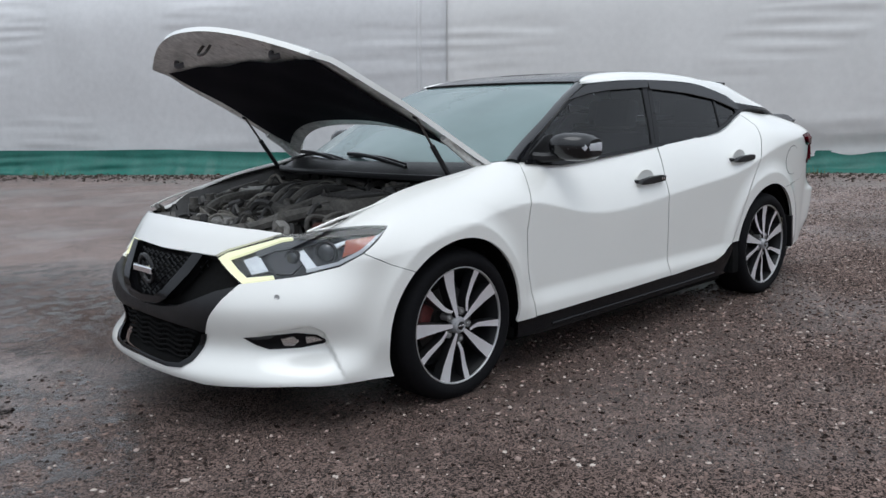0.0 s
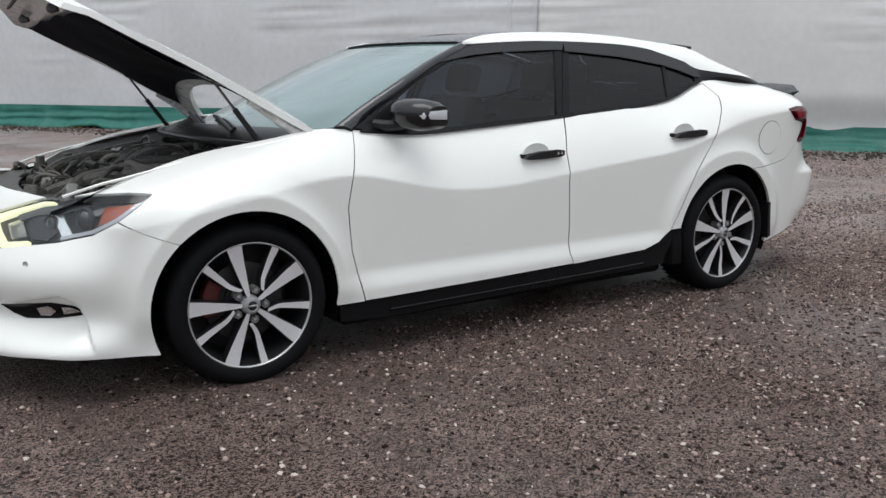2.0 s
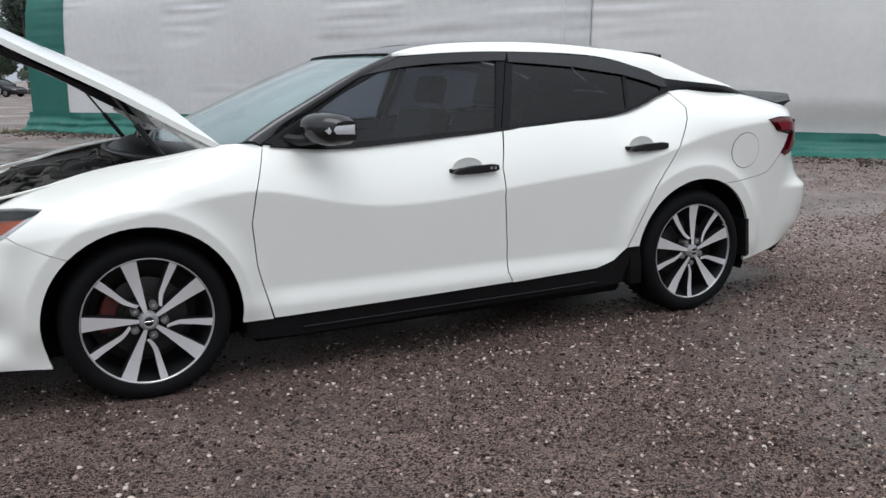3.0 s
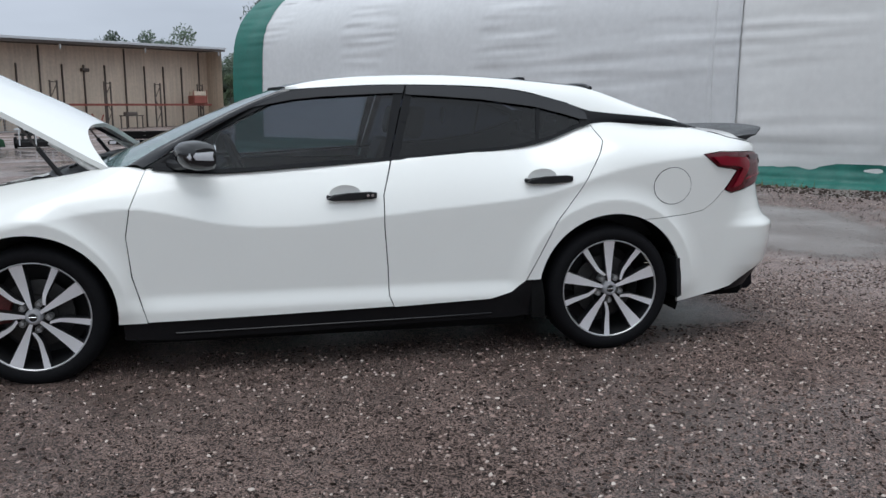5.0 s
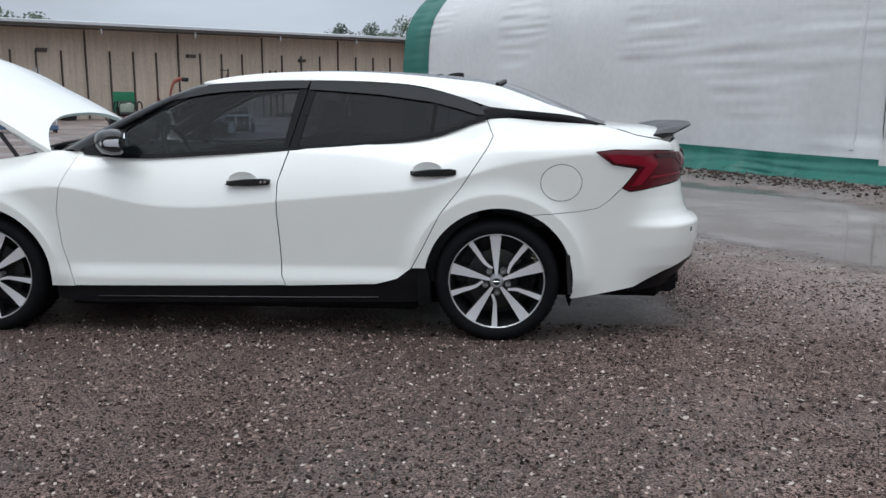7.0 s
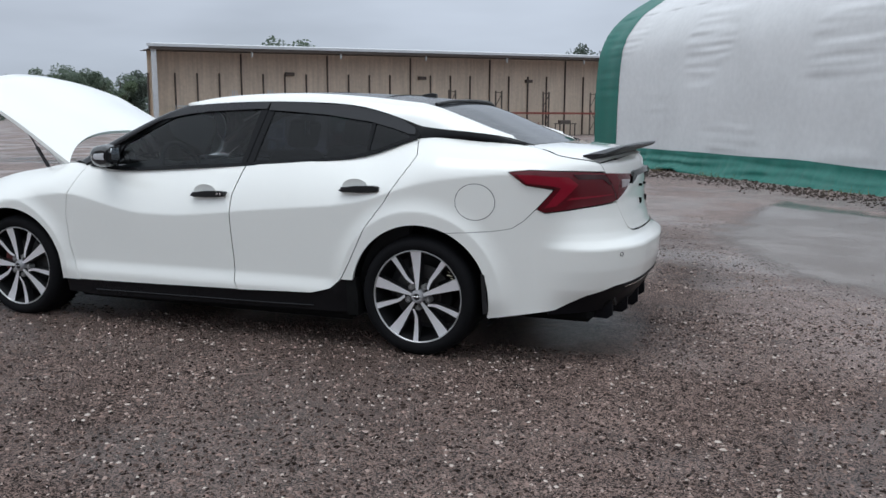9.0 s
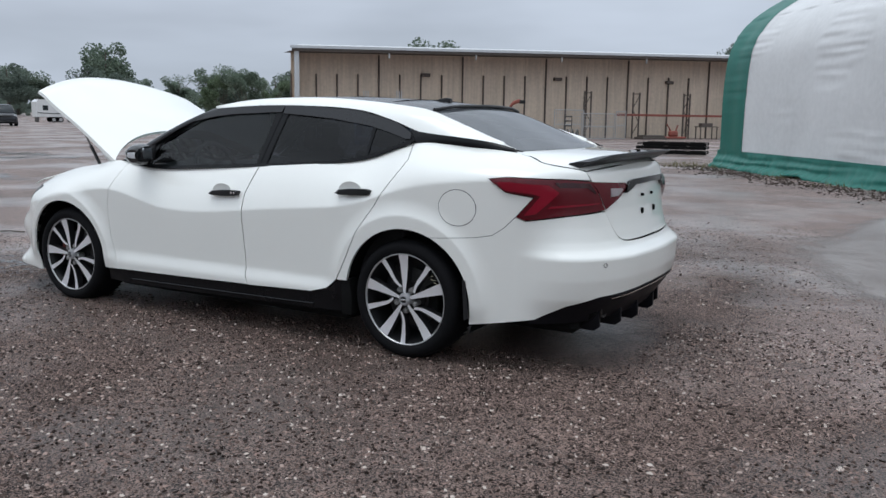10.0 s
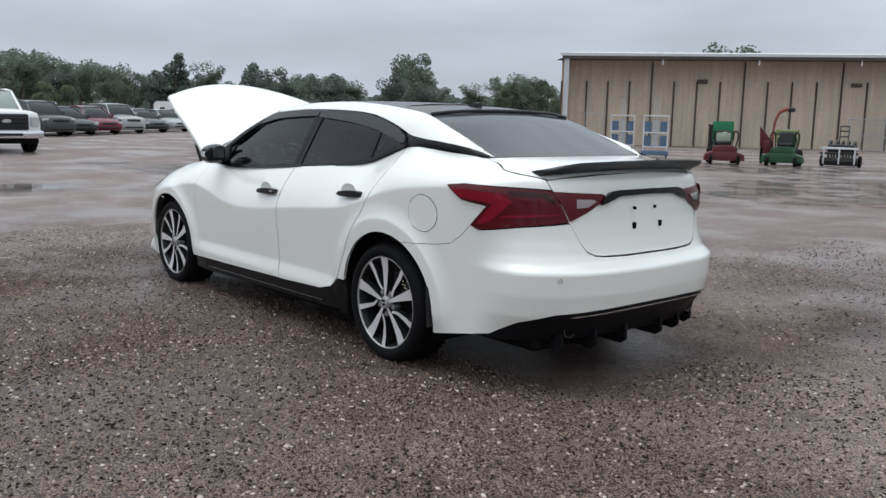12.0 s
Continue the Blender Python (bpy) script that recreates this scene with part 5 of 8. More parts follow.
# --- front end, lamps, hood, engine bay, cabin ---
def build_front(car):
    lamp = [(0.407, 0.668), (0.459, 0.692), (0.597, 0.724), (0.727, 0.755), (0.858, 0.758), (0.996, 0.768), (1.117, 0.775), (1.205, 0.771), (1.143, 0.728), (1.075, 0.682), (0.978, 0.638), (0.84, 0.614), (0.701, 0.600), (0.563, 0.583), (0.485, 0.627)]
    drl = [(0.78, 0.748), (0.727, 0.748), (0.597, 0.720), (0.459, 0.689), (0.412, 0.667), (0.485, 0.628), (0.563, 0.587), (0.705, 0.603), (0.70, 0.613), (0.588, 0.604), (0.53, 0.634), (0.472, 0.668), (0.60, 0.703), (0.73, 0.738), (0.78, 0.743)]
    brow = [(0.80, 0.741), (0.86, 0.757), (0.996, 0.767), (1.117, 0.774), (1.200, 0.770), (1.165, 0.752), (1.06, 0.752), (0.95, 0.744), (0.87, 0.735)]
    amber = [(1.018, 0.736), (1.155, 0.751), (1.11, 0.716), (1.06, 0.694), (0.99, 0.672)]
    shine = [(0.785, 0.705), (0.825, 0.708), (0.885, 0.640), (0.985, 0.655), (1.02, 0.672), (0.985, 0.664), (0.965, 0.648), (0.875, 0.622), (0.845, 0.628)]
    shine2 = [(0.955, 0.70), (1.01, 0.722), (1.015, 0.735), (0.95, 0.715)]
    for flip in (False, True):
        sg = 1 if flip else -1
        hl = skin("headlamp", lamp, side, M_LAMPBODY, car, "headlamp with lit running light", out=-0.03, lip=0.06, mirror=flip, step=0.03)
        skin("running_light", drl, side, M_DRL, hl, "lit yellowish running light", out=-0.008, lip=0.02, mirror=flip, step=0.015)
        skin("brow", brow, side, M_GLOSS, hl, out=-0.002, lip=0.02, mirror=flip, step=0.02)
        skin("amber_reflector", amber, side, M_AMBER, hl, "amber side reflector", out=-0.012, lip=0.015, mirror=flip, step=0.02)
        skin("bright_bezel", shine, side, M_REFLECTOR, hl, "bright bezel", out=-0.010, lip=0.02, mirror=flip, step=0.015)
        skin("bright_bezel", shine2, side, M_REFLECTOR, hl, out=-0.010, lip=0.02, mirror=flip, step=0.015)
        skin("edge_trim", [(0.84, 0.619), (0.978, 0.643), (1.07, 0.686), (1.138, 0.731), (1.192, 0.765), (1.178, 0.764), (1.128, 0.736), (1.062, 0.695), (0.972, 0.654), (0.84, 0.629)], side, M_FRAMEWHITE, hl, "bright lower edge trim", out=-0.006, lip=0.01, mirror=flip, step=0.02)
        skin("grey_cover", [(0.60, 0.698), (0.73, 0.732), (0.86, 0.742), (0.95, 0.742), (0.88, 0.724), (0.80, 0.71), (0.70, 0.70), (0.62, 0.68)], side, M_PALEGREY, hl, out=-0.014, lip=0.01, mirror=flip, step=0.02)
        skin("main_reflector", [(0.545, 0.668), (0.62, 0.69), (0.675, 0.632), (0.60, 0.618)], side, M_REFLECTOR, hl, "square main beam reflector", out=-0.022, lip=0.01, mirror=flip, step=0.015)
        skin("shroud", [(0.69, 0.72), (0.78, 0.735), (0.83, 0.66), (0.78, 0.62), (0.71, 0.622), (0.66, 0.67)], side, M_GREY, hl, out=-0.02, lip=0.02, mirror=flip, step=0.02)
        for s, z, r in ((0.918, 0.684, 0.036), (0.772, 0.668, 0.026)):
            p = side(s, z)
            d = Vector((-0.85, sg * 0.5, 0.05)).normalized()
            c = Vector((p[0], p[1] if sg < 0 else -p[1], z)) - d * 0.03
            q = Matrix.Translation(c) @ d.to_track_quat("Z", "Y").to_matrix().to_4x4()
            bm = bmesh.new()
            lathe(bm, [(r * 1.25, 0.0), (r * 1.2, 0.016), (r * 1.02, 0.012)], q, 24)
            part("lens_ring", bm, M_GREY, hl)
            bm = bmesh.new()
            lathe(bm, [(r * math.cos(a), 0.008 + 0.55 * r * math.sin(a)) for a in np.linspace(0, math.pi / 2, 8)], q, 24)
            part("projector_lens", bm, M_PROJ, hl, "round projector lens")
        cov = skin("lens_cover", lamp, side, M_CLEAR, hl, "clear lens cover", out=0.002, lip=0, mirror=flip, step=0.03)
        cov.visible_shadow = False
        # fog lamp pocket
        fog = skin("fog_lamp", [(0.575, 0.370), (0.62, 0.340), (0.675, 0.320), (0.805, 0.320), (0.90, 0.332), (0.915, 0.345), (0.874, 0.370), (0.788, 0.384), (0.68, 0.378)], side, M_GLOSS, car, "black fog lamp pocket", out=0.003, lip=0.02, mirror=flip, step=0.02)
        skin("fog_lens", [(0.725, 0.362), (0.775, 0.372), (0.80, 0.35), (0.775, 0.33), (0.735, 0.333)], side, M_REFLECTOR, fog, "round fog lamp glass", out=0.006, lip=0.004, mirror=flip, step=0.012)
        skin("fog_lens", [(0.825, 0.366), (0.862, 0.366), (0.90, 0.348), (0.83, 0.336)], side, M_REFLECTOR, fog, out=0.006, lip=0.004, mirror=flip, step=0.012)
        p = side(0.727, 0.535)
        bm = bmesh.new()
        lathe(bm, [(0.0105, 0.0), (0.0105, 0.003), (0.008, 0.003), (0.0075, 0.0015), (0.0, 0.0015)], Matrix.Translation((p[0], p[1] * (-sg), 0.535)) @ Vector((-0.72, 0.62 * sg, 0.1)).to_track_quat("Z", "Y").to_matrix().to_4x4(), 16)
        part("parking_sensor", bm, M_SILVER, car)
    # grille
    grille = [(0.0, 0.668), (0.2, 0.671), (0.398, 0.667), (0.485, 0.623), (0.56, 0.577), (0.5, 0.522), (0.44, 0.45), (0.373, 0.346), (0.328, 0.266), (0.284, 0.240), (0.208, 0.232), (0.0, 0.236)]
    skin("grille_backing", grille, side, M_DARK, car, "black grille backing", both=True, out=-0.045, lip=0.02)
    bm = bmesh.new()
    for i in range(-9, 10):
        for j in range(8):
            y, z = 0.05 * i + (0.025 if j % 2 else 0), 0.485 + 0.025 * j
            if abs(y) > 0.03 + 1.75 * (z - 0.47) or abs(y) > 0.42 or z > 0.655:
                continue
            x = -0.972 + 0.30 * y * y + float(nose_inset(z)) + 0.012
            for dy, dz in ((0.025, 0.0125), (0.025, -0.0125)):
                rod(bm, (x, y - dy, z - dz), (x, y + dy, z + dz), 0.0035, seg=4)
    part("grille_mesh", bm, M_SATIN, car, "black honeycomb grille mesh")["kind"] = "stuff"
    bm = bmesh.new()
    for j in range(6):
        z = 0.255 + 0.022 * j
        hw = 0.26 + 0.55 * (z - 0.25)
        tube(bm, [(-0.955 + 0.3 * y * y, y, z + 0.006 * math.sin(40 * y)) for y in np.linspace(-hw, hw, 25)], 0.006, 6)
    for i in range(-7, 8):
        y = 0.04 * i
        rod(bm, (-0.95 + 0.3 * y * y, y - 0.012, 0.25), (-0.95 + 0.3 * y * y, y + 0.012, 0.37), 0.004, seg=4)
    part("lower_grille_mesh", bm, M_DARK, car, "black lower grille mesh")
    beam = [(0.565, 0.574), (0.459, 0.549), (0.34, 0.503), (0.25, 0.472), (0.156, 0.455), (0.0, 0.447), (0.0, 0.392), (0.2, 0.388), (0.30, 0.384), (0.385, 0.375), (0.44, 0.45), (0.5, 0.522)]
    skin("bumper_beam_cover", beam, side, M_PLASTIC, car, "matte black bumper beam cover", both=True, out=0.0, dome=0.012, lip=0.03)
    vee = [(0.265, 0.672), (0.335, 0.671), (0.295, 0.60), (0.245, 0.54), (0.19, 0.492), (0.12, 0.466), (0.0, 0.458), (0.0, 0.487), (0.10, 0.492), (0.155, 0.52), (0.20, 0.575), (0.235, 0.625)]
    skin("grille_vee", vee, side, M_GLOSS, car, "gloss black grille surround", both=True, out=0.012, dome=0.008, lip=0.04, step=0.02)
    rimg = [(0.40, 0.372), (0.345, 0.262), (0.296, 0.232), (0.208, 0.222), (0.0, 0.226), (0.0, 0.240), (0.2, 0.237), (0.28, 0.246), (0.32, 0.272), (0.372, 0.372)]
    skin("lower_grille_rim", rimg, side, M_GLOSS, car, "black lower grille rim", both=True, out=0.006, lip=0.03, step=0.02)
    q = Matrix.Translation((-0.962, 0, 0.592)) @ Matrix.Rotation(radians(-90), 4, "Y") @ Matrix.Rotation(radians(-6), 4, "Y")
    bm = bmesh.new()
    lathe(bm, [(0.050, 0.0), (0.052, 0.012), (0.062, 0.014), (0.068, 0.008), (0.068, 0.0)], q, 40)
    badge = part("badge", bm, M_GUNMETAL, car, "round dark badge with a silver bar")
    bm = bmesh.new()
    box(bm, -0.99, -0.968, -0.082, 0.082, 0.577, 0.607, 0.005)
    part("badge_bar", bm, M_CHROME, badge, "plain silver bar")
    # hood, hinged at the windscreen and propped open
    hood = new("hood")
    hood.parent = car
    hood["label"] = "raised white hood on two gas struts"
    pivot = Vector((0.33, 0, 0.955))
    hood.matrix_local = Matrix.Translation(pivot) @ Matrix.Rotation(radians(HOOD_ANGLE), 4, "Y") @ Matrix.Translation(-pivot)
    edge_y = spline([(-0.9, 0.56), (-0.715, 0.64), (-0.55, 0.685), (-0.35, 0.705), (0, 0.722), (0.33, 0.742)])
    edge_z = spline([(-0.9, 0.735), (-0.715, 0.785), (-0.42, 0.845), (-0.22, 0.89), (0, 0.93), (0.2, 0.962), (0.33, 0.985)])

    def hood_pt(u, w, drop=0.0):
        xr = 0.075 + 0.25 * abs(w) ** 3.2
        xf = -0.87 + 0.20 * abs(w) ** 2.2
        x = xr + (xf - xr) * u
        y = w * float(edge_y(x))
        z = float(edge_z(x)) + (0.085 - 0.038 * u) * (1 - abs(w) ** 2.3) - 0.02 * smooth(u, 0.9, 1.0)
        # the inner panel is flatter than the outer skin
        flat = 0.6 * (0.085 - 0.038 * u) * (1 - abs(w) ** 2.3) * float(smooth(u, 0.0, 0.4) * smooth(u, 1.0, 0.93)) if drop else 0.0
        return (x, y, z - drop - flat)

    def hood_at(x, w, drop=0.0):
        xr, xf = 0.075 + 0.25 * abs(w) ** 3.2, -0.87 + 0.20 * abs(w) ** 2.2
        return hood_pt((x - xr) / (xf - xr), w, drop)
    nu, nw = 26, 33
    U, W = np.linspace(0, 1, nu), np.linspace(-1, 1, nw)
    top = [hood_pt(u, w) for u in U for w in W]
    mesh_ob("hood_skin", top, [f[::-1] for f in grid_faces(nu, nw)], M_WHITE, hood, "white outer skin")
    under = [hood_pt(u, w, 0.022) for u in np.linspace(0.0, 1, nu) for w in W]
    mesh_ob("hood_frame", under, grid_faces(nu, nw), M_BARE, hood, "grey-white inner frame")
    bm = bmesh.new()
    edge = [hood_pt(0, w) for w in W] + [hood_pt(u, 1) for u in U] + [hood_pt(1, w) for w in W[::-1]] + [hood_pt(u, -1) for u in U[::-1]]
    ev = [(bm.verts.new(p), bm.verts.new((p[0], p[1], p[2] - 0.024))) for p in edge]
    for a, b in zip(ev, ev[1:] + ev[:1]):
        if (a[0].co - b[0].co).length > 1e-5:
            bm.faces.new((a[0], b[0], b[1], a[1]))
    part("hood_edge", bm, M_WHITE, hood)
    pad = []
    for k in np.linspace(0, 1, 20):
        for w in np.linspace(-0.89, 0.89, 25):
            xr = 0.0 + 0.25 * abs(w) ** 3.2
            pad.append(hood_at(xr + (-0.615 + 0.004 * math.sin(12 * w) - xr) * k, w, 0.034 + 0.006 * math.sin(9 * w) * math.sin(8 * k)))
    mesh_ob("insulation_pad", pad, grid_faces(20, 25), M_FELT, hood, "black felt insulation pad")
    for u, w in ((0.86, -0.62), (0.86, 0.62)):
        bm = bmesh.new()
        p = hood_pt(u, w, 0.05)
        tube(bm, [(p[0] + 0.015, p[1] - 0.02, p[2] + 0.02), p, (p[0] - 0.005, p[1] + 0.02, p[2] + 0.02)], 0.013)
        part("hood_bumper", bm, M_GREY, hood)
    bm = bmesh.new()
    p = hood_pt(0.885, 0, 0.05)
    tube(bm, [(p[0], -0.03, p[2] + 0.03), (p[0], -0.028, p[2] - 0.02), (p[0], 0.028, p[2] - 0.02), (p[0], 0.03, p[2] + 0.03)], 0.006)
    part("hood_striker", bm, M_STEEL, hood, "steel latch loop")
    for sg in (-1, 1):
        bm = bmesh.new()
        tube(bm, [(0.33, sg * 0.715, 0.955), (0.25, sg * 0.71, 0.93), (0.16, sg * 0.70, 0.925), (0.05, sg * 0.70, 0.915)], 0.018)
        part("hinge_arm", bm, M_BARE, hood)
    for sg in (-1, 1):
        a, b = Vector((0.142, sg * 0.69, 0.915)), Vector((-0.06, sg * 0.685, 1.198))
        bm = bmesh.new()
        rod(bm, a, a.lerp(b, 0.55), 0.0115)
        st = part("gas_strut", bm, M_PLASTIC, car, "black gas strut")
        bm = bmesh.new()
        rod(bm, a.lerp(b, 0.55), b, 0.0055)
        part("strut_rod", bm, M_STEEL, st)
        bm = bmesh.new()
        bmesh.ops.create_icosphere(bm, subdivisions=2, radius=0.014, matrix=Matrix.Translation(b))
        part("strut_end", bm, M_PLASTIC, st)
    # engine bay tub
    for sg in (-1, 1):
        bm = bmesh.new()
        vs = [[bm.verts.new((x, sg * y, z)) for x, y, z in ((xx, float(edge_y(xx)) - 0.005, float(edge_z(xx)) - 0.03 - 0.05 * float(smooth(xx, -0.4, -0.66))), (xx, min(0.60, float(edge_y(xx)) - 0.05), float(edge_z(xx)) - 0.10), (xx, min(0.57, float(edge_y(xx)) - 0.07), 0.5))] for xx in np.linspace(-0.66, 0.33, 16)]
        for p, r in zip(vs, vs[1:]):
            for k in range(2):
                bm.faces.new((p[k], r[k], r[k + 1], p[k + 1]))
        part("bay_side", bm, M_GREASE, car)
        bm = bmesh.new()
        tube(bm, [(xx, sg * (float(edge_y(xx)) + 0.004), min(float(edge_z(xx)) - 0.022, float(top_line(xx)) + 0.001)) for xx in np.linspace(-0.62, 0.28, 14)], 0.006, 6)
        part("fender_lip", bm, M_WHITE, car)
    bm = bmesh.new()
    box(bm, -0.8, 0.45, -0.6, 0.6, 0.44, 0.52, 0.01)
    box(bm, 0.28, 0.42, -0.74, 0.74, 0.5, 0.93, 0.01)
    part("bay_floor", bm, M_DARK, car)
    slam = [hood_pt(u, w, d) for u, d in ((0.80, 0.085), (0.86, 0.07), (0.92, 0.055), (0.955, 0.045)) for w in np.linspace(-0.86, 0.86, 25)]
    mesh_ob("slam_panel", slam, [f[::-1] for f in grid_faces(4, 25)], M_DUSTY, car, "dusty black slam panel")
    # cowl, scuttle seal and wipers
    cowl = []
    for t in np.linspace(0, 1, 5):
        for w in np.linspace(-1, 1, 31):
            xr, xb = 0.12 + 0.27 * abs(w) ** 2.4, -0.03 + 0.20 * abs(w) ** 2.6
            cowl.append((xb + (xr - xb) * t, w * 0.73, 0.905 + 0.012 * math.sin(3.1 * t) + t * (0.06 + 0.015 * abs(w)) + 0.012 * (1 - w * w)))
    mesh_ob("cowl_panel", cowl, [f[::-1] for f in grid_faces(5, 31)], M_PLASTIC, car, "black plastic cowl panel")
    bm = bmesh.new()
    tube(bm, [(-0.03 + 0.20 * abs(w) ** 2.6, w * 0.70, 0.918 + 0.012 * (1 - w * w)) for w in np.linspace(-1, 1, 17)], 0.014)
    part("cowl_seal", bm, M_PLASTIC, car, "rubber cowl seal")
    for y0, y1 in ((-0.42, 0.20), (0.02, 0.62)):
        arm = [(0.11, y0, 0.962), (0.14, (y0 + y1) / 2 - 0.1, 0.99), (0.185, (y0 + y1) / 2 + 0.1, 1.003), (0.22, y1 - 0.05, 1.003)]
        bm = bmesh.new()
        tube(bm, arm, 0.010)
        wip = part("wiper", bm, M_PLASTIC, car, "black windscreen wiper")
        bm = bmesh.new()
        tube(bm, [(0.125 + 0.10 * (y - y0) / (y1 - y0), y, 0.972 + 0.028 * math.sin(math.pi * (y - y0) / (y1 - y0))) for y in np.linspace(y0 + 0.02, y1 + 0.08, 7)], 0.007)
        part("wiper_blade", bm, M_PLASTIC, wip)
    # engine and its neighbours
    eng = new("engine")
    eng.parent = car
    eng["label"] = "dusty engine with hoses and covers"
    rnd = random.Random(5)
    bm = bmesh.new()
    box(bm, -0.50, 0.05, -0.22, 0.34, 0.52, 0.74, 0.03, seg=2)
    part("block", bm, M_CASTING, eng)
    bm = bmesh.new()
    box(bm, -0.34, -0.02, -0.16, 0.28, 0.74, 0.80, 0.025, seg=2)
    part("intake_plenum", bm, M_DUSTY, eng, "black intake plenum")
    for k in range(5):
        y = -0.12 + 0.07 * k
        bm = bmesh.new()
        tube(bm, [(0.02, y, 0.83), (-0.08, y + 0.01, 0.862), (-0.19, y + 0.03, 0.845), (-0.28, y + 0.04, 0.77)], 0.022)
        part("intake_runner", bm, M_DUSTY if k % 2 else M_GREASE, eng)
    for y in (-0.02, 0.16):
        bm = bmesh.new()
        box(bm, -0.58, -0.46, y - 0.08, y + 0.08, 0.69, 0.745, 0.02, seg=2)
        part("coil_cover", bm, M_CASTING, eng)
    bm = bmesh.new()
    box(bm, -0.32, -0.05, -0.52, -0.27, 0.66, 0.855, 0.025, seg=2)
    ab = part("air_filter_box", bm, M_DUSTY, eng, "dusty black air filter box")
    for k in range(6):
        bm = bmesh.new()
        box(bm, -0.29, -0.08, -0.50 + 0.036 * k, -0.485 + 0.036 * k, 0.853, 0.868, 0.004)
        part("filter_rib", bm, M_GREASE, ab)
    bm = bmesh.new()
    box(bm, 0.02, 0.20, -0.56, -0.32, 0.70, 0.87, 0.015)
    part("battery", bm, M_DUSTY, eng, "black battery")
    bm = bmesh.new()
    box(bm, -0.16, 0.10, -0.655, -0.57, 0.72, 0.86, 0.015)
    part("fuse_box", bm, M_DUSTY, eng, "black fuse box")
    bm = bmesh.new()
    box(bm, -0.44, -0.36, -0.52, -0.43, 0.70, 0.765, 0.015)
    part("red_clamp_cover", bm, M_RUST, eng, "dull red cover")
    bm = bmesh.new()
    box(bm, -0.20, 0.05, 0.40, 0.60, 0.68, 0.84, 0.03, seg=2)
    part("coolant_tank", bm, M_CASTING, eng, "stained coolant tank")
    for x, y, r in ((-0.30, 0.48, 0.035), (-0.42, 0.44, 0.03), (0.14, 0.45, 0.04), (-0.55, 0.36, 0.028)):
        bm = bmesh.new()
        rod(bm, (x, y, 0.66), (x, y, 0.80), r, seg=14)
        rod(bm, (x, y, 0.80), (x, y, 0.83), r * 0.7, seg=14)
        part("filler_cap", bm, M_DUSTY, eng)
    hoses = [((-0.60, -0.45, 0.70), (-0.50, -0.30, 0.775), (-0.36, -0.24, 0.80), (-0.2, -0.22, 0.83), 0.034), ((-0.62, -0.1, 0.69), (-0.55, -0.25, 0.75), (-0.40, -0.33, 0.79), (-0.30, -0.42, 0.80), 0.038),
             ((-0.60, 0.25, 0.70), (-0.48, 0.3, 0.79), (-0.3, 0.33, 0.82), (-0.1, 0.36, 0.81), 0.03), ((0.05, -0.3, 0.83), (0.1, -0.1, 0.87), (0.12, 0.15, 0.87), (0.08, 0.4, 0.84), 0.02),
             ((-0.62, 0.45, 0.66), (-0.45, 0.52, 0.76), (-0.25, 0.55, 0.82), (-0.05, 0.6, 0.85), 0.018)]
    for *pts, r in hoses:
        bm = bmesh.new()
        tube(bm, pts, r * 0.8)
        part("hose", bm, M_DUSTY, eng, "rubber hose")
    for k in range(95):
        x, y = rnd.uniform(-0.62, 0.15), rnd.uniform(-0.6, 0.6)
        z = 0.72 + 0.13 * (x + 0.62) / 0.77 + rnd.uniform(-0.03, 0.045)
        a, ln = rnd.uniform(0, 6.28), rnd.uniform(0.06, 0.2)
        d = Vector((math.cos(a), math.sin(a), rnd.uniform(-0.25, 0.25))) * ln
        p = Vector((x, y, z))
        bend = Vector((rnd.uniform(-0.04, 0.04), rnd.uniform(-0.04, 0.04), rnd.uniform(0.0, 0.035)))
        bm = bmesh.new()
        tube(bm, [p - d / 2, p + bend, p + d / 2, p + d * 0.6 + Vector((0, 0, -0.05))], rnd.choice((0.006, 0.008, 0.011, 0.015)), 6)
        part("wiring", bm, rnd.choice((M_DUSTY, M_GREASE, M_GREASE, M_DUST)), eng)
    for k in range(34):
        # thin dusty cables and pipes lying over the rest
        x, y = rnd.uniform(-0.60, 0.12), rnd.uniform(-0.58, 0.58)
        z = 0.765 + 0.13 * (x + 0.62) / 0.77 + rnd.uniform(-0.02, 0.03)
        a, ln = rnd.uniform(0, 6.28), rnd.uniform(0.05, 0.16)
        d, p = Vector((math.cos(a), math.sin(a), rnd.uniform(-0.2, 0.2))) * ln, Vector((x, y, z))
        bm = bmesh.new()
        tube(bm, [p - d / 2 - Vector((0, 0, 0.03)), p - d * 0.3, p + d * 0.2 + Vector((rnd.uniform(-0.03, 0.03), rnd.uniform(-0.03, 0.03), 0.008)), p + d / 2 - Vector((0, 0, 0.03))], rnd.choice((0.003, 0.0045, 0.006)), 5)
        part("cable", bm, rnd.choice((M_DUSTY, M_DUSTY, M_GREASE, M_DUST)), eng)
    for k in range(95):
        x, y = rnd.uniform(-0.66, 0.18), rnd.uniform(-0.6, 0.6)
        z = 0.705 + 0.13 * (x + 0.62) / 0.77 + rnd.uniform(-0.04, 0.04)
        s = [rnd.uniform(0.008, 0.036) for _ in range(3)]
        bm = bmesh.new()
        box(bm, -s[0], s[0], -s[1], s[1], -s[2], s[2], 0.006, Matrix.Translation((x, y, z)) @ Euler((rnd.uniform(-0.5, 0.5), rnd.uniform(-0.5, 0.5), rnd.uniform(0, 3))).to_matrix().to_4x4())
        part("bracket", bm, rnd.choice((M_DUSTY, M_CASTING, M_GREASE, M_GREASE, M_DUST, M_STEEL)), eng)
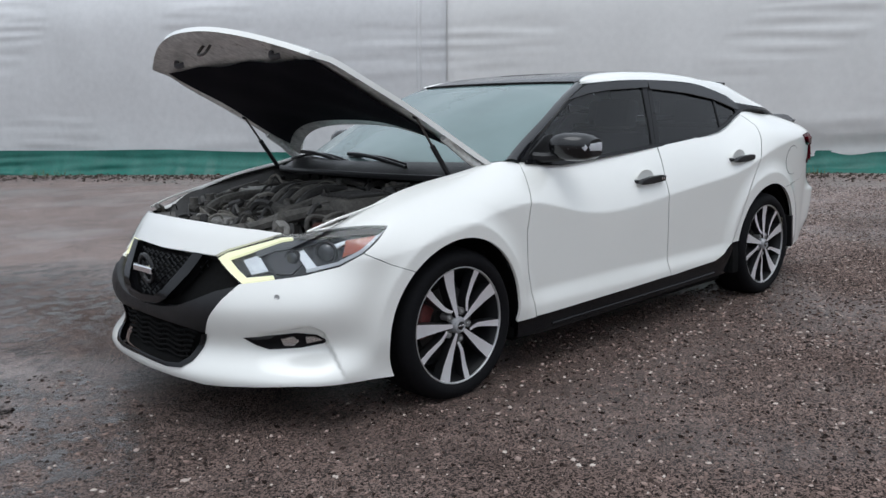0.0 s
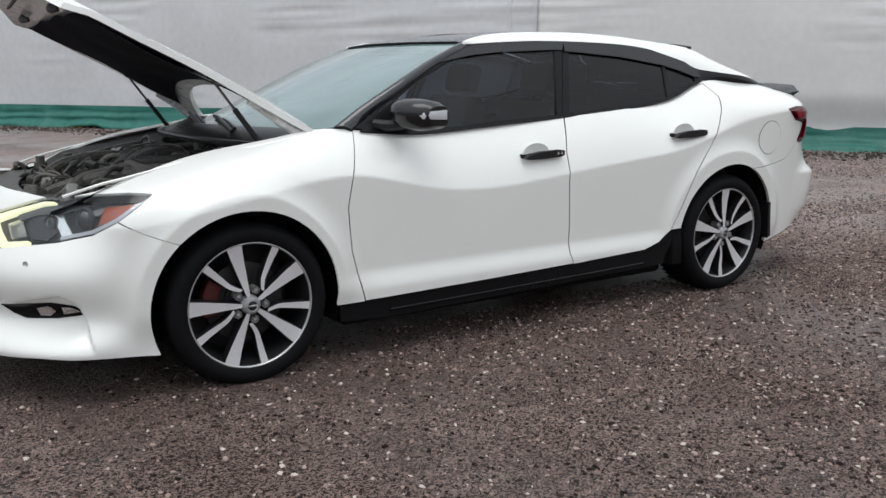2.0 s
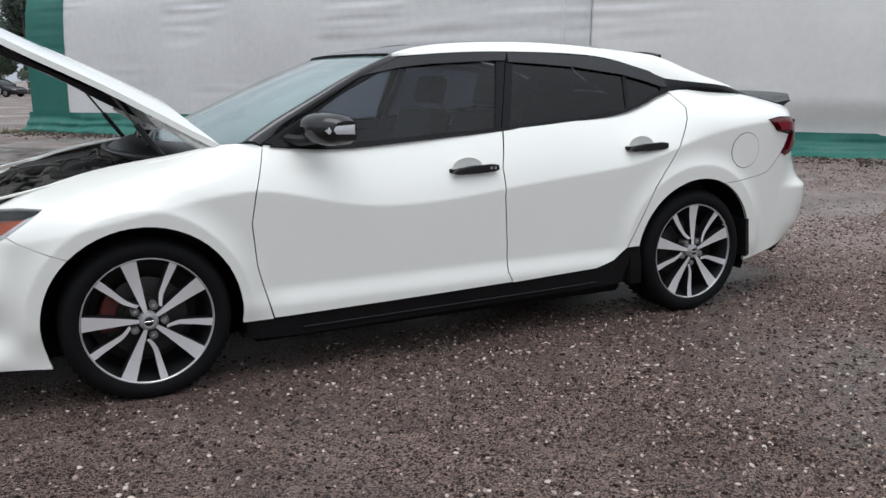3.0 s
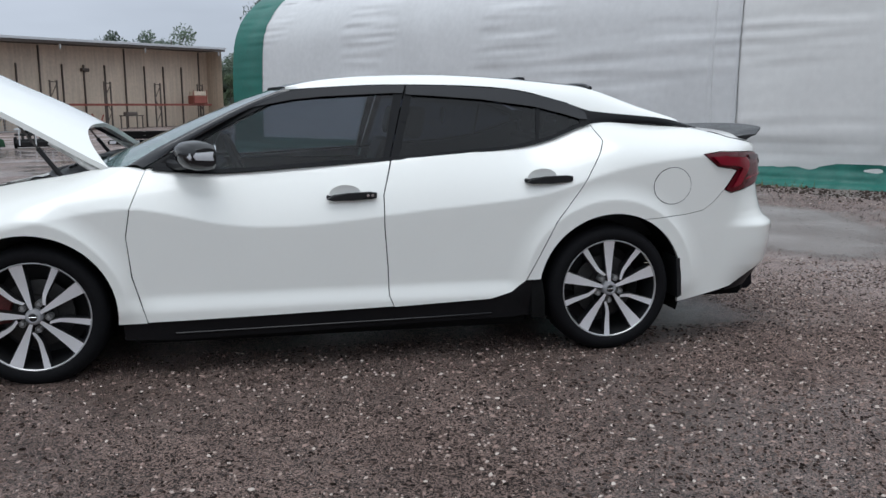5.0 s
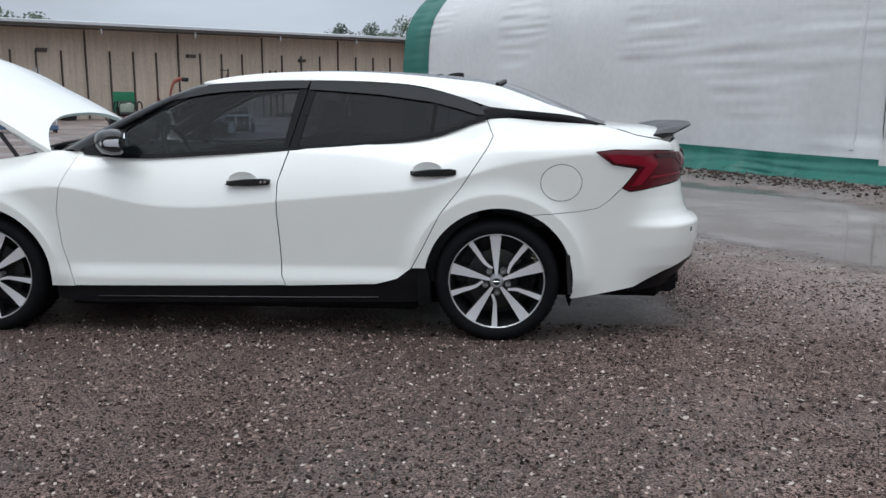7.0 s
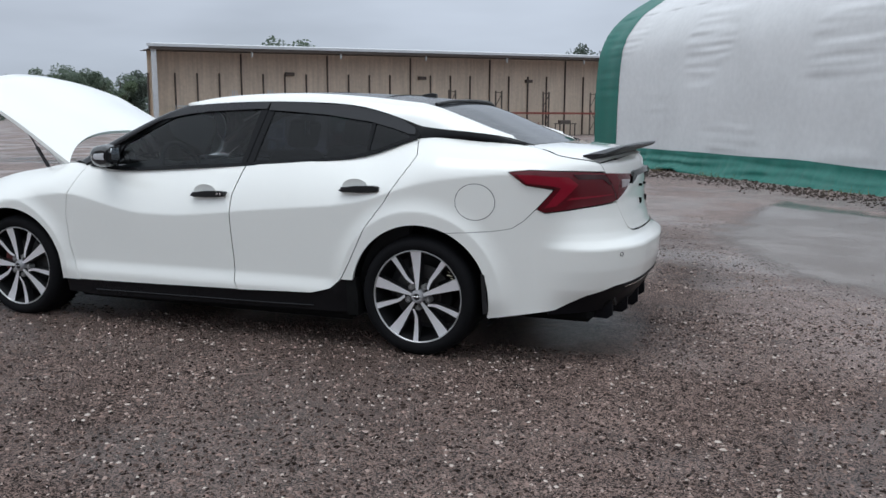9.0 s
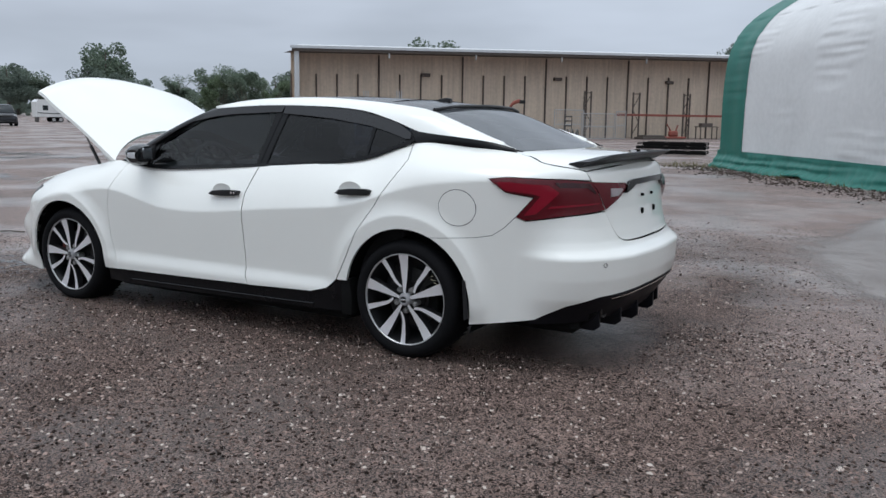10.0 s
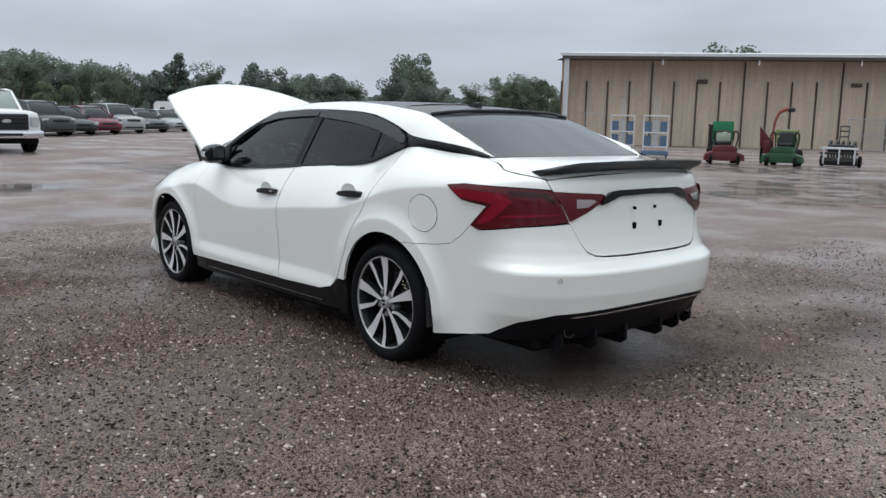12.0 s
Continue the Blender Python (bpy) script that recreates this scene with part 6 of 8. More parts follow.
    # cabin
    bm = bmesh.new()
    rows = []
    for w in np.linspace(-0.69, 0.69, 19):
        hump = 0.035 * math.exp(-((w + 0.37) / 0.16) ** 2)
        rows.append([bm.verts.new((x, w, z)) for x, z in ((0.35, 0.93), (0.55, 0.955), (0.72, 0.965 + hump), (0.80, 0.93 + hump), (0.82, 0.82), (0.78, 0.6), (0.5, 0.5))])
    for a, b in zip(rows, rows[1:]):
        for k in range(6):
            bm.faces.new((a[k], b[k], b[k + 1], a[k + 1]))
    part("dashboard", bm, M_DASH, car, "dark dashboard")
    bm = bmesh.new()
    q = Matrix.Translation((0.93, -0.37, 0.93)) @ Matrix.Rotation(radians(68), 4, "Y")
    tube(bm, [q @ Vector((0.185 * math.cos(a), 0.185 * math.sin(a), 0)) for a in np.linspace(0, 2 * math.pi, 17)], 0.016)
    for a in (90, 270, 0):
        rod(bm, q @ Vector((0, 0, -0.01)), q @ Vector((0.18 * math.cos(radians(a)), 0.18 * math.sin(radians(a)), 0)), 0.02, 0.014)
    rod(bm, q @ Vector((0, 0, -0.2)), q @ Vector((0, 0, 0.02)), 0.05)
    part("steering_wheel", bm, M_DASH, car, "black steering wheel")
    bm = bmesh.new()
    box(bm, 0.47, 2.7, -0.70, 0.70, 0.3, 0.34, 0.01)
    box(bm, 0.8, 1.9, -0.12, 0.12, 0.34, 0.62, 0.04, seg=2)
    part("cabin_floor", bm, M_DASH, car)
    for x0, yc in ((1.12, -0.37), (1.12, 0.37), (2.02, -0.36), (2.02, 0.36)):
        bm = bmesh.new()
        box(bm, x0, x0 + 0.5, yc - 0.25, yc + 0.25, 0.42, 0.58, 0.05, seg=3)
        seat = part("seat", bm, M_SEAT, car, "charcoal leather seat")
        bm = bmesh.new()
        box(bm, -0.07, 0.07, -0.25, 0.25, 0.0, 0.58, 0.06, Matrix.Translation((x0 + 0.48, yc, 0.52)) @ Matrix.Rotation(radians(20), 4, "Y"), seg=3)
        part("backrest", bm, M_SEAT, seat)
        bm = bmesh.new()
        box(bm, -0.05, 0.05, -0.13, 0.13, 0.0, 0.17, 0.04, Matrix.Translation((x0 + 0.69, yc, 1.09)) @ Matrix.Rotation(radians(14), 4, "Y"), seg=3)
        part("headrest", bm, M_SEAT, seat)
    bm = bmesh.new()
    box(bm, 2.64, 3.3, -0.58, 0.58, 1.06, 1.09, 0.01)
    part("parcel_shelf", bm, M_DASH, car)
    bm = bmesh.new()
    rows = [[bm.verts.new((x, w, z - 0.02 - 0.03 * abs(w / 0.5) ** 2.5)) for w in np.linspace(-0.52, 0.52, 9)] for x, z in ((1.1, 1.36), (1.4, 1.405), (1.8, 1.415), (2.3, 1.395), (2.72, 1.355))]
    for a, b in zip(rows, rows[1:]):
        for k in range(8):
            bm.faces.new((a[k], a[k + 1], b[k + 1], b[k]))
    part("headliner", bm, M_LINER, car, "pale headliner")
    bm = bmesh.new()
    box(bm, 1.955, 1.965, -0.585, -0.54, 1.17, 1.25)
    part("belt_tag", bm, M_BARE, car)


HOOD_ANGLE = 39.6
M_PALEGREY = mat("pale_grey_lamp_cover", (0.12, 0.125, 0.135), 0.3, vary=0.1)
M_GREASE = mat("greasy_black_plastic", (0.03, 0.028, 0.026), 0.6, vary=0.5, scale=18, grain=0.3)
M_DUST = mat("pale_dust", (0.21, 0.195, 0.17), 0.85, vary=0.5, scale=18, grain=0.3)
M_LAMPBODY = mat("lamp_housing", (0.02, 0.021, 0.024), 0.3, vary=0.2)
M_GREY = mat("grey_plastic", (0.07, 0.07, 0.075), 0.35, vary=0.15)
M_PROJ = mat("projector_glass", (0.05, 0.055, 0.06), 0.03, vary=0.1, coat=1.0)
M_LINER = mat("headliner_cloth", (0.28, 0.27, 0.25), 0.9, vary=0.1)
build_front(sedan)


# long tan metal building with a deep eave
B_FOOT, B_ALONG, B_OUT = Vector((-25.5, 32.2, 0)), Vector((0.63, 0.777, 0)), Vector((0.777, -0.63, 0))
B_LEN = 36.6
WALL_BACK = -2.0
M_SIDING = mat("tan_metal_siding", (0.60, 0.495, 0.385), 0.6, vary=0.14, scale=0.5, fine=6)


def streaks(m, amount):
    """Rain streaks: the colour varies along the wall and runs downwards."""
    n, l = m.node_tree.nodes, m.node_tree.links
    b = n["Principled BSDF"]
    src = b.inputs["Base Color"].links[0].from_socket
    co, mp, nz, rg, mu = n.new("ShaderNodeTexCoord"), n.new("ShaderNodeMapping"), n.new("ShaderNodeTexNoise"), n.new("ShaderNodeMapRange"), n.new("ShaderNodeVectorMath")
    mp.inputs["Scale"].default_value = (3.0, 3.0, 0.18)
    nz.inputs["Scale"].default_value, nz.inputs["Detail"].default_value = 2.0, 5
    rg.inputs["From Min"].default_value, rg.inputs["From Max"].default_value = 0.35, 0.65
    rg.inputs["To Min"].default_value, rg.inputs["To Max"].default_value = 1 - amount, 1 + 0.4 * amount
    mu.operation = "SCALE"
    l.new(co.outputs["Object"], mp.inputs["Vector"])
    l.new(mp.outputs[0], nz.inputs["Vector"])
    l.new(nz.outputs["Fac"], rg.inputs["Value"])
    l.new(src, mu.inputs[0])
    l.new(rg.outputs[0], mu.inputs["Scale"])
    l.new(mu.outputs[0], b.inputs["Base Color"])


streaks(M_SIDING, 0.12)
M_POST = mat("dark_steel_post", (0.085, 0.066, 0.056), 0.6, vary=0.2)
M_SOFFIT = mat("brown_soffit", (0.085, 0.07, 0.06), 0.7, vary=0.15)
M_ROOFING = mat("pale_metal_roof", (0.55, 0.56, 0.57), 0.45, 0.4, vary=0.08)
M_REDRAIL = mat("faded_red_steel", (0.24, 0.065, 0.045), 0.6, vary=0.25, scale=3)


def on_building(a, out, z):
    return B_FOOT + B_ALONG * a + B_OUT * out + Vector((0, 0, z))


def slab(bm, pts):
    bm.faces.new([bm.verts.new(p) for p in pts])


def eave(a):
    return 4.68 + 0.0175 * a


def long_building():
    root = thing("building", "long tan metal building with dark posts and deep eave", "building")
    marks = [0.35] + [1.8 + 1.213 * k + 0.012 * k * k for k in range(25)]
    for k, (a0, a1) in enumerate(zip(marks, marks[1:])):
        bm = bmesh.new()
        ribs = 10
        prev = None
        for i in range(ribs + 1):
            a = a0 + (a1 - a0) * i / ribs
            o = WALL_BACK + (0.022 if i % 2 else 0.0)
            cur = (bm.verts.new(on_building(a, o, 0.0)), bm.verts.new(on_building(a, o, eave(a) + 0.1)))
            if prev:
                bm.faces.new((prev[0], cur[0], cur[1], prev[1]))
            prev = cur
        part("wall_panel", bm, M_SIDING, root)
        tall = k % 4 == 0 and k
        bm = bmesh.new()
        m = Matrix.Translation(on_building(a0, WALL_BACK + 0.05, 0)) @ Matrix.Rotation(math.atan2(B_ALONG.y, B_ALONG.x), 4, "Z")
        box(bm, -0.036, 0.036, -0.06, 0.06, 0, eave(a0) - 0.02 if tall else 3.55 + 0.018 * a0, 0.008, m)
        part("post", bm, M_POST, root)
        if tall:
            bm = bmesh.new()
            box(bm, -0.04, 0.04, -2.05, -1.95, eave(a0) - 0.32, eave(a0) - 0.03, 0.01, m)
            part("eave_spout", bm, M_ROOFING, root)
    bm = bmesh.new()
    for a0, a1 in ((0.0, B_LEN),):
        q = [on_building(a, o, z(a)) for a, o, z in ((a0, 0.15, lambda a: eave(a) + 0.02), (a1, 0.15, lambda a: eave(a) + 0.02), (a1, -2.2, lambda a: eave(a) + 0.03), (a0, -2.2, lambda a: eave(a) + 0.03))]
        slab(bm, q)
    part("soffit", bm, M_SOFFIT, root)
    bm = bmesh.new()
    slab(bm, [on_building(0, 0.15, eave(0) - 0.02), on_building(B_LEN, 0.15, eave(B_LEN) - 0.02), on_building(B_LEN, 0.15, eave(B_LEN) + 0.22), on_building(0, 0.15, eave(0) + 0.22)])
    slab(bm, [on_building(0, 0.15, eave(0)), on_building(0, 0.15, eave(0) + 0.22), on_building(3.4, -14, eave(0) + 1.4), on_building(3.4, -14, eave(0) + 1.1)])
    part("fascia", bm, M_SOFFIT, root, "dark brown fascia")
    bm = bmesh.new()
    prev = None
    for i in range(75):
        a = -0.1 + (B_LEN + 0.2) * i / 74
        lift = 0.03 if i % 2 else 0.0
        cur = (bm.verts.new(on_building(a, 0.22, eave(a) + 0.24 + lift)), bm.verts.new(on_building(a + 3.4, -14, eave(a) + 1.45 + lift)))
        if prev:
            bm.faces.new((prev[0], cur[0], cur[1], prev[1]))
        prev = cur
    part("roof", bm, M_ROOFING, root, "pale ribbed metal roof")
    bm = bmesh.new()
    slab(bm, [on_building(-0.1, 0.22, eave(0) + 0.13), on_building(B_LEN + 0.1, 0.22, eave(B_LEN) + 0.13), on_building(B_LEN + 0.1, 0.22, eave(B_LEN) + 0.275), on_building(-0.1, 0.22, eave(0) + 0.275)])
    part("roof_edge", bm, M_ROOFING, root)
    for a in (0.4, B_LEN - 0.1):
        bm = bmesh.new()
        slab(bm, [on_building(a, -0.1, 0), on_building(a + 3.2, -13.5, 0), on_building(a + 3.2, -13.5, 5.9), on_building(a, -0.1, eave(a))])
        part("end_wall", bm, M_SIDING, root)
    bm = bmesh.new()
    m = Matrix.Translation(on_building(0.3, -0.1, 0)) @ Matrix.Rotation(math.atan2(B_ALONG.y, B_ALONG.x), 4, "Z")
    box(bm, -0.12, 0.12, -0.12, 0.12, 0, eave(0) + 0.1, 0.01, m)
    part("corner_post", bm, M_ROOFING, root)
    for a in (7.75, 24.6, 16.4):
        bm = bmesh.new()
        m = Matrix.Translation(on_building(a * 1.037 + 0.4, WALL_BACK + 0.1, 3.7)) @ Matrix.Rotation(math.atan2(B_ALONG.y, B_ALONG.x), 4, "Z")
        box(bm, -0.28, 0.28, -0.14, 0.08, -0.1, 0.1, 0.02, m)
        part("wall_lamp", bm, M_POST, root, "dark box wall lamp, unlit")
    bm = bmesh.new()
    m = Matrix.Translation(on_building(2.3, WALL_BACK + 0.04, 0)) @ Matrix.Rotation(math.atan2(B_ALONG.y, B_ALONG.x), 4, "Z")
    box(bm, -0.5, 0.5, -0.05, 0.03, 0, 1.75, 0.01, m)
    dr = part("door", bm, M_SIDING, root, "tan metal door")
    bm = bmesh.new()
    for x0, x1, z0, z1 in ((-0.56, -0.5, 0, 1.8), (0.5, 0.56, 0, 1.8), (-0.56, 0.56, 1.75, 1.82)):
        box(bm, x0, x1, -0.07, 0.04, z0, z1, 0, m)
    part("door_frame", bm, M_ROOFING, dr)
    # pallet racking left against the wall
    rack = thing("storage_rack", "pallet racking with faded red beam and dark uprights", "rack")
    rm = Matrix.Rotation(math.atan2(B_ALONG.y, B_ALONG.x), 4, "Z")
    for a in (18.62, 22.22, 26.15, 30.32, 34.3):
        m = Matrix.Translation(on_building(a, 0.0, 0)) @ rm
        bm = bmesh.new()
        for x in (-0.06, 0.42):
            box(bm, x - 0.042, x + 0.042, 0.38, 0.46, 0, 2.95, 0.005, m)
        for z, s in ((0.25, 0), (1.05, 1), (1.95, 0)):
            rod(bm, m @ Vector((-0.06 + 0.48 * s, 0.42, z)), m @ Vector((0.42 - 0.48 * s, 0.42, z + 0.8)), 0.03, seg=5)
        rod(bm, m @ Vector((-0.06, 0.42, 2.85)), m @ Vector((0.42, 0.42, 2.85)), 0.028, seg=5)
        part("upright", bm, M_POST, rack)
    bm = bmesh.new()
    box(bm, 20.9, 35.5, 0.30, 0.37, 1.44, 1.58, 0.006, Matrix.Translation(on_building(0, 0.0, 0)) @ rm)
    part("beam", bm, M_REDRAIL, rack, "faded red steel beam")
    gen = thing("machine_crate", "faded red engine crate with pale top on the rack beam", "crate")
    gm = Matrix.Translation(on_building(34.2, -0.45, 1.585)) @ rm
    for nm, dims, ma in (("crate_body", (-0.62, 0.62, -0.35, 0.28, 0.0, 0.55), M_REDRAIL), ("crate_top", (-0.58, 0.6, -0.32, 0.25, 0.552, 0.86), M_SIDING)):
        bm = bmesh.new()
        box(bm, *dims, 0.03, gm)
        part(nm, bm, ma, gen)
    for x in (-0.66, 0.66):
        bm = bmesh.new()
        rod(bm, gm @ Vector((x, -0.3, 0.0)), gm @ Vector((x, -0.3, 0.95)), 0.025, seg=5)
        part("crate_post", bm, M_REDRAIL, gen)
    # things standing along the wall
    bm = bmesh.new()
    for a in (0, 1):
        rod(bm, (0.1 + 1.3 * a, 0, 0), (0.1 + 1.3 * a, 0, 0.8), 0.04, seg=6)
        rod(bm, (0.1 + 1.3 * a, 0.5, 0), (0.1 + 1.3 * a, 0.5, 0.8), 0.04, seg=6)
    box(bm, 0, 1.5, -0.05, 0.55, 0.78, 0.84, 0.01)
    box(bm, 0.2, 1.1, 0.05, 0.4, 0.84, 1.05, 0.03)
    bench = part("work_bench", bm, M_POST, None)
    tagged(bench, "dark steel work bench against the tan wall", "bench")
    bench.matrix_world = Matrix.Translation(on_building(26.6, 0.7, 0)) @ rm
    bm = bmesh.new()
    box(bm, -0.8, 0.8, -0.3, 0.3, 0.05, 0.18, 0.03)
    box(bm, -0.3, 0.3, -0.2, 0.2, 0.18, 0.55, 0.08)
    rod(bm, (-0.2, 0, 0.55), (-0.5, 0, 0.95), 0.05, seg=6)
    rod(bm, (0.2, 0, 0.55), (0.35, 0, 0.9), 0.05, seg=6)
    jk = part("floor_jack", bm, M_REDRAIL, None)
    tagged(jk, "red floor jack frame beside the rack", "machine")
    jk.matrix_world = Matrix.Translation(on_building(24.4, 0.9, 0)) @ rm
    bm = bmesh.new()
    box(bm, -0.9, 0.9, -0.5, 0.5, 0.0, 0.14, 0.02)
    box(bm, -0.7, 0.8, -0.4, 0.4, 0.14, 0.26, 0.04)
    pl = part("pallet_stack", bm, M_SOFFIT, None)
    tagged(pl, "low stack of weathered pallets by the wall", "pallet")
    pl.matrix_world = Matrix.Translation(on_building(22.7, 0.9, 0)) @ rm


long_building()

# standing water beside the shelter, and thin wet patches on the lot
M_WATER = mat("rain_water", (0.22, 0.19, 0.175), 0.03, vary=0.06, scale=0.6, grain=0.006, grain_scale=3.0)
M_FILM = mat("wet_film", (0.06, 0.05, 0.046), 0.16, vary=0.3, scale=1.2, grain=0.5, grain_scale=45)


def shallow(m, least, most, scale):
    """Lets wet ground show through where the water thins out."""
    n, l = m.node_tree.nodes, m.node_tree.links
    co, nz, rg = n.new("ShaderNodeTexCoord"), n.new("ShaderNodeTexNoise"), n.new("ShaderNodeMapRange")
    nz.inputs["Scale"].default_value, nz.inputs["Detail"].default_value, nz.inputs["Roughness"].default_value = scale, 9, 0.75
    rg.inputs["From Min"].default_value, rg.inputs["From Max"].default_value = 0.42, 0.54
    rg.inputs["To Min"].default_value, rg.inputs["To Max"].default_value = most, least
    l.new(co.outputs["Object"], nz.inputs["Vector"])
    l.new(nz.outputs["Fac"], rg.inputs["Value"])
    rim, rag, sub, cut, mul = n.new("ShaderNodeAttribute"), n.new("ShaderNodeTexNoise"), n.new("ShaderNodeMath"), n.new("ShaderNodeMapRange"), n.new("ShaderNodeMath")
    rim.attribute_name = "depth"
    rag.inputs["Scale"].default_value, rag.inputs["Detail"].default_value, rag.inputs["Roughness"].default_value = 2.2, 9, 0.72
    sub.operation, mul.operation = "SUBTRACT", "MULTIPLY"
    cut.inputs["From Min"].default_value, cut.inputs["From Max"].default_value = -0.28, 0.18
    l.new(co.outputs["Object"], rag.inputs["Vector"])
    l.new(rim.outputs["Fac"], sub.inputs[0])
    l.new(rag.outputs["Fac"], sub.inputs[1])
    l.new(sub.outputs[0], cut.inputs["Value"])
    l.new(cut.outputs[0], mul.inputs[0])
    l.new(rg.outputs[0], mul.inputs[1])
    l.new(mul.outputs[0], n["Principled BSDF"].inputs["Alpha"])


shallow(M_WATER, 0.75, 1.0, 0.9)
shallow(M_FILM, 0.0, 0.9, 7.0)


def puddle(outline, name, label, material, z=0.006, seed=0):
    pts = resample(outline, 0.12)
    c = pts.mean(0)
    v, depth = [], []
    for grow, deep in ((0.75, 0.0), (0.35, 0.3), (0.0, 0.62), (-0.4, 1.0)):
        for p in pts:
            q = p - c
            d = q / (np.hypot(*q) + 1e-9)
            k = grow + 0.22 * noise.noise((p[0] * 0.9, p[1] * 0.9, seed)) + 0.10 * noise.noise((p[0] * 3.5, p[1] * 3.5, seed + 3))
            v.append((p[0] + d[0] * k, p[1] + d[1] * k, z))
            depth.append(deep)
    n = len(pts)
    faces = [(a * n + i, a * n + (i + 1) % n, (a + 1) * n + (i + 1) % n, (a + 1) * n + i) for a in range(3) for i in range(n)] + [(3 * n + i, 3 * n + (i + 1) % n, 4 * n) for i in range(n)]
    ob = mesh_ob(name, v + [(c[0], c[1], z)], faces, material)
    ob.data.attributes.new("depth", "FLOAT", "POINT").data.foreach_set("value", depth + [1.0])
    return tagged(ob, label, "puddle", kind="structure")


M_SHALLOW = mat("shallow_water", (0.2, 0.175, 0.163), 0.09, vary=0.2, scale=1.2, grain=0.03, grain_scale=5.0)
shallow(M_SHALLOW, 0.0, 0.95, 1.1)
puddle([(5.0, 8.7), (5.7, 7.7), (6.3, 6.7), (6.85, 5.4), (7.25, 4.1), (7.0, 2.7), (6.3, 1.6), (5.85, 1.3), (5.5, 1.6), (5.2, 2.2), (4.7, 3.2), (4.35, 4.2), (4.45, 6.0), (4.6, 7.6)], "water", "shallow rain puddle beside the shelter", M_WATER)
puddle([(-17, 13.5), (-12, 12.5), (-10, 13.6), (-12, 15), (-16.5, 15)], "wet_patch", "thin wet film on the gravel", M_SHALLOW, 0.006, 4)
puddle([(-9.5, 18.5), (-6, 18.0), (-4.0, 19.6), (-5, 21.5), (-8.5, 21.2)], "wet_patch", "thin wet film on the gravel", M_SHALLOW, 0.006, 6)

for outline, seed in (([(-0.9, 4.2), (0.3, 3.4), (-0.3, 1.9), (-0.7, 1.4), (-1.3, 1.4), (-1.6, 2.6)], 11), ([(-1.0, 0.8), (-1.15, -0.2), (-1.6, -0.5), (-2.1, 0.0), (-1.8, 0.8), (-1.3, 1.0)], 13)):
    puddle(outline, "wet_patch", "thin wet film on the muddy gravel", M_FILM, 0.003, seed)
for outline, seed in (([(-2.9, 10.2), (-0.6, 10.6), (0.6, 11.6), (-1.2, 16), (-2.6, 19), (-4.6, 17.5), (-3.4, 12)], 17), ([(-10.5, 20.6), (-7.6, 20.4), (-4.6, 22.4), (-4.4, 24.2), (-6.6, 23.6), (-8.8, 22.2)], 21),
                      ([(-16, 3.6), (-11.5, 4.0), (-9.8, 5.4), (-12, 6.0), (-15.5, 5.2)], 23), ([(-23, 10), (-17, 9.4), (-15, 11), (-18, 12), (-22, 11.6)], 25)):
    puddle(outline, "wet_patch", "shallow rain water lying on the gravel", M_SHALLOW, 0.004, seed)
puddle([(-8.1, -0.1), (-9.7, 0.3), (-9.6, 0.9), (-8.7, 0.9)], "water", "small rain puddle on the open lot", M_WATER, 0.005, 19)

# trees beyond the lot
M_BARK = mat("grey_bark", (0.10, 0.085, 0.07), 0.9, vary=0.3, scale=3, grain=0.5, grain_scale=20)


def leaf_material(name, a, b):
    m = bpy.data.materials.new(name)
    m.use_nodes = True
    n, l = m.node_tree.nodes, m.node_tree.links
    bs = n["Principled BSDF"]
    bs.inputs["Roughness"].default_value = 0.7
    g, r = n.new("ShaderNodeNewGeometry"), n.new("ShaderNodeValToRGB")
    r.color_ramp.elements[0].color, r.color_ramp.elements[1].color = (*a, 1), (*b, 1)
    l.new(g.outputs["Random Per Island"], r.inputs["Fac"])
    l.new(r.outputs[0], bs.inputs["Base Color"])
    tl, mx = n.new("ShaderNodeBsdfTranslucent"), n.new("ShaderNodeMixShader")
    bs.inputs["Specular IOR Level"].default_value = 0.1
    mx.inputs["Fac"].default_value = 0.45
    l.new(r.outputs[0], tl.inputs["Color"])
    l.new(bs.outputs[0], mx.inputs[1])
    l.new(tl.outputs[0], mx.inputs[2])
    l.new(mx.outputs[0], n["Material Output"].inputs["Surface"])
    return m


# distance haze is put into these leaf colours, paler and greyer than foliage
M_HAZE_LEAF = leaf_material("leaves", (0.12, 0.155, 0.12), (0.19, 0.235, 0.175))
M_HAZE_LEAF2 = leaf_material("dark_hazed_leaves", (0.115, 0.145, 0.122), (0.165, 0.20, 0.165))
M_HAZE_LEAF3 = leaf_material("pale_hazed_leaves", (0.10, 0.135, 0.085), (0.185, 0.235, 0.145))


